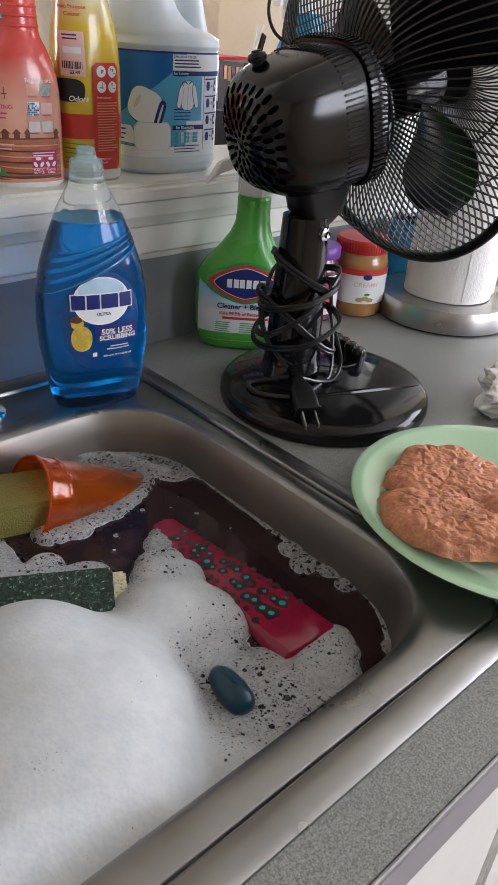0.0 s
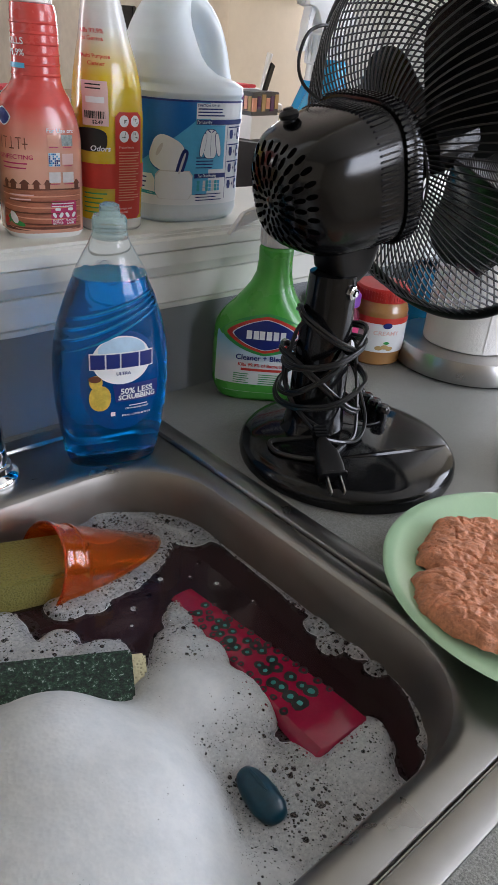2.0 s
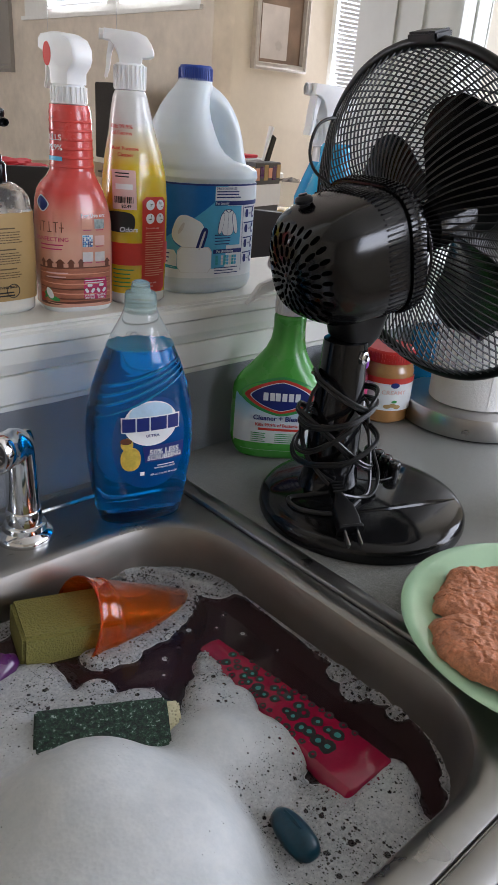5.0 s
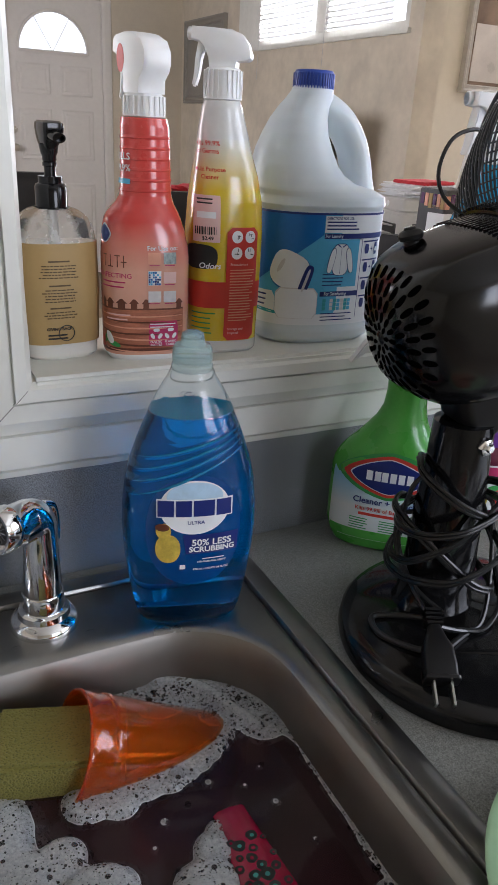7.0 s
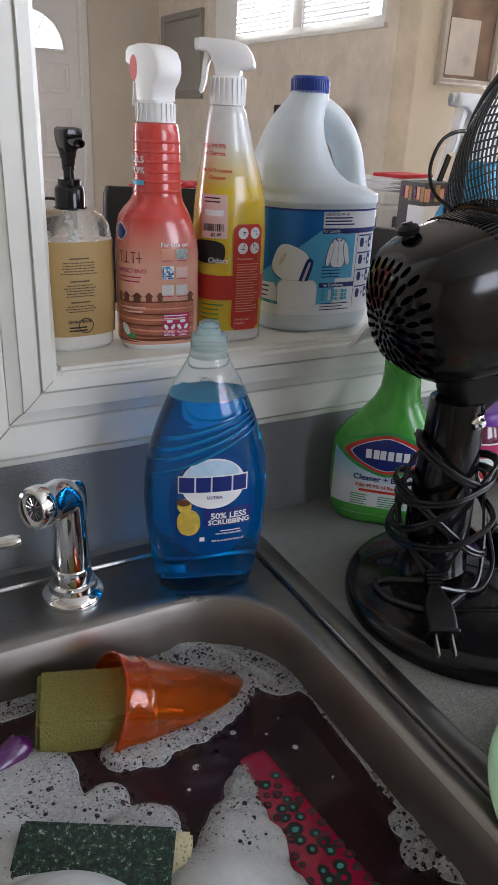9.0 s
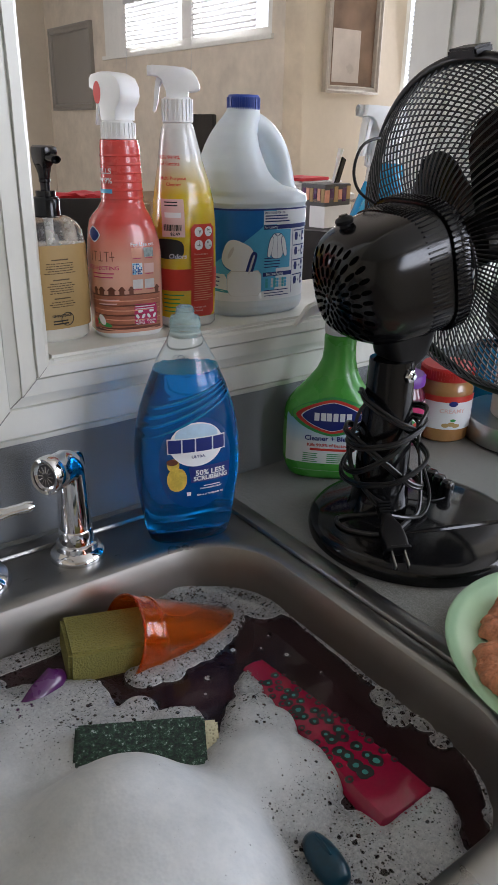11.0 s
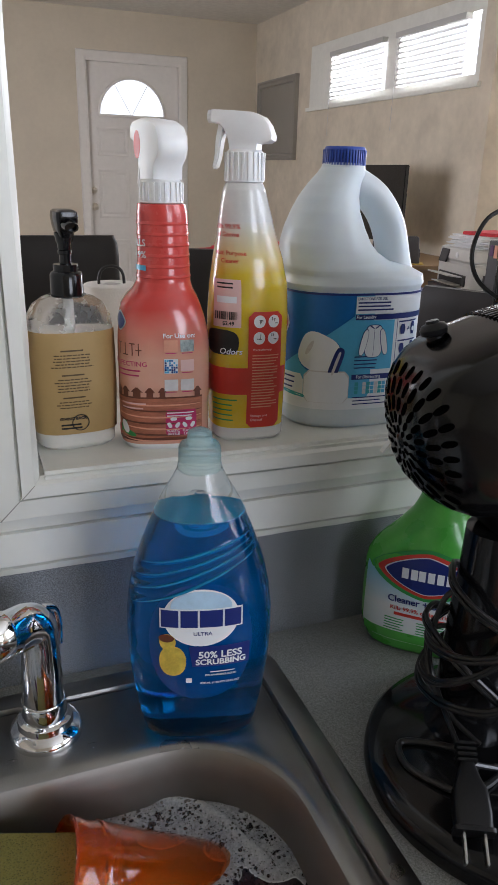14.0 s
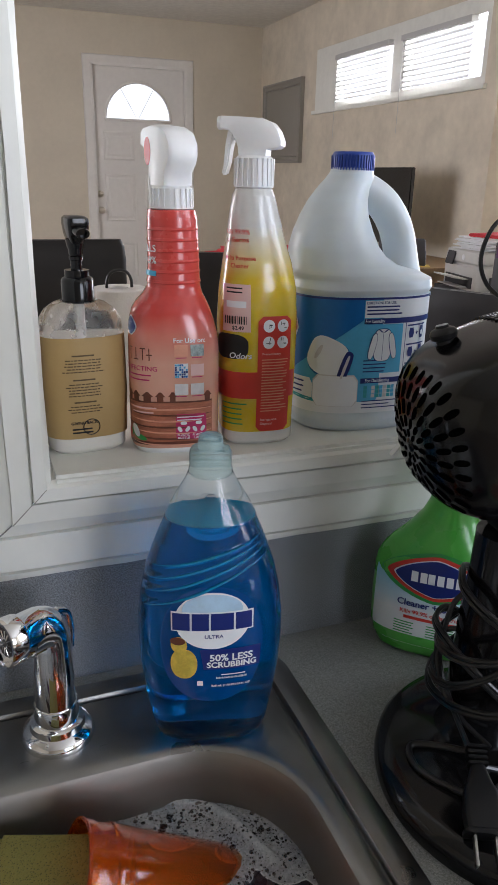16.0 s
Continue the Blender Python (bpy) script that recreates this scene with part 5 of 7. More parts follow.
part("print_word", sh.wrap(words("50% LESS", 0.0078, bold=0.0002), 0.013, 0.0835, 0.0014), "label_white", lab)
part("print_word", sh.wrap(words("SCRUBBING", 0.0065, bold=0.0002), 0.0135, 0.0775, 0.0014), "label_white", lab)
part("yellow_patch", sh.oval(-0.0195, 0.0785, 0.0092, 0.0125, 0.0012, 2.2), "label_yellow", lab)
part("yellow_patch", sh.oval(-0.0228, 0.0940, 0.0056, 0.0066, 0.0012), "label_yellow", lab)
part("brown_patch", sh.oval(-0.0235, 0.0972, 0.0052, 0.0032, 0.0014), "label_dark", lab)
part("print_line", sh.sheet(0.006, 0.023, 0.0685, 0.0693, 0.0012), "label_white", lab)
part("print_word", sh.wrap(words("DISHWASHING LIQUID", 0.0021, bold=0.00004), 0.0135, 0.0662, 0.0013), "label_white", lab)
part("print_word", sh.wrap(words("828 mL (1.75 PT) 28 FL OZ", 0.0024, bold=0.00004), 0.013, 0.0595, 0.0013), "label_white", lab)
part("print_mark", sh.sheet(-0.0105, -0.0065, 0.0600, 0.0640, 0.0012), "label_white", lab)

dish.matrix_world = dish.matrix_world @ Matrix.Diagonal((1, 1, 0.965, 1))

# bleach jug
jug = thing("bleach_jug", (0.525, 0.726, LEDGE), -4, "milky white bleach jug with a blue cap and blue label", "jug")
sj = Shell([(0.0, 0, 0, 0.055, 0.042, 2.7), (0.004, 0, 0, 0.06, 0.0465, 2.7), (0.012, 0, 0, 0.0632, 0.0495, 2.6), (0.02, 0, 0, 0.0625, 0.049, 2.6), (0.1215, 0, 0, 0.0625, 0.049, 2.6), (0.1255, 0, 0, 0.0645, 0.0505, 2.6), (0.1325, 0.0005, 0, 0.0632, 0.05, 2.5),
            (0.1375, -0.006, 0, 0.059, 0.0485, 2.4), (0.1425, -0.0165, 0, 0.0485, 0.0455, 2.25), (0.15, -0.0224, 0, 0.0424, 0.0425, 2.15), (0.158, -0.0258, 0, 0.0388, 0.0405, 2.1), (0.17, -0.0273, 0, 0.0343, 0.0375, 2.05), (0.183, -0.0272, 0, 0.0291, 0.0335, 2.0), (0.195, -0.0248, 0, 0.0252, 0.0285, 2.0),
            (0.205, -0.0205, 0, 0.0223, 0.024, 2.0), (0.213, -0.0148, 0, 0.0208, 0.0205, 2.0), (0.2185, -0.013, 0, 0.0185, 0.0185, 2.0), (0.222, -0.0125, 0, 0.0178, 0.0178, 2.0)])
part("body", sj.body(steps=60, n=72), "jug", jug)
hp = smooth_path([(-0.014, 0, 0.209), (0.001, 0, 0.2045), (0.0175, 0, 0.194), (0.0305, 0, 0.177), (0.038, 0, 0.157), (0.0405, 0, 0.137), (0.04, 0, 0.118)], 34)
part("handle", tube(hp, [0.0118 + 0.0006 * i / 33 + 0.009 * max(0, (i - 22) / 11) ** 2 for i in range(34)], 20, flat=1.25), "jug", jug)
capj = part("cap", moved(lathe([(0.0174, 0.2195), (0.0174, 0.2325), (0.0163, 0.2345), (0.0, 0.235)], 44, False), Matrix.Translation((-0.0125, 0, 0))), "blue_cap", jug, "ribbed blue screw cap")
for k in range(44):
    a = 2 * math.pi * k / 44
    part("rib", moved(box(-0.0006, 0.0006, -0.0006, 0.0006, 0.22, 0.232), Matrix.Translation((-0.0125 + 0.0176 * math.cos(a), 0.0184 * math.sin(a), 0)) @ Matrix.Rotation(a, 4, "Z")), "blue_cap", capj, smooth=False)
sj.shift, sj.stretch = -0.017, (0.0641, 1.153)
jl = part("label", sj.sheet(-0.072, 0.092, 0.025, 0.113, 0.0005, 0.004), "label_white", jug, "printed blue and white label")
part("blue_panel", sj.sheet(-0.0718, 0.02, 0.034, 0.1128, 0.0009, 0.002), "label_sky", jl)
part("dark_panel", sj.slant(-0.0716, 0.002, 0.05, 0.0965, 0.1127, 0.0012), "label_royal", jl)


def tilted(shell, s, z, rx, rz, turn, off, e=2.0, n=28):
    """An oval turned by some degrees, laid on the skin."""
    bm, c, q = bmesh.new(), math.cos(radians(turn)), math.sin(radians(turn))
    mid, last = bm.verts.new(shell.place(s, z, off)), None
    for k in (0.5, 1.0):
        ring = []
        for i in range(n):
            a = 2 * math.pi * i / n
            x, y = rx * k * math.copysign(abs(math.cos(a)) ** (2 / e), math.cos(a)), rz * k * math.copysign(abs(math.sin(a)) ** (2 / e), math.sin(a))
            ring.append(bm.verts.new(shell.place(s + x * c - y * q, z + x * q + y * c, off)))
        for i in range(n):
            j = (i + 1) % n
            bm.faces.new((mid, ring[i], ring[j]) if last is None else (last[i], ring[i], ring[j], last[j]))
        last = ring
    return bm


part("pour_shadow", tilted(sj, -0.0262, 0.0672, 0.0178, 0.0152, -22, 0.0014, 3.0), "label_royal", jl)
part("pour_shape", tilted(sj, -0.0268, 0.0682, 0.0172, 0.0146, -22, 0.0016, 3.0), "label_white", jl)
part("pour_grip", tilted(sj, -0.0345, 0.0722, 0.0018, 0.0062, -30, 0.0018), "label_lilac", jl)
part("pour_band", tilted(sj, -0.0118, 0.0612, 0.0042, 0.0125, -20, 0.0019, 3.4), "label_navy", jl)
part("pour_band_mark", tilted(sj, -0.0118, 0.0612, 0.0012, 0.0095, -20, 0.0022, 3.4), "label_lilac", jl)
part("cup_edge", sj.sheet(-0.0385, 0.0005, 0.0305, 0.0552, 0.0017, 0.004), "label_lilac", jl)
part("cup_shape", sj.sheet(-0.0378, -0.0002, 0.0308, 0.0543, 0.002, 0.004), "label_white", jl)
part("wave_shape", sj.sheet(-0.0705, -0.0388, 0.028, 0.0515, 0.0016, 0.003), "label_white", jl)
part("wave_shape", tilted(sj, -0.049, 0.0355, 0.022, 0.0014, -4, 0.0019), "label_teal", jl)
bars(sj, jl, -0.068, -0.044, 0.0475, 0.004, 3, 0.0012, "label_navy", 0.002, 61)
part("side_panel", sj.sheet(0.0025, 0.075, 0.098, 0.1105, 0.0014), "label_white", jl)
part("top_rule", sj.sheet(-0.0718, 0.09, 0.1112, 0.1128, 0.0017), "label_navy", jl)
part("side_band", sj.sheet(0.0025, 0.075, 0.0935, 0.0975, 0.0016), "label_navy", jl)
part("shirt_panel", sj.sheet(0.0025, 0.0395, 0.056, 0.093, 0.0013), "label_sky", jl)
for q, z, rx, rz, turn, e in ((0.0205, 0.0775, 0.0082, 0.012, 0, 3.4), (0.0112, 0.0768, 0.0026, 0.0098, -14, 2.6), (0.0298, 0.0768, 0.0026, 0.0098, 14, 2.6)):
    part("shirt_outline", tilted(sj, q, z, rx + 0.0005, rz + 0.0005, turn, 0.0016 if e > 3 else 0.0021, e), "label_navy", jl)
    part("shirt_shape", tilted(sj, q, z, rx, rz, turn, 0.0019 if e > 3 else 0.0024, e), "label_white", jl)
part("shirt_seam", sj.sheet(0.0203, 0.0206, 0.0665, 0.087, 0.0023), "label_navy", jl)
part("collar_mark", tilted(sj, 0.018, 0.0882, 0.0024, 0.0005, -30, 0.0024), "label_navy", jl)
part("collar_mark", tilted(sj, 0.023, 0.0882, 0.0024, 0.0005, 30, 0.0024), "label_navy", jl)
bars(sj, jl, 0.004, 0.03, 0.0655, 0.0028, 4, 0.0009, "label_navy", 0.0015, 5)
part("print_word", sj.wrap(words("DIRECTIONS FOR USE:", 0.0027, bold=0.00005), 0.017, 0.1088, 0.0017), "label_navy", jl)
bars(sj, jl, 0.004, 0.0415, 0.1055, 0.0026, 3, 0.0011, "label_navy", 0.0017, 6)
part("side_band", sj.sheet(0.0025, 0.0425, 0.0485, 0.0525, 0.0016), "label_navy", jl)
part("print_word", sj.wrap(words("For Laundry", 0.0036, bold=0.00005), 0.012, 0.0955, 0.0019), "label_white", jl)
part("print_word", sj.wrap(words("For Disinfecting", 0.0036, bold=0.00005), 0.018, 0.0505, 0.0019), "label_white", jl)
for k in range(24):
    i, j = k % 8, k // 8
    part("tile_mark", sj.sheet(0.006 + 0.0037 * i, 0.0093 + 0.0037 * i, 0.0372 + 0.0032 * j, 0.04 + 0.0032 * j, 0.0014), ("label_teal", "label_sky", "label_lilac")[(k * 7 + j) % 3], jl)
bars(sj, jl, 0.005, 0.04, 0.034, 0.0026, 3, 0.0008, "label_navy", 0.0012, 8)
part("rule", sj.sheet(0.0422, 0.0427, 0.03, 0.0935, 0.0017), "label_navy", jl)
for k in range(4):
    z = 0.0815 - 0.0145 * k
    part("cup_icon", sj.sheet(0.0465, 0.0525, z, z + 0.0075, 0.0012, 0.001), "label_navy", jl)
    part("plus_icon", sj.sheet(0.0545, 0.0575, z + 0.0032, z + 0.004, 0.0012), "label_navy", jl)
    part("plus_icon", sj.sheet(0.0556, 0.0564, z + 0.0021, z + 0.0051, 0.0013), "label_navy", jl)
    part("washer_icon", sj.sheet(0.0595, 0.0655, z - 0.001, z + 0.0085, 0.0012, 0.001), "label_navy", jl)
    part("washer_door", sj.oval(0.0625, z + 0.0032, 0.0019, 0.0019, 0.0015), "label_white", jl)
bars(sj, jl, 0.0445, 0.07, 0.0905, 0.0145, 4, 0.0011, "label_navy", 0.0012, 9)
part("red_edge", sj.oval(-0.07, 0.088, 0.0135, 0.0165, 0.0016, 1.4), "label_white", jl)
part("red_mark", sj.oval(-0.07, 0.088, 0.012, 0.015, 0.0019, 1.4), "label_red", jl)

# red spray bottle
red = thing("spray_bottle", (0.348, 0.705, LEDGE), -10, "red spray bottle in printed shrink film with a white trigger", "spray bottle", "cleaning sprays")
sr = Shell([(0.0, 0, 0, 0.0325, 0.026, 3.4), (0.004, 0, 0, 0.0352, 0.029, 3.2), (0.0522, 0, 0, 0.0358, 0.0302, 3.0), (0.088, 0, 0, 0.0358, 0.0302, 2.8), (0.098, -0.0003, 0, 0.035, 0.0298, 2.7), (0.11, -0.0012, 0, 0.0332, 0.0285, 2.5), (0.1195, -0.0018, 0, 0.0308, 0.0268, 2.35),
            (0.126, -0.0012, 0, 0.0275, 0.0245, 2.2), (0.132, 0.0, 0, 0.0232, 0.022, 2.1), (0.138, 0.0008, 0, 0.0208, 0.0202, 2.0), (0.15, 0.001, 0, 0.02, 0.0195, 2.0), (0.17, 0.0008, 0, 0.0195, 0.019, 2.0), (0.1912, 0.0004, 0, 0.019, 0.0185, 2.0), (0.1975, 0, 0, 0.0178, 0.0176, 2.0)])
part("foot", sr.body(0.0, 0.006, 0, 4, 64), "white_pl", red)
part("body", sr.body(0.0055, 0.1255, 0.0004, 40, 64), "red_to_peach", red, "printed film fading from red to peach")
part("upper", sr.body(0.1255, 0.1975, 0.0004, 30, 64), "red_film", red)
for k in range(6):
    part("grip_ring", tube([p for p in sr.ring(0.142 + k * 0.0082, -0.0016, 44)], 0.0026, 8, closed=True), "red_film", red)
sr.shift = -0.007
rl = part("picture_panel", sr.sheet(-0.042, 0.037, 0.0084, 0.117, 0.0009, 0.004), "red_to_peach", red, "peach beach picture panel")
part("planks", sr.sheet(-0.041, 0.0355, 0.0090, 0.047, 0.0012), "label_brown", rl)
for k in range(7):
    q = -0.04 + 0.004 * (k % 3)
    pts = [sr.place(q + (0.0745 - 0.004 * (k % 3)) * i / 14, 0.0125 + 0.0048 * k - 0.004 * math.sin(math.pi * i / 14 * 0.8) * (1 - k / 9), 0.0013) for i in range(15)]
    part("plank_line", tube(pts, [0.0002 + 0.0006 * math.sin(math.pi * i / 14) for i in range(15)], 5), "label_dark" if k % 2 else "label_peach", rl)
part("shade_strip", sr.sheet(-0.04, 0.035, 0.0086, 0.0118, 0.0015), "label_dark", rl)
for q, w in ((-0.0335, 0.0034), (-0.0262, 0.0042), (-0.0165, 0.0048), (-0.0065, 0.004), (0.0032, 0.0036), (0.031, 0.0038)):
    part("hut_shape", sr.taper(q - w, q + w, q - 0.0008, q + 0.0008, 0.0512, 0.0552, 0.0014), "label_dark", rl)
    part("hut_post", sr.sheet(q - w * 0.62, q + w * 0.62, 0.0465, 0.0514, 0.0013), "label_dark", rl)
part("jetty", sr.sheet(-0.04, 0.035, 0.0458, 0.0472, 0.0014), "label_dark", rl)
part("print_word", sr.wrap(words("For Use on:", 0.0052, bold=0.0001), 0.017, 0.0978, 0.0015), "label_white", rl)
for i, j, c in ((0, 0, "label_peach"), (1, 0, "grey_print"), (1, 1, "label_pink"), (0, 2, "label_lilac"), (1, 2, "label_lilac")):
    part("swatch", sr.sheet(0.005 + i * 0.0125, 0.0155 + i * 0.0125, 0.085 - j * 0.0162, 0.0945 - j * 0.0162, 0.0016), c, rl)
for i in (0, 1):
    for j in range(3):
        part("print_line", sr.sheet(0.006 + i * 0.0125, 0.0143 + i * 0.0125, 0.0835 - j * 0.0162, 0.0842 - j * 0.0162, 0.0016), "label_magenta", rl)
rnd = random.Random(8)
part("mosaic", sr.sheet(0.005, 0.0155, 0.0672, 0.0792, 0.0016), "label_white", rl)
for i in range(6):
    for j in range(6):
        if rnd.random() < 0.6:
            part("mosaic_mark", sr.sheet(0.0053 + 0.00168 * i, 0.0067 + 0.00168 * i, 0.0675 + 0.00192 * j, 0.0691 + 0.00192 * j, 0.0019), ("label_royal", "label_sky", "label_navy")[rnd.randrange(3)], rl)
mg = part("recycling_panel", sr.sheet(0.0055, 0.03, 0.0132, 0.0360, 0.0017, 0.001), "label_magenta", rl)
for q in (0.0118, 0.0237):
    for a in (90, 210, 330):
        x, z = 0.0036 * math.cos(radians(a)), 0.0036 * math.sin(radians(a))
        part("recycling_shape", tilted(sr, q + x, 0.0245 + z, 0.0026, 0.0015, a + 90, 0.002, 2.6), "label_white", mg)
for text, q, zz in (("PLASTIC", 0.0117, 0.0175), ("BOTTLE", 0.0117, 0.0148), ("PLASTIC", 0.0237, 0.0175), ("LABEL", 0.0237, 0.0148)):
    part("print_word", sr.wrap(words(text, 0.0027, bold=0.00006), q, zz, 0.002), "label_white", mg)
bars(sr, mg, 0.0065, 0.029, 0.0330, 0.0026, 2, 0.0009, "label_white", 0.002, 3)
for q in (-0.0365, -0.0315, -0.0255, -0.0195, -0.0145):
    part("name_stroke", sr.sheet(q, q + 0.0008, 0.0815, 0.0915, 0.0015), "label_dark", rl)
for q, zz in ((-0.0315, 0.0906), (-0.0255, 0.0815), (-0.0195, 0.0906), (-0.0145, 0.0856)):
    part("name_stroke", sr.sheet(q - 0.002, q + 0.0026, zz, zz + 0.0009, 0.0015), "label_dark", rl)
part("print_word", sr.wrap(words("DISINFECTING", 0.0056, bold=0.00005), -0.0262, 0.0745, 0.0015), "label_magenta", rl)
bars(sr, rl, -0.036, -0.01, 0.0685, 0.004, 2, 0.0012, "label_magenta", 0.0014, 12)
bars(sr, rl, -0.03, -0.008, 0.0408, 0.004, 2, 0.0012, "label_pink", 0.0016, 13)
part("badge_edge", sr.oval(-0.031, 0.1080, 0.0078, 0.0078, 0.0014, 1.5), "label_white", red)
part("badge", sr.oval(-0.031, 0.1080, 0.0068, 0.0068, 0.0017, 1.5), "label_navy", red)
part("flower_print", tilted(sr, -0.0265, 0.0205, 0.003, 0.006, 25, 0.0021), "label_white", rl)
part("leaf_print", tilted(sr, -0.0305, 0.0195, 0.0075, 0.0026, 50, 0.0018), "label_green", rl)
part("leaf_print", tilted(sr, -0.0235, 0.0155, 0.0065, 0.0024, -20, 0.0018), "label_green", rl)
part("fruit_print", sr.oval(-0.0355, 0.0156, 0.004, 0.005, 0.0018), "label_red", rl)
for text, size, zz in (("KILLS", 0.0075, 0.168), ("99.9%", 0.0075, 0.159)):
    part("print_word", sr.wrap(words(text, size, bold=0.0001), -0.0165, zz, 0.0013), "label_white", red)
part("blue_strip", sr.sheet(-0.026, -0.008, 0.147, 0.151, 0.0013), "label_sky", red)
tm, ty, th = trigger(red, 0.1975, -66, size=1.0, domed=True)
part("sticker", moved(lathe([(0.0, 0.0), (0.0085, 0.0), (0.0085, 0.0006), (0.0, 0.0006)], 30, False), tm @ pose(-0.0135, -ty + 0.0004, th + 0.025, 90) @ Matrix.Diagonal((0.6, 1.2, 1, 1))), "label_red", red, "oval red sticker")

red.matrix_world = red.matrix_world @ Matrix.Diagonal((1, 1, 0.955, 1))

# yellow spray bottle
yel = thing("spray_bottle", (0.4185, 0.704, LEDGE), -6, "clear spray bottle of yellow cleaner with a red side label", "spray bottle", "cleaning sprays")
sy = Shell([(0.0, 0.001, 0, 0.028, 0.0245, 3.2), (0.0032, 0.001, 0, 0.0308, 0.0275, 3.0), (0.0633, 0.001, 0, 0.0324, 0.0295, 2.8), (0.1055, 0.001, 0, 0.033, 0.0295, 2.6), (0.1319, 0.001, 0, 0.0318, 0.028, 2.4), (0.1530, 0.0, 0, 0.0283, 0.0255, 2.3), (0.1741, -0.0018, 0, 0.0235, 0.0208, 2.1),
            (0.1952, -0.0035, 0, 0.0192, 0.0178, 2.0), (0.2057, -0.004, 0, 0.0168, 0.0165, 2.0), (0.2110, -0.004, 0, 0.0145, 0.0145, 2.0)])
part("foot", sy.body(0.0, 0.012, 0, 5, 56), "milky", yel)
part("liquid", sy.body(0.0118, 0.182, -0.0003, 44, 56), "yellow_fade", yel, "bright yellow liquid")
part("upper", sy.body(0.1818, 0.211, 0, 14, 56), "milky", yel, "milky empty neck")
sy.shift = -0.0045
part("red_band", sy.sheet(-0.055, 0.033, 0.0424, 0.0657, 0.0007), "label_red", yel)
ys2 = part("side_label", sy.sheet(-0.002, 0.0265, 0.0127, 0.1124, 0.001, 0.004), "label_red", yel, "red instruction panel")
rnd_i = random.Random(17)
for i in (0, 1):
    for j in (0, 1):
        part("icon", sy.oval(0.0068 + 0.0118 * i, 0.1045 - 0.0137 * j, 0.0048, 0.0052, 0.0014), "label_white", ys2)
        for q in range(4):
            a, e = rnd_i.uniform(-0.0022, 0.0012), rnd_i.uniform(-0.0024, 0.0016)
            wide, tall = ((0.0024, 0.0006), (0.0006, 0.0026))[q % 2]
            part("icon_mark", sy.sheet(0.0068 + 0.0118 * i + a, 0.0068 + 0.0118 * i + a + wide, 0.1045 - 0.0137 * j + e, 0.1045 - 0.0137 * j + e + tall, 0.0017), "grey_pl", ys2)
part("print_word", sy.wrap(words("Precautionary", 0.0028, bold=0.00004), 0.0095, 0.0811, 0.0014), "label_pink", ys2)
part("print_word", sy.wrap(words("Storage and", 0.003, bold=0.00004), 0.0085, 0.0233, 0.0014), "label_pink", ys2)
part("print_word", sy.wrap(words("Disposal", 0.003, bold=0.00004), 0.0065, 0.0196, 0.0014), "label_pink", ys2)
bars(sy, ys2, 0.0015, 0.024, 0.0758, 0.0025, 19, 0.0009, "label_peach", 0.0014, 31)
st = part("price_sticker", sy.sheet(-0.032, -0.008, 0.0996, 0.1378, 0.0012), "label_pink", yel, "pale pink price sticker")
part("sticker_frame", sy.sheet(-0.028, -0.0115, 0.1193, 0.1245, 0.0015), "label_white", st)
rnd = random.Random(5)
q = -0.0295
while q < -0.011:
    w = rnd.choice((0.0004, 0.0007, 0.0011))
    part("barcode_line", sy.sheet(q, q + w, 0.1060, 0.1124, 0.0016), "label_black", st)
    q += w + rnd.choice((0.0005, 0.0009))
bars(sy, st, -0.028, -0.012, 0.1341, 0.0032, 2, 0.0012, "label_black", 0.0015, 33)
part("print_word", sy.wrap(words("$2.49", 0.0042, bold=0.0001), -0.018, 0.1028, 0.0015), "label_black", st)
part("black_mark", sy.oval(-0.026, 0.087, 0.0165, 0.0105, 0.001, 3.0), "label_black", yel)
part("print_word", sy.wrap(words("Odors", 0.0068, italic=0.2, bold=0.0001), -0.016, 0.0795, 0.0016), "label_white", yel)
for text, size, zz in (("Kills 99.9%", 0.0052, 0.178), ("of Germs", 0.0052, 0.172), ("Multi Purpose", 0.0048, 0.158), ("Cleaner", 0.0048, 0.152)):
    part("print_word", sy.wrap(words(text, size, bold=0.00008), -0.016, zz, 0.0009), "label_red", yel)
bars(sy, yel, -0.032, -0.008, 0.0371, 0.0045, 5, 0.0012, "label_green", 0.0012, 36)
trigger(yel, 0.211, -27, size=0.94, x=-0.004)
yel.matrix_world = yel.matrix_world @ Matrix.Diagonal((1, 1, 0.97, 1))

# hand soap with a pump
soap = thing("hand_soap_bottle", (0.2765, 0.722, LEDGE), 6, "clear hand soap bottle with a tan label and black pump", "soap bottle")
so = Shell([(0.0, 0, 0, 0.029, 0.022, 3.0), (0.003, 0, 0, 0.032, 0.0245, 3.0), (0.05, 0, 0, 0.0335, 0.0265, 2.8), (0.096, 0, 0, 0.033, 0.0262, 2.6), (0.106, 0, 0, 0.0315, 0.0255, 2.4), (0.113, 0, 0, 0.0275, 0.023, 2.2), (0.118, 0, 0, 0.0205, 0.019, 2.0), (0.1205, 0, 0, 0.013, 0.013, 2.0)])
part("soap", so.body(0.0, 0.092, -0.0008, 20, 56), "hand_soap", soap, "pearly soap inside")
part("shoulder", so.body(0.092, 0.12, 0, 12, 56, False), "foggy", soap, "clear empty shoulder")
so.shift = -0.0055
ol = part("paper_label", so.sheet(-0.048, 0.048, 0.014, 0.095, 0.0008), "label_tan", soap, "tan paper label with dark print")
rnd = random.Random(40)
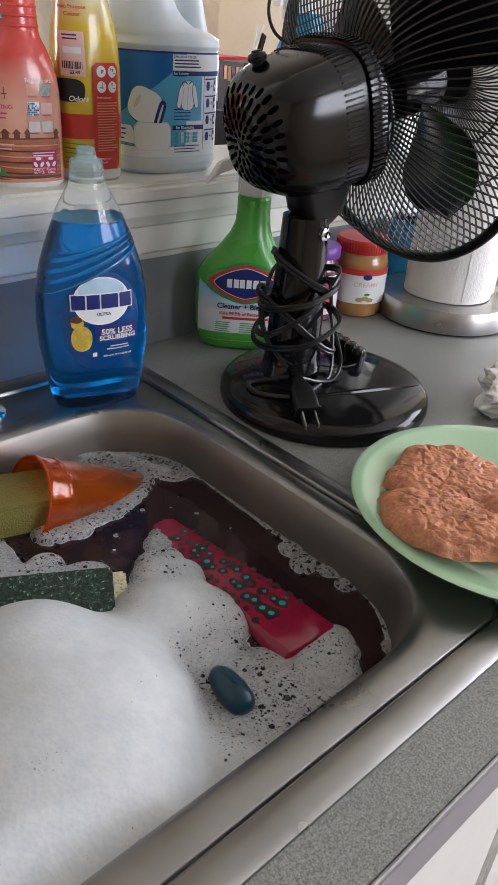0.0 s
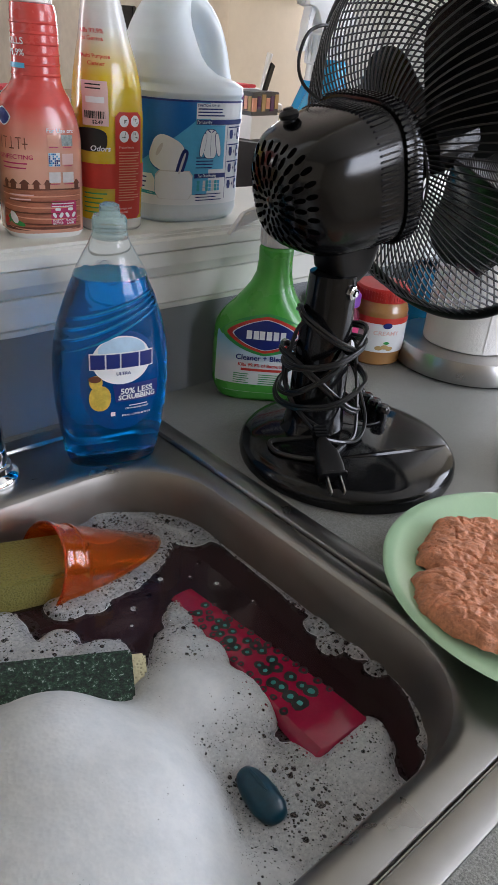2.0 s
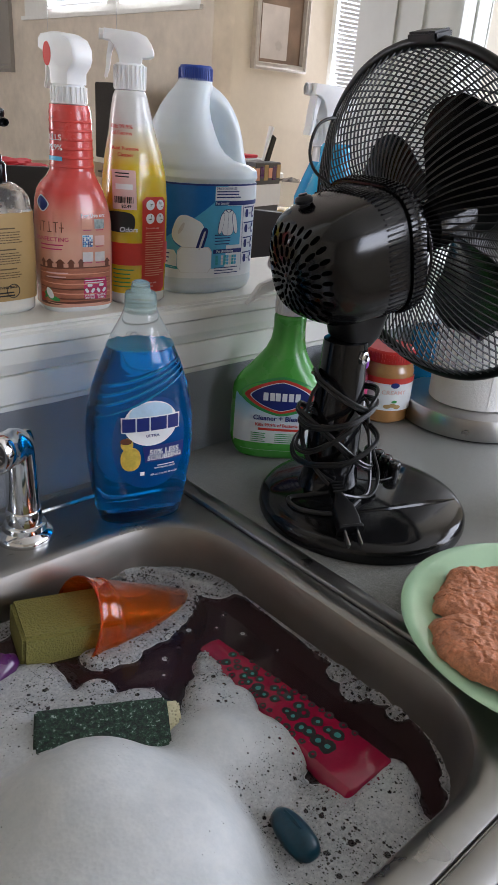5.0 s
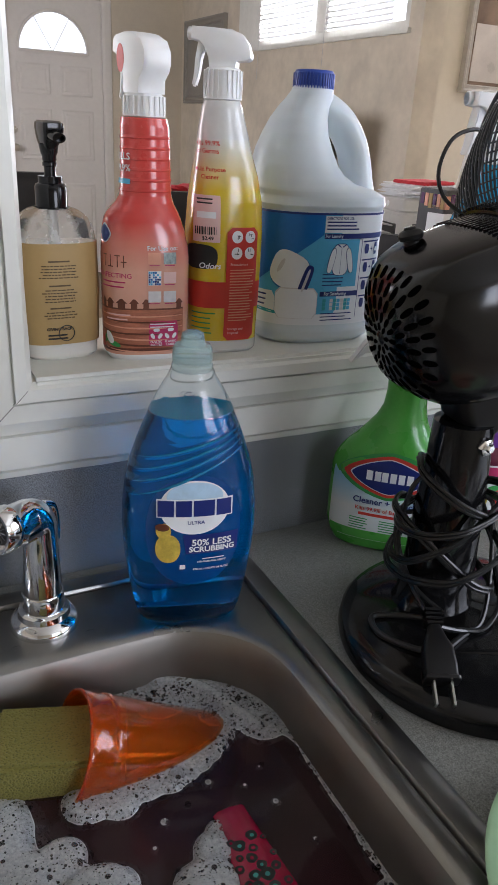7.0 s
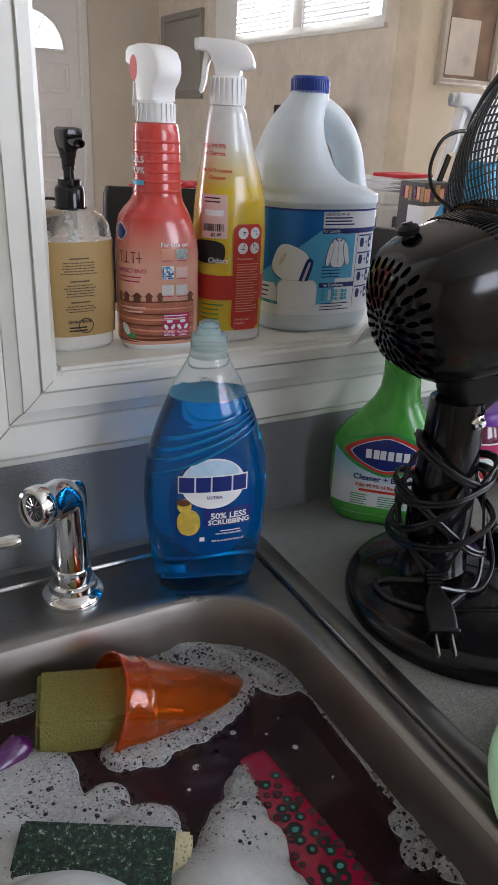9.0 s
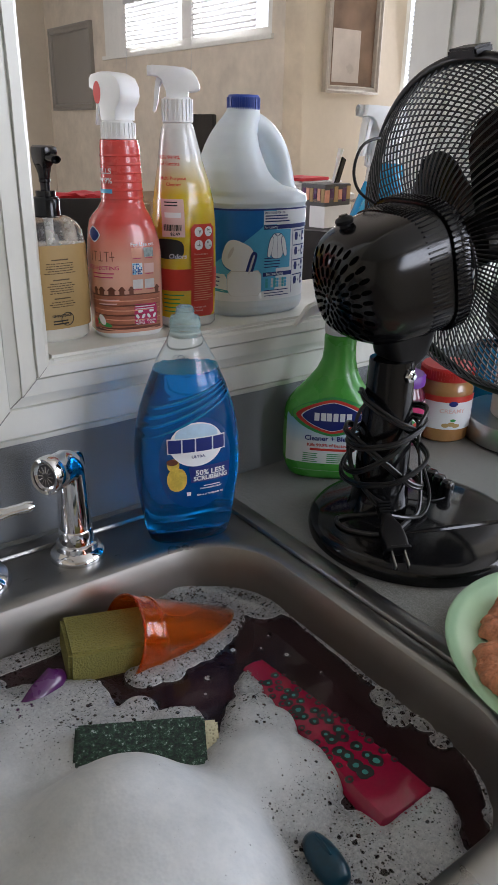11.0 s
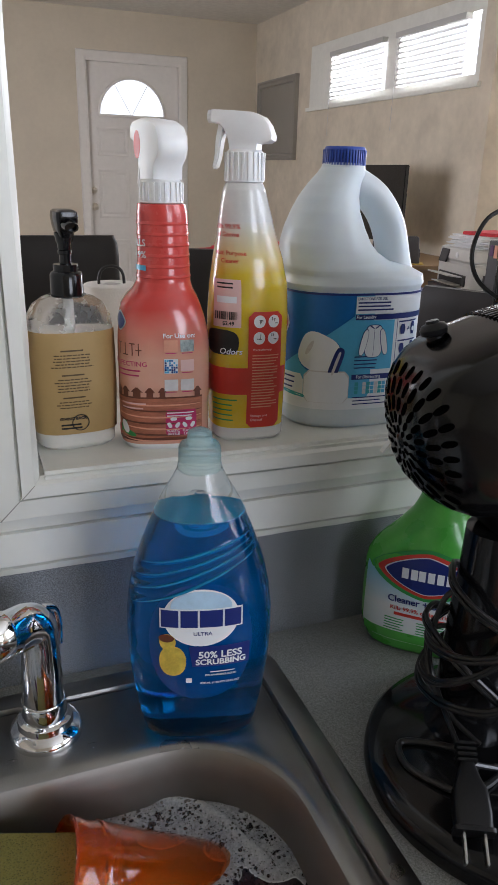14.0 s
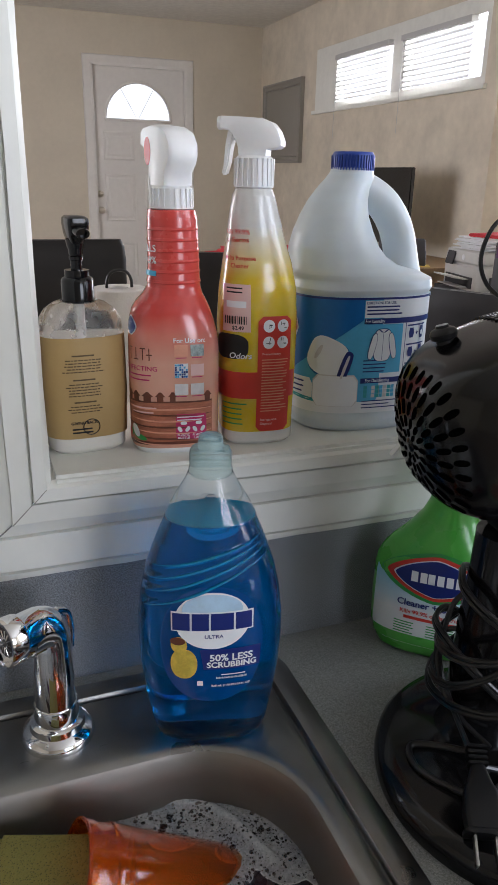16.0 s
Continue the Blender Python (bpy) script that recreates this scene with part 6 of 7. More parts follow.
for z, n in ((0.0775, 5), (0.0585, 5), (0.0405, 3)):
    part("heading_line", so.sheet(-0.0085, 0.0085, z + 0.0034, z + 0.0046, 0.0012), "label_ink", ol)
    for k in range(n):
        w = rnd.uniform(0.011, 0.0165)
        q = -w
        while q < w:
            e = min(w, q + rnd.uniform(0.0014, 0.0042))
            part("print_word", so.sheet(q, e, z - k * 0.0023, z - k * 0.0023 + 0.0009, 0.0011), "label_ink", ol)
            q = e + 0.0006
part("print_word", so.wrap(words("GIVING BACK", 0.0033, bold=0.00012), -0.0015, 0.0272, 0.0013), "label_black", ol)
part("globe_ring", tube([so.place(0.004 + 0.0065 * math.cos(a), 0.0235 + 0.0065 * math.sin(a), 0.0011) for a in [2 * math.pi * i / 24 for i in range(24)]], 0.0004, 5, closed=True), "label_black", ol)
bars(so, ol, -0.011, 0.006, 0.0215, 0.0028, 2, 0.0014, "label_black", 0.0013, 41)
part("pump_collar", lathe([(0.0125, 0.118), (0.0125, 0.135), (0.0115, 0.137), (0.0095, 0.138), (0.0095, 0.143), (0.0, 0.143)], 36, False), "black", soap)
part("pump_stem", lathe([(0.0045, 0.143), (0.0045, 0.15), (0.0055, 0.1505), (0.0055, 0.153), (0.0047, 0.1535), (0.0055, 0.155), (0.0055, 0.158), (0.0065, 0.16), (0.0075, 0.166), (0.0, 0.166)], 20, False), "black", soap)
pump = part("pump_head", loft([rounded_rect(-w, w, -y0, 0.0095, 0.003, z, 4, 2) for w, y0, z in ((0.0045, 0.007, 0.163), (0.0066, 0.011, 0.168), (0.0076, 0.015, 0.1725), (0.0082, 0.016, 0.178), (0.0078, 0.0155, 0.1815), (0.0058, 0.012, 0.183))]), "black", soap)
part("pump_spout", moved(lathe([(0.0055, 0.0), (0.0052, 0.008), (0.0046, 0.0125), (0.0032, 0.0125), (0.003, 0.009), (0.0, 0.009)], 20, False), pose(0, -0.013, 0.1735, 100) @ Matrix.Diagonal((1.1, 0.8, 1, 1))), "black", pump)
part("dip_tube", lathe([(0.004, 0.05), (0.004, 0.12), (0.0, 0.12)], 12, False), "milky", soap)

# green bleach spray on the worktop
grn = thing("spray_bottle", (0.557, 0.604, CT), -42, "green and white bleach spray bottle behind the fan", "spray bottle", "cleaning sprays")
sg = Shell([(0.0, 0, 0, 0.043, 0.022, 3.0), (0.003, 0, 0, 0.047, 0.0252, 3.0), (0.012, 0, 0, 0.0515, 0.027, 2.9), (0.022, 0, 0, 0.0545, 0.028, 2.8), (0.05, 0, 0, 0.0552, 0.0285, 2.7), (0.078, 0, 0, 0.0545, 0.0282, 2.6), (0.086, 0.0, 0, 0.053, 0.028, 2.5), (0.094, 0.0003, 0, 0.049, 0.0272, 2.4), (0.102, 0.001, 0, 0.0435, 0.0262, 2.3),
            (0.111, 0.002, 0, 0.036, 0.025, 2.2), (0.12, 0.003, 0, 0.0295, 0.0235, 2.1), (0.13, 0.0045, 0, 0.0235, 0.0218, 2.0), (0.142, 0.0058, 0, 0.0195, 0.0198, 2.0), (0.156, 0.006, 0, 0.0182, 0.0185, 2.0), (0.169, 0.006, 0, 0.0185, 0.0185, 2.0), (0.172, 0.006, 0, 0.0168, 0.0168, 2.0)])
part("body", sg.body(steps=44, n=64), "green_pl", grn)
gl = part("label", sg.sheet(-0.053, 0.053, 0.012, 0.088, 0.0006, 0.012), "white_to_sky", grn, "white and green printed label")
part("green_field", sg.sheet(-0.0525, 0.0525, 0.077, 0.096, 0.0009, 0.006), "green_pl", gl)
part("green_foot", sg.sheet(-0.051, 0.051, 0.0125, 0.022, 0.0009), "green_pl", gl)
for e, m_, o, s in ((1.45, "label_green", 0.0011, 1.22), (1.4, "label_red", 0.0014, 1.06), (1.4, "label_white", 0.0017, 0.9), (1.4, "label_navy", 0.002, 0.86)):
    part("logo_shape", sg.oval(0.002, 0.081, 0.04 * s, 0.0195 * s, o, e), m_, gl)
for q in (-0.0185, -0.011, -0.0045, 0.003, 0.0105, 0.018):
    part("logo_block", sg.sheet(q, q + 0.0056, 0.0762, 0.0858, 0.0023), "label_white", gl)
part("print_word", sg.wrap(words("Cleaner + Bleach", 0.0085, bold=0.00018), 0.001, 0.054, 0.0014), "label_navy", gl)
part("print_word", sg.wrap(words("Kills 99.9% of Bacteria", 0.0055, bold=0.00012), -0.001, 0.0455, 0.0014), "label_red", gl)
part("red_strip", sg.sheet(-0.022, 0.03, 0.0385, 0.0415, 0.0012), "label_red", gl)
bars(sg, gl, -0.03, -0.012, 0.034, 0.0026, 5, 0.001, "label_green", 0.0012, 51)
bars(sg, gl, -0.002, 0.028, 0.034, 0.0026, 5, 0.001, "label_green", 0.0012, 52)
trigger(grn, 0.172, 32, size=1.1, far=0.03, x=0.006)

# sprays at the end of the ledge
tl = thing("spray_bottle", (0.722, 0.703, LEDGE), -40, "teal spray bottle with a red and blue badge on the ledge", "spray bottle", "cleaning sprays")
s2 = Shell([(0.0, 0, 0, 0.034, 0.024, 3.0), (0.004, 0, 0, 0.037, 0.027, 3.0), (0.09, 0, 0, 0.039, 0.028, 2.6), (0.115, 0, 0, 0.03, 0.024, 2.3), (0.14, 0, 0, 0.02, 0.019, 2.0), (0.172, 0, 0, 0.018, 0.018, 2.0)])
part("body", s2.body(0.0, 0.14, 0.0, 24, 48), "teal_pl", tl)
part("badge_edge", s2.oval(0, 0.1, 0.022, 0.014, 0.001, 1.5), "label_red", tl)
part("badge", s2.oval(0, 0.1, 0.018, 0.0105, 0.0014, 1.5), "label_navy", tl)
part("cap", lathe([(0.0195, 0.135), (0.0195, 0.16), (0.016, 0.164), (0.0, 0.164)], 30, False), "teal_pl", tl)
bl = thing("spray_bottle", (0.768, 0.76, LEDGE), -35, "clear spray bottle of bright blue cleaner on the ledge", "spray bottle", "cleaning sprays")
part("liquid", s2.body(0.0, 0.138, 0.0, 24, 48), "blue_liq", bl, "bright blue liquid")
part("neck", s2.body(0.138, 0.158, 0.0, 10, 48), "milky", bl)
trigger(bl, 0.156, 20, size=1.35)

# ---- table fan ----
FB = Vector((0.533, 0.445, CT))
fan = thing("table_fan", FB, 0, "black table fan seen from behind, its cord wound round the column", "fan")
base = part("base", lathe([(0.1, 0.0), (0.107, 0.001), (0.108, 0.006), (0.107, 0.013), (0.1035, 0.0175), (0.096, 0.02), (0.075, 0.0245), (0.045, 0.0285), (0.0, 0.03)], 72, False), "black", fan)


def on_base(x, y):
    r = math.hypot(x, y)
    return float(np.interp(r, (0, 0.045, 0.075, 0.096, 0.1035), (0.03, 0.0285, 0.0245, 0.02, 0.0175)))


ridge = smooth_path([(-0.05, -0.03, 0), (-0.01, -0.048, 0), (0.04, -0.062, 0), (0.072, -0.066, 0)], 24)
part("ridge", tube([(p.x, p.y, on_base(p.x, p.y) - 0.0005) for p in ridge], [0.001 + 0.0022 * math.sin(math.pi * min(1, i / 22)) for i in range(24)], 8), "black", base)
part("switch_ring", tube([(0.036 + 0.036 * math.cos(a), 0.03 + 0.036 * math.sin(a), on_base(0.036 + 0.036 * math.cos(a), 0.03 + 0.036 * math.sin(a))) for a in [2 * math.pi * i / 32 for i in range(32)]], 0.0008, 6, closed=True), "black_matt", base)
for k in range(4):
    x, y = 0.063 - 0.0057 * k, 0.043 - 0.0153 * k
    part("push_button", moved(lathe([(0.006, -0.002), (0.006, 0.008), (0.0075, 0.009), (0.0075, 0.014), (0.006, 0.0165), (0.0, 0.017)], 18, False), pose(x, y, on_base(x, y))), "black", base, "speed button")
CX, CY = -0.02, 0.031
column = part("column", moved(lathe([(0.035, 0.024), (0.0315, 0.03), (0.0295, 0.045), (0.027, 0.11), (0.024, 0.155), (0.023, 0.182), (0.0, 0.184)], 40, False), Matrix.Translation((CX, CY, 0)) @ Matrix.Diagonal((1, 0.92, 1, 1))), "black", fan)
part("bolt", moved(lathe([(0.0068, 0), (0.0068, 0.0035), (0.005, 0.0042), (0.003, 0.0044), (0.003, 0.007), (0.0, 0.0072)], 6, False), Matrix.Translation((CX + 0.002, CY - 0.0208, 0.169)) @ Matrix.Rotation(radians(90), 4, "X") @ Matrix.Rotation(radians(8), 4, "Y")), "chrome", column, "steel hex bolt")

# head: its x runs along the fan's axis
A = Vector((math.cos(radians(14.45)) * math.sin(radians(97.26)), math.cos(radians(14.45)) * math.cos(radians(97.26)), math.sin(radians(14.45))))
AYV = Vector((0, 0, 1)).cross(A).normalized()
AZV = A.cross(AYV)
RC, RR = Vector((0.6075, 0.467, 1.1954)) - FB, 0.16
HM = Matrix.Translation(RC) @ Matrix((A, AYV, AZV)).transposed().to_4x4()
HV = HM @ Matrix.Translation((0, 0, 0.002))
COVER = [(0.0, -0.177), (0.011, -0.1767), (0.02, -0.1756), (0.03, -0.1727), (0.0382, -0.168), (0.0452, -0.161), (0.0505, -0.152), (0.054, -0.141), (0.0562, -0.128), (0.0582, -0.1), (0.0592, -0.086), (0.0592, -0.0845), (0.058, -0.084), (0.058, -0.0825), (0.061, -0.082), (0.0618, -0.075), (0.0618, -0.067), (0.059, -0.063), (0.03, -0.061), (0.0, -0.061)]


def squared(bm):
    """Flattens the sides, top and bottom of the round housing, with rounded corners between."""
    for v in bm.verts:
        r, a = math.hypot(v.co.y, v.co.z), math.atan2(v.co.z, v.co.y)
        e = 2.0 + 1.5 * min(1.0, r / 0.052) ** 2
        k = (abs(math.cos(a)) ** e + abs(math.sin(a)) ** e) ** (-1 / e)
        v.co.y, v.co.z = r * k * 0.97 * math.cos(a), r * k * 0.97 * math.sin(a)
    return bm


motor = part("motor_housing", moved(squared(lathe(COVER, 96, False, "x")), HV), "motor", fan)


def on_cover(run):
    """Radius, place along the axis and slope of the cover, a way out from the middle of its back."""
    for (r0, s0), (r1, s1) in zip(COVER, COVER[1:]):
        d = math.hypot(r1 - r0, s1 - s0)
        if run <= d:
            f = run / d
            return r0 + (r1 - r0) * f, s0 + (s1 - s0) * f, math.degrees(math.atan2(s1 - s0, r1 - r0))
        run -= d
    return COVER[-1][0], COVER[-1][1], 90.0


# Flat near-black faces paint the dark of vent slots onto the closed housing.
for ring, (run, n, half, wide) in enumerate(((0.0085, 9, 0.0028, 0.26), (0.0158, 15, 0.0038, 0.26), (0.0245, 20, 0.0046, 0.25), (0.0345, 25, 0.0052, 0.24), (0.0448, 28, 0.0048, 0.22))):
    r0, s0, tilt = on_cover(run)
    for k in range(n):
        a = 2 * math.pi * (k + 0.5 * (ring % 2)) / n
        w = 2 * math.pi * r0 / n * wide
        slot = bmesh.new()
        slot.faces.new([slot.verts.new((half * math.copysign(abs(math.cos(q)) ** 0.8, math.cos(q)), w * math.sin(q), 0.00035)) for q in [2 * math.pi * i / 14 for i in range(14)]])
        part("painted_vent", moved(squared(moved(slot, Matrix.Rotation(a, 4, "X") @ Matrix.Translation((s0, 0, r0)) @ Matrix.Rotation(radians(tilt - 90), 4, "Y"))), HV), "slot_dark", motor, smooth=False)
part("hub_cap", moved(lathe([(0.0, -0.1783), (0.0035, -0.178), (0.0048, -0.1768)], 16, False, "x"), HV), "motor", motor)
for k in range(84):
    a = 2 * math.pi * k / 84
    part("band_rib", moved(squared(moved(box(-0.0815, -0.0675, -0.0007, 0.0007, 0.0606, 0.0628), Matrix.Rotation(a, 4, "X"))), HV), "motor", motor, smooth=False)
    part("vent_rib", moved(squared(moved(box(-0.107, -0.088, -0.0006, 0.0006, 0.0562, 0.059), Matrix.Rotation(a, 4, "X"))), HV), "motor", motor, smooth=False)
part("swing_knob", moved(lathe([(0.0052, 0.042), (0.0052, 0.0575), (0.0078, 0.059), (0.0085, 0.062), (0.007, 0.0645), (0.0042, 0.0655), (0.0038, 0.067), (0.0, 0.0672)], 22, False), HM @ Matrix.Translation((-0.14, 0.006, -0.002)) @ Matrix.Rotation(radians(-8), 4, "X")), "black_matt", motor, "oscillation knob")
part("yoke", moved(loft([rounded_rect(-0.026 - w, 0.024 + w, -0.018, 0.018, 0.012, z, 5, 3) for w, z in ((-0.012, 0.176), (0.0, 0.186), (0.006, 0.205), (0.004, 0.23), (-0.005, 0.24))]), Matrix.Translation((CX + 0.012, CY, 0)) @ Matrix.Rotation(radians(-7), 4, "Z")), "black_matt", fan)


def cage(host, s_in, r_in, s_out, bulge, swirl, n, steps=10):
    """Radial wires, each a part, from the inner ring to the rim."""
    pts = []
    for i in range(steps + 1):
        f = i / steps
        r, a = r_in + (RR - 0.003 - r_in) * f, swirl * f
        pts.append((s_in + (s_out - s_in) * f ** bulge, r * math.cos(a), r * math.sin(a)))
    first = part("cage_wire", tube(pts, 0.0009, 4), "wire", host)
    first.matrix_basis = HM
    for k in range(1, n):
        o = new("cage_wire", first.data)
        o.parent = host
        o.matrix_basis = HM @ Matrix.Rotation(2 * math.pi * k / n, 4, "X")


def hoop(s, r, thick):
    return moved(tube([(s, r * math.cos(a), r * math.sin(a)) for a in [2 * math.pi * i / 80 for i in range(80)]], thick, 6, closed=True), HM)


rear = part("rear_cage", hoop(-0.06, 0.059, 0.0013), "wire", fan, "dense black wire cage")
front = part("front_cage", hoop(0.0625, 0.11, 0.001), "wire", fan, "dense black wire cage")
part("ring_wire", hoop(0.0715, 0.07, 0.0013), "wire", front)
cage(rear, -0.06, 0.058, -0.004, 2.6, radians(14), 104)
cage(front, 0.072, 0.026, 0.006, 3.2, radians(-42), 104, 12)
part("hub_plate", moved(lathe([(0.0, 0.075), (0.02, 0.0745), (0.028, 0.072), (0.028, 0.069), (0.0, 0.069)], 40, False, "x"), HM), "black_matt", front)
part("clip_ring", moved(tube([(0.001, RR * math.cos(a), RR * math.sin(a)) for a in [2 * math.pi * i / 120 for i in range(120)]], 0.0052, 10, closed=True), HM), "black_matt", fan, "thick black rim")
part("rim_clip", moved(box(-0.01, 0.012, -0.017, 0.017, RR + 0.001, RR + 0.009), HM), "black_matt", fan, bevel=0.002)
part("hub", moved(lathe([(0.0, 0.05), (0.012, 0.049), (0.022, 0.044), (0.025, 0.03), (0.025, -0.01), (0.0, -0.012)], 36, False, "x"), HM), "black", fan)
part("spindle_sleeve", moved(lathe([(0.009, -0.058), (0.009, -0.012), (0.0, -0.012)], 20, False, "x"), HM), "chrome", fan, "bright metal spindle")


def blade_mesh(turn):
    bm, g = bmesh.new(), []
    for i in range(15):
        f = i / 14
        r = 0.02 + 0.11 * f
        half = radians(40 + 6 * f) * (1 if f < 0.5 else math.sqrt(max(0.004, 1 - ((f - 0.5) / 0.5) ** 2)))
        lead = radians(14) * f
        g.append([Vector((0.02 + 0.03 * (0.6 - 0.25 * f) * math.sin(1.1 * u), r * math.cos(turn + lead + half * u), r * math.sin(turn + lead + half * u))) for u in [-1 + 2 * j / 12 for j in range(13)]])
    top = [[bm.verts.new(p) for p in row] for row in g]
    low = [[bm.verts.new(p + Vector((0.0018, 0, 0))) for p in row] for row in g]
    for rows, flip in ((top, False), (low, True)):
        for a, b in zip(rows, rows[1:]):
            for j in range(12):
                f = (a[j], a[j + 1], b[j + 1], b[j])
                bm.faces.new(f[::-1] if flip else f)
    loop = [(i, 0) for i in range(15)] + [(14, j) for j in range(1, 13)] + [(i, 12) for i in range(13, -1, -1)] + [(0, j) for j in range(11, 0, -1)]
    for (a, b), (c, d) in zip(loop, loop[1:] + loop[:1]):
        bm.faces.new((top[a][b], top[c][d], low[c][d], low[a][b]))
    return bm


for ang in (-105, 15, 135):
    part("fan_blade", moved(blade_mesh(radians(ang - 20)), HM), "blade", fan)

# flex wound round the column, with the plug hanging over the base
rnd = random.Random(21)
for turn, (z, tilt, ph, r0) in enumerate(((0.124, -0.022, 2.0, 0.031), (0.104, 0.01, 2.4, 0.038), (0.096, 0.03, 2.0, 0.0345), (0.076, -0.03, 2.2, 0.036), (0.07, 0.016, 1.7, 0.039))):
    pts = []
    for i in range(12):
        a = 2 * math.pi * i / 12
        r = r0 + 0.0035 * math.sin(2 * a + turn) + 0.003 * rnd.random()
        pts.append(Vector((CX + r * math.cos(a), CY + r * math.sin(a), z + tilt * math.sin(a + ph) + 0.003 * rnd.random())))
    loop = smooth_path(pts[-2:] + pts + pts[:3], 97)
    loop = loop[12:-12]
    for o in (0, 0.0034):
        part("flex", tube([p + Vector((o * 0.2, -o * 0.2, o)) for p in loop], 0.0018, 7, closed=True), "cord", fan, "loops of black flex")
for pts in (((-0.012, 0.0, 0.142), (-0.03, 0.005, 0.136), (-0.036, 0.008, 0.115), (-0.034, 0.012, 0.08), (-0.032, -0.004, 0.055), (-0.045, -0.05, 0.047)),
            ((0.012, -0.004, 0.122), (0.033, -0.01, 0.114), (0.036, -0.014, 0.09), (0.03, -0.026, 0.06), (0.008, -0.047, 0.036), (-0.012, -0.052, 0.034), (-0.045, -0.05, 0.047)),
            ((0.014, 0.0, 0.096), (0.037, -0.006, 0.088), (0.039, -0.022, 0.062), (0.028, -0.042, 0.042), (0.004, -0.054, 0.033), (-0.02, -0.05, 0.036)),
            ((-0.012, 0.01, 0.104), (-0.032, 0.018, 0.098), (-0.037, 0.006, 0.07), (-0.03, -0.012, 0.05), (-0.02, -0.034, 0.04))):
    part("flex", tube(smooth_path([(CX + x, CY + y, z) for x, y, z in pts], 28), 0.0019, 7), "cord", fan)
coil = smooth_path([(-0.03, -0.02, 0.031), (-0.065, -0.025, 0.0285), (-0.085, 0.008, 0.024), (-0.08, 0.03, 0.025), (-0.062, 0.02, 0.028), (-0.05, 0.0, 0.036)], 40)
part("flex", tube(coil, 0.0024, 8), "cord", fan)
pm = look(Vector((0.468, 0.423, 0.952)) - FB, Vector((0.4456, 0.378, 0.927)) - FB)
plug = part("plug", moved(loft([rounded_rect(-w, w, -h, h, 0.003, z, 4, 2) for w, h, z in ((0.004, 0.004, 0.006), (0.0055, 0.005, 0.0), (0.0075, 0.0055, -0.006), (0.0105, 0.0065, -0.012), (0.0115, 0.007, -0.026), (0.011, 0.0068, -0.034), (0.0125, 0.0075, -0.0345), (0.0125, 0.0075, -0.037))]), pm), "black_matt", fan, "moulded two-pin plug")
for k in range(4):
    part("grip_ridge", moved(box(-0.0062, 0.0062, -0.0058, 0.0058, 0.004 + 0.0035 * k, 0.006 + 0.0035 * k), pm), "black_matt", plug, bevel=0.0005)
for q in (-0.0062, 0.0062):
    part("pin", moved(box(q - 0.0008, q + 0.0008, -0.0032, 0.0032, -0.054, -0.037), pm), "steel", plug, bevel=0.0004)
wire = smooth_path([Vector(p) - FB for p in ((0.6, 0.6, 1.262), (0.575, 0.575, 1.283), (0.545, 0.57, 1.278), (0.532, 0.567, 1.256), (0.536, 0.562, 1.236), (0.548, 0.545, 1.222))], 30)
part("swing_flex", tube(wire, 0.0016, 7), "cord", fan, "thin black lead bowed out from the cage")

# ---- beyond the fan ----
pb = thing("peanut_butter_jar", (0.768, 0.606, CT), -38, "peanut butter jar with a red lid and white label", "jar")
sp_ = Shell([(0.0, 0, 0, 0.034, 0.034, 2), (0.004, 0, 0, 0.0385, 0.0385, 2), (0.02, 0, 0, 0.0395, 0.0395, 2), (0.085, 0, 0, 0.0395, 0.0395, 2), (0.095, 0, 0, 0.037, 0.037, 2), (0.102, 0, 0, 0.0335, 0.0335, 2)])
part("glass", sp_.body(steps=20, n=56), "peanut", pb, "brown peanut butter in a clear jar")
lid = part("lid", lathe([(0.037, 0.1), (0.0375, 0.102), (0.0375, 0.117), (0.0355, 0.12), (0.0, 0.1205)], 56, False), "red_lid", pb, "ribbed red lid")
for k in range(56):
    a = 2 * math.pi * k / 56
    part("rib", moved(box(-0.0007, 0.0007, -0.0008, 0.0008, 0.103, 0.116), Matrix.Translation((0.0377 * math.cos(a), 0.0377 * math.sin(a), 0)) @ Matrix.Rotation(a, 4, "Z")), "red_lid", lid, smooth=False)
pl = part("label", sp_.sheet(-0.05, 0.05, 0.024, 0.078, 0.0006), "label_white", pb, "white label with a red band")
part("red_band", sp_.sheet(-0.05, 0.05, 0.069, 0.0785, 0.001), "label_red", pl)
part("badge", sp_.oval(0.004, 0.067, 0.0065, 0.0045, 0.0014), "label_navy", pl)
part("print_word", sp_.wrap(words("CREAMY", 0.0095, bold=0.00012), 0.004, 0.0545, 0.0012), "label_pink", pl)
for q, z in ((-0.004, 0.031), (0.004, 0.033), (0.011, 0.0305)):
    part("nut_print", sp_.oval(q, z, 0.0055, 0.0035, 0.0012), "label_tan", pl)
part("leaf_print", sp_.oval(0.006, 0.0395, 0.0045, 0.0025, 0.0012, 1.5), "label_green", pl)

pb.matrix_world = pb.matrix_world @ Matrix.Diagonal((0.92, 0.92, 0.84, 1))

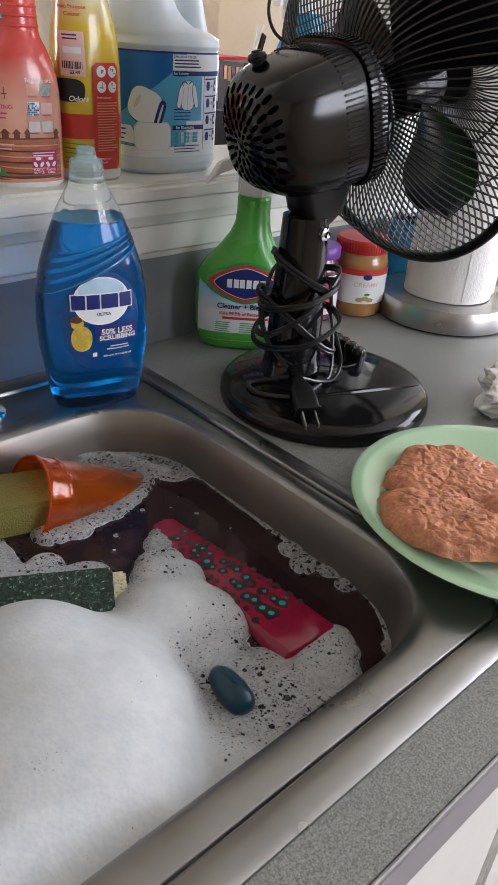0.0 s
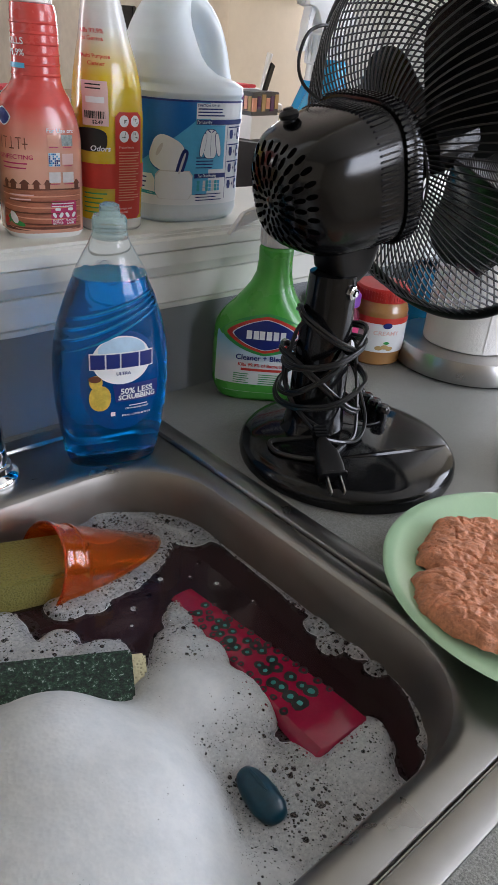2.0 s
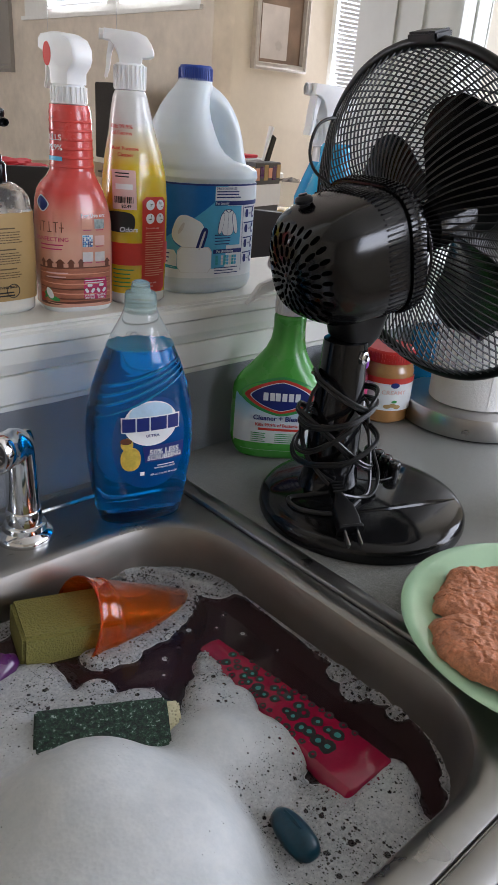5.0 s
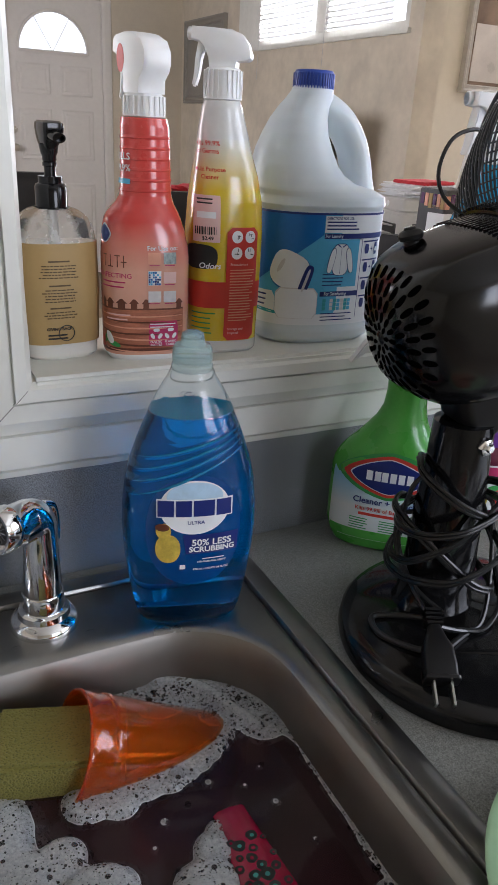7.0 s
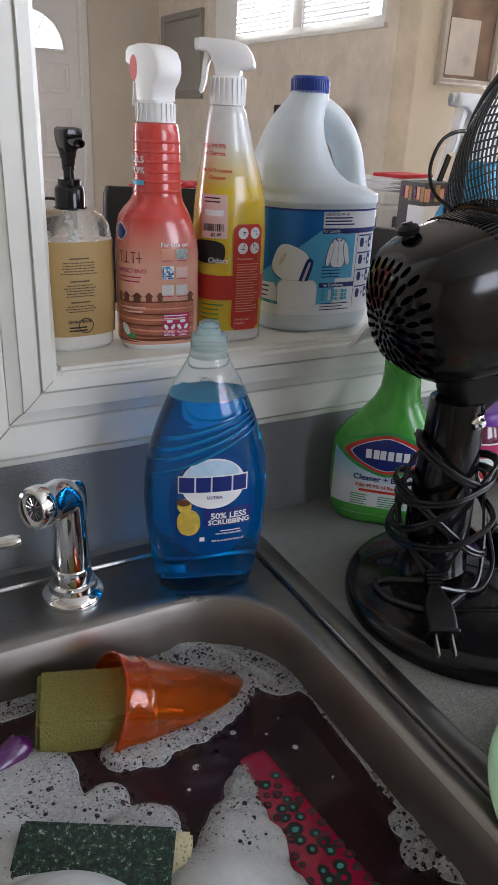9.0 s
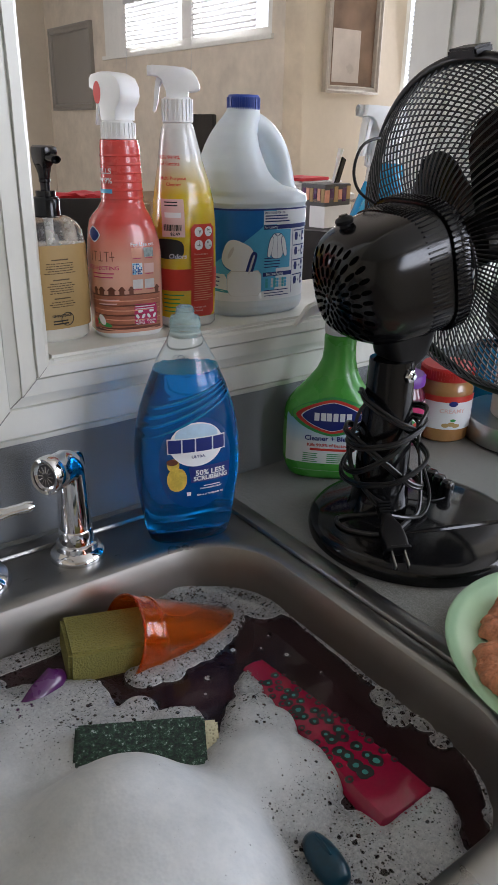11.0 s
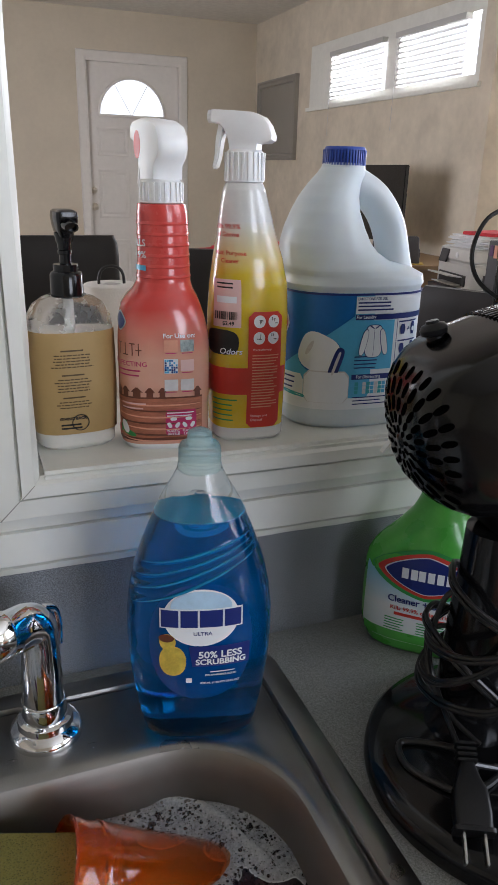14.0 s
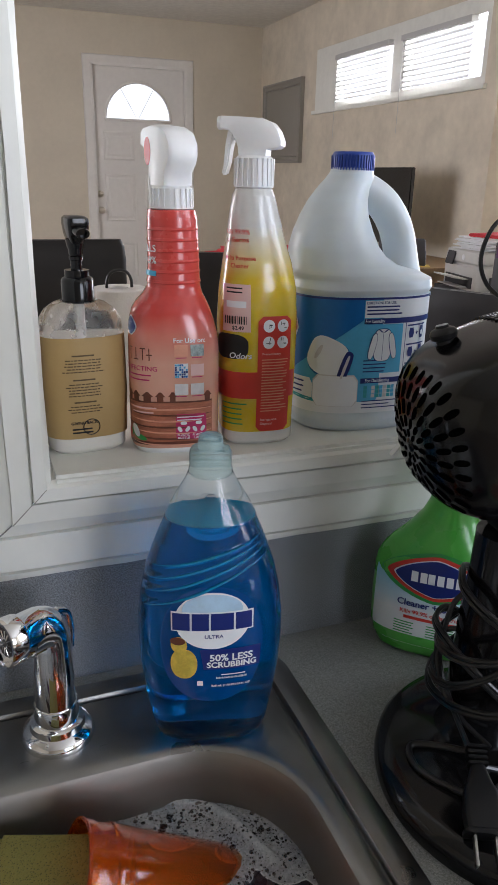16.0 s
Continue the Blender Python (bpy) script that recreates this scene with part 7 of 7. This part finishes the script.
jm = thing("jam_jar", (0.702, 0.622, CT), -30, "jam jar with a purple lid and colourful label", "jar")
s3 = Shell([(0.0, 0, 0, 0.028, 0.028, 2), (0.004, 0, 0, 0.0315, 0.0315, 2), (0.075, 0, 0, 0.0315, 0.0315, 2), (0.088, 0, 0, 0.027, 0.027, 2), (0.094, 0, 0, 0.026, 0.026, 2)])
part("glass", s3.body(steps=14, n=44), "jam", jm)
part("lid", lathe([(0.029, 0.092), (0.0295, 0.094), (0.0295, 0.106), (0.027, 0.109), (0.0, 0.1092)], 44, False), "purple_lid", jm)
jml = part("label", s3.sheet(-0.04, 0.04, 0.012, 0.07, 0.0006), "label_white", jm)
part("print_band", s3.sheet(-0.04, 0.04, 0.05, 0.068, 0.001), "label_magenta", jml)
part("fruit_print", s3.oval(0.01, 0.03, 0.009, 0.01, 0.001), "label_red", jml)
part("fruit_print", s3.oval(-0.008, 0.024, 0.007, 0.008, 0.001), "label_yellow", jml)
part("leaf_print", s3.oval(0.004, 0.041, 0.007, 0.004, 0.0012, 1.4), "label_green", jml)

jm.matrix_world = jm.matrix_world @ Matrix.Diagonal((0.92, 0.92, 0.88, 1))

bb = thing("dish_soap_bottle", (0.915, 0.628, CT), -30, "clear bottle of pale blue liquid behind the paper roll", "bottle")
part("liquid", s2.body(0.0, 0.1, 0.0, 18, 40), "blue_liq", bb)
part("neck", s2.body(0.1, 0.165, 0.0, 10, 40), "clear", bb)
part("cap", lathe([(0.02, 0.165), (0.02, 0.19), (0.016, 0.195), (0.0, 0.195)], 30, False), "white_pl", bb)

ph = thing("paper_towel_holder", (0.866, 0.53, CT), 0, "brushed steel paper towel holder with a weighted round base", "towel holder")
part("foot_ring", lathe([(0.089, 0), (0.091, 0.0008), (0.091, 0.0022), (0.0, 0.0022)], 60, False), "black_matt", ph)
part("base", lathe([(0.084, 0.0022), (0.0932, 0.0026), (0.0938, 0.0042), (0.0912, 0.0295), (0.0902, 0.031), (0.0, 0.0312)], 96, False), "steel", ph)
part("rod", lathe([(0.0055, 0.031), (0.0055, 0.325), (0.0, 0.325)], 16, False), "steel", ph)
part("finial", lathe([(0.006, 0.325), (0.012, 0.332), (0.012, 0.342), (0.006, 0.35), (0.0, 0.351)], 20, False), "steel", ph)
part("arm", tube([(0.062, -0.046, 0.028), (0.062, -0.046, 0.15), (0.061, -0.0455, 0.26)], 0.0042, 10), "white_pl", ph)
roll = thing("paper_towel_roll", (0.866, 0.53, CT + 0.0315), 0, "white embossed paper towel roll on its holder", "paper towels")
rr = []
for z in (0.0, 0.001, 0.278, 0.279):
    i = 0.0015 if z in (0.0, 0.279) else 0
    rr.append([((0.058 - i + 0.0008 * math.sin(5 * a)) * math.cos(a), (0.058 - i + 0.0008 * math.sin(5 * a)) * math.sin(a), z) for a in [2 * math.pi * k / 56 for k in range(56)]])
inner = [[(0.02 * math.cos(a), 0.02 * math.sin(a), z) for a in [2 * math.pi * k / 56 for k in range(56)]] for z in (0.279, 0.0)]
part("paper", loft(rr + inner + [rr[0]], False), "paper", roll)
part("loose_sheet", loft([[(0.0595 * math.cos(a) + max(0, (a + 0.9)) * 0.012, 0.0595 * math.sin(a) - max(0, a + 0.9) * 0.03, z) for a in [-2.2 + 2.1 * k / 20 for k in range(21)]] for z in (0.001, 0.14, 0.278)], False, False), "paper", roll)

pap = thing("paper_sheet", (1.29, 0.545, CT + 0.0005), 12, "white sheet of paper lying on the worktop", "paper")
part("sheet", loft([[(x, y, 0.001 + 0.004 * math.sin(9 * x + 3 * y) ** 2) for x in [-0.14 + 0.028 * i for i in range(11)]] for y in [-0.1 + 0.02 * j for j in range(11)]], False, False), "label_white", pap)
wrap = thing("plastic_wrap", (1.06, 0.455, CT + 0.0005), 30, "crumpled sheet of clear plastic wrap on the worktop", "plastic wrap")
part("film", loft([[(x, y, 0.001 + 0.004 * abs(noise.noise((x * 30, y * 30, 2)))) for x in [-0.09 + 0.012 * i for i in range(16)]] for y in [-0.035 + 0.01 * j for j in range(8)]], False, False), "film", wrap)
bag = thing("bread_bag", (1.33, 0.575, CT + 0.006), 10, "brown bread loaf in a bag on the worktop", "bread")
part("loaf", loft([[(x, (0.06 - 0.02 * abs(x) / 0.12) * math.cos(a), 0.05 + (0.05 - 0.02 * abs(x) / 0.12) * math.sin(a)) for a in [2 * math.pi * k / 24 for k in range(24)]] for x in (-0.12, -0.1, -0.05, 0, 0.05, 0.1, 0.12)]), "desk", bag)

# crumpled kitchen paper
cl = thing("crumpled_paper_towel", (0.7, 0.305, CT), 0, "crumpled white paper towel on the worktop", "paper towel")
cm = bmesh.new()
bmesh.ops.create_icosphere(cm, subdivisions=6, radius=0.05)
for v in cm.verts:
    n = v.co.normalized()
    f = 1 + 0.45 * noise.noise(n * 1.9) - 0.3 * abs(noise.noise(n * 2.6 + Vector((3, 1, 2)))) - 0.1 * abs(noise.noise(n * 5)) + 0.04 * noise.noise(n * 13) + 0.12
    v.co = Vector((n.x * 0.062 * f, n.y * 0.04 * f, max(-0.022, n.z * 0.026 * f) + 0.022))
part("crumple", cm, "paper", cl)

# ---- plate of patties ----
PX, PYC = 0.4805, 0.201
plate = thing("dinner_plate", (PX, PYC, CT + 0.0062), 0, "pale green glazed plate at the edge of the sink", "plate")
part("dish", lathe([(0.0, 0.004), (0.06, 0.0045), (0.075, 0.006), (0.088, 0.012), (0.112, 0.0185), (0.12, 0.0205), (0.1225, 0.0195), (0.121, 0.0175), (0.09, 0.0085), (0.078, 0.002), (0.07, 0.0), (0.064, 0.0), (0.062, 0.002), (0.0, 0.002)], 96, False), "plate", plate)


def patty(x, y, rx, ry, rz, z, high, seed, tiltx=0.0, tilty=0.0):
    p = new("meat_patty")
    p.matrix_world = pose(x, y, z, tiltx, tilty, rz)
    tagged(p, "browned rough cooked patty on the green plate", "patty", "patties on the plate")
    bm, rings = bmesh.new(), []
    off = Vector((seed * 3.1, seed * 1.7, seed))
    seg, n = 190, 38
    for i in range(1, n + 9):
        f = min(1, i / n) ** 0.85
        ring = []
        for k in range(seg):
            a = 2 * math.pi * k / seg
            d = Vector((math.cos(a), math.sin(a), 0))
            lob = 1 + 0.13 * noise.noise(d * 1.5 + off) + 0.06 * noise.noise(d * 4 + off) + 0.035 * noise.noise(d * 10 + off)
            q = Vector((d.x * rx * lob * f, d.y * ry * lob * f, 0))
            jog = off + Vector((noise.noise(q * 60 + off), noise.noise(q * 60 - off), 0)) * 0.5
            clump, crumb = noise.voronoi(q * 150 + jog)[0][0], noise.voronoi(q * 310 + jog)[0][0]
            rough = 0.002 * (0.42 - clump) + 0.0013 * (0.42 - crumb) + 0.0007 * noise.noise(q * 260 + off) + 0.002 * noise.noise(q * 38 + off) - 0.0016 * max(0, 0.07 - abs(noise.noise(q * 55 + off * 2))) / 0.07
            if i <= n:
                zz = high * (1 - f ** 7) ** 0.5 if f < 1 else 0.0
                zz = max(zz, 0.002) + rough
                q *= 1 + 0.25 * rough / max(0.004, q.length)
            else:
                g = (i - n) / 8
                zz = 0.002 - 0.004 * g
                q *= 1 - 0.25 * g
            ring.append(Vector((q.x, q.y, zz)))
        rings.append(ring)
    loft(rings, False, bm=bm)
    bm.faces.new([v for v in list(bm.verts)[:seg]][::-1])
    part("meat", bm, "meat", p)


pz = CT + 0.0062
patty(0.473, 0.249, 0.053, 0.046, -35, pz + 0.013, 0.0145, 1, 2, 0)
patty(0.412, 0.21, 0.055, 0.039, -80, pz + 0.0195, 0.0135, 2, 0, -5)
patty(0.481, 0.163, 0.062, 0.042, -30, pz + 0.02, 0.017, 5, -2, 2)

# ---- things in the far room ----
tb = thing("dining_table", (0.45, 1.75, 0), 0, "wooden dining table beyond the pass-through", "table")
part("tabletop", box(-0.7, 0.7, -0.4, 0.4, 0.74, 0.77), "desk", tb, bevel=0.004)
for x in (-0.64, 0.64):
    for y in (-0.34, 0.34):
        part("leg", box(x - 0.03, x + 0.03, y - 0.03, y + 0.03, 0, 0.739), "desk", tb, bevel=0.004)
r2 = thing("paper_towel_roll", (0.475, 1.6, 0.77), 0, "white paper towel roll with a wire loop on the dining table", "paper towels")
part("paper", lathe([(0.0, 0.012), (0.053, 0.012), (0.055, 0.014), (0.055, 0.318), (0.053, 0.32), (0.018, 0.32), (0.018, 0.3), (0.0, 0.3)], 40, False), "paper", r2)
part("foot", lathe([(0.07, 0), (0.07, 0.008), (0.0, 0.011)], 36, False), "wire", r2)
part("loop", tube(smooth_path([(-0.024, 0, 0.3), (-0.024, 0, 0.335), (-0.012, 0, 0.352), (0.012, 0, 0.352), (0.024, 0, 0.335), (0.024, 0, 0.3)], 24), 0.003, 8), "wire", r2)


def vinyl_chair(x, y, rz, top, label):
    c = thing("dining_chair", (x, y, 0), rz, label, "chair", "dining chairs")
    part("backrest", loft([rounded_rect(-0.2 + i, 0.2 - i, -0.03 + i, 0.03 - i, 0.02, z, 4, 3) for i, z in ((0.004, 0.5), (0, 0.52), (0, top - 0.06), (0.003, top - 0.02), (0.012, top))]), "leather", c)
    part("seat", loft([rounded_rect(-0.21 + i, 0.21 - i, -0.42 + i, 0.0 - i, 0.03, z, 4, 3) for i, z in ((0.01, 0.42), (0, 0.44), (0, 0.48), (0.012, 0.5))]), "leather", c)
    for lx in (-0.18, 0.18):
        for ly in (-0.38, -0.02):
            part("leg", box(lx - 0.018, lx + 0.018, ly - 0.018, ly + 0.018, 0, 0.42), "grey_pl", c)


vinyl_chair(0.44, 2.36, 0, 1.12, "black vinyl dining chair behind the table")
vinyl_chair(1.08, 2.5, -20, 1.06, "black vinyl dining chair behind the table")
vinyl_chair(1.72, 2.05, -60, 0.97, "dark vinyl dining chair near the printer")

cab = thing("side_cabinet", (2.42, 3.95, 0), 0, "brown wooden side cabinet against the plaster wall", "cabinet")
part("top", box(-0.27, 0.24, -0.73, 0.6, 0.875, 0.9), "desk", cab, bevel=0.003)
part("body", box(-0.24, 0.23, -0.71, 0.58, 0.0, 0.874), "desk", cab, smooth=False)
mon = thing("computer_monitor", (2.38, 3.798, 0.9), 90, "dark computer monitor seen on the side cabinet", "monitor")
part("screen", box(-0.222, 0.222, -0.012, 0.012, 0.07, 0.462), "screen", mon, bevel=0.004)
part("stem", box(-0.02, 0.02, 0.0, 0.03, 0.008, 0.2), "grey_pl", mon, bevel=0.003)
part("foot", box(-0.09, 0.09, -0.06, 0.08, 0, 0.008), "grey_pl", mon, bevel=0.002)
bk = thing("desk_speaker", (2.3, 3.323, 0.9), 60, "small black speaker with a yellow note under it", "speaker")
part("case", loft([rounded_rect(-0.03 + i, 0.03 - i, -0.03 + i + lean, 0.03 - i + lean, 0.008, z, 4, 2) for i, lean, z in ((0.002, 0, 0.004), (0, 0, 0.01), (0, 0.006, 0.07), (0.001, 0.01, 0.122), (0.006, 0.01, 0.13))]), "grey_pl", bk)
part("cone", moved(lathe([(0.022, 0.0), (0.022, 0.002), (0.019, 0.003), (0.008, 0.0005), (0.0, 0.001)], 24, False), Matrix.Translation((0, -0.0265, 0.05)) @ Matrix.Rotation(radians(86), 4, "X")), "black_matt", bk)
part("note", box(-0.05, 0.05, -0.05, 0.03, 0, 0.003), "label_yellow", bk, smooth=False)

std = thing("printer_stand", (2.52, 2.95, 0), 0, "dark open stand under the printer", "stand")
for z in (0.3, 0.6, 0.84):
    part("shelf", box(-0.24, 0.24, -0.2, 0.2, z - 0.02, z), "grey_pl", std, bevel=0.002)
for x in (-0.22, 0.22):
    for y in (-0.18, 0.18):
        part("post", box(x - 0.015, x + 0.015, y - 0.015, y + 0.015, 0, 0.84), "grey_pl", std, smooth=False)
pr = thing("printer", (2.5, 2.95, 0.84), -8, "pale grey desktop printer with papers and a red folder", "printer")
part("case", loft([rounded_rect(-0.21 + i, 0.21 - i, -0.16 + i, 0.16 - i, 0.02, z, 4, 3) for i, z in ((0.0, 0.0), (0, 0.1), (0.01, 0.108), (0.01, 0.112), (0, 0.12), (0.004, 0.165), (0.015, 0.172))]), "printer", pr)
part("tray_slot", box(-0.15, 0.15, -0.166, -0.155, 0.02, 0.066), "grey_pl", pr, smooth=False)
part("side_slot", box(-0.216, -0.206, -0.12, 0.12, 0.012, 0.06), "grey_pl", pr, smooth=False)
part("out_tray", moved(box(-0.12, 0.12, -0.13, 0.0, 0, 0.006), pose(0.0, -0.15, 0.03, -6, 0, 0)), "printer", pr, bevel=0.002)
part("side_tray", moved(box(-0.09, 0.0, -0.1, 0.1, 0, 0.006), pose(-0.2, 0, 0.045, 0, 8, 0)), "printer", pr, bevel=0.002)
part("side_tray", moved(box(-0.07, 0.0, -0.09, 0.09, 0, 0.005), pose(-0.2, 0, 0.012, 0, 4, 0)), "printer", pr, bevel=0.002)
panel = part("panel", moved(box(-0.004, 0.004, -0.035, 0.035, -0.03, 0.03), pose(-0.214, 0.09, 0.13, 0, 14, 0)), "grey_pl", pr, bevel=0.002)
part("button", moved(lathe([(0.012, 0), (0.012, 0.003), (0.0, 0.004)], 18, False), Matrix.Translation((-0.208, -0.02, 0.14)) @ Matrix.Rotation(radians(-90), 4, "Y")), "label_white", pr)
st_ = thing("paper_stack", (2.48, 2.95, 1.013), 6, "loose white papers on the printer", "papers")
for k in range(9):
    part("sheet", moved(box(-0.17, 0.15, -0.11, 0.11, 0.006 * k, 0.006 * k + 0.005), pose(0.012 * math.sin(k * 1.7), 0.015 * math.cos(k * 2.9), 0, 0, 0, 9 * math.sin(k * 2.1))), "label_white", st_, smooth=False)
rf = thing("red_folder", (2.47, 2.94, 1.067), 15, "red folder on the papers", "folder")
part("cover", box(-0.12, 0.11, -0.09, 0.09, 0, 0.014), "red_cloth", rf, bevel=0.003)

# sideboard with clutter seen between the bottles and the fan
sb = thing("sideboard", (2.1, 2.35, 0), -8, "white sideboard covered with clutter", "sideboard")
part("top", box(-0.15, 0.45, -0.22, 0.22, 0.86, 0.885), "printer", sb, bevel=0.003)
part("body", box(-0.13, 0.43, -0.2, 0.2, 0.02, 0.859), "printer", sb, smooth=False)
tub = thing("clear_food_tub", (2.26, 2.3, 0.885), 0, "clear domed plastic tub with a black rim", "tub")
part("dome", lathe([(0.1, 0.0), (0.105, 0.03), (0.098, 0.1), (0.075, 0.14), (0.0, 0.155)], 40, False), "clear", tub)
part("rim", tube([(0.106 * math.cos(a), 0.106 * math.sin(a), 0.012) for a in [2 * math.pi * i / 40 for i in range(40)]], 0.005, 8, closed=True), "wire", tub)
part("food", lathe([(0.0, 0.03), (0.07, 0.028), (0.085, 0.01), (0.085, 0.0)], 24, False), "label_tan", tub)
bx = thing("box_of_utensils", (2.07, 2.3, 0.885), 12, "dark patterned box holding kitchen utensils", "box")
part("case", box(-0.1, 0.07, -0.06, 0.06, 0, 0.215), "grey_pl", bx, bevel=0.003)
part("band", box(-0.103, 0.073, -0.063, 0.01, 0.055, 0.135), "label_white", bx, smooth=False)
for k in range(6):
    part("printed_patch", box(-0.1 + 0.028 * k, -0.076 + 0.028 * k, -0.0625, 0.0, 0.15 + 0.008 * (k % 2), 0.195 + 0.006 * (k % 3)), ("label_peach", "purple", "label_tan")[k % 3], bx, smooth=False)
    part("printed_patch", box(-0.103, -0.098, -0.055 + 0.018 * k, -0.041 + 0.018 * k, 0.15 + 0.006 * (k % 3), 0.2), ("label_tan", "label_peach", "purple")[k % 3], bx, smooth=False)
part("phone", moved(box(-0.014, 0.014, -0.004, 0.004, 0, 0.16), pose(0.03, 0, 0.16, 0, 24, 0)), "black", bx, bevel=0.002)
part("spoon", tube([(0.02, 0.01, 0.15), (0.055, 0.01, 0.26), (0.085, 0.01, 0.34)], [0.004, 0.006, 0.012], 8), "white_pl", bx)
rc = thing("low_shelf", (1.32, 3.0, 0), 0, "low wooden shelf with a red cloth on top", "shelf")
part("shelf", box(-0.22, 0.22, -0.2, 0.2, 0.0, 1.0), "desk", rc, smooth=False)
hb = bmesh.new()
bmesh.ops.create_icosphere(hb, subdivisions=4, radius=1)
for v in hb.verts:
    n = v.co.normalized()
    f = 1 + 0.35 * noise.noise(n * 3.1) + 0.2 * noise.noise(n * 8)
    v.co = Vector((n.x * 0.18 * f, n.y * 0.15 * f, 1.0 + max(0, n.z) * 0.04 * f))
part("cloth", hb, "red_cloth", rc)
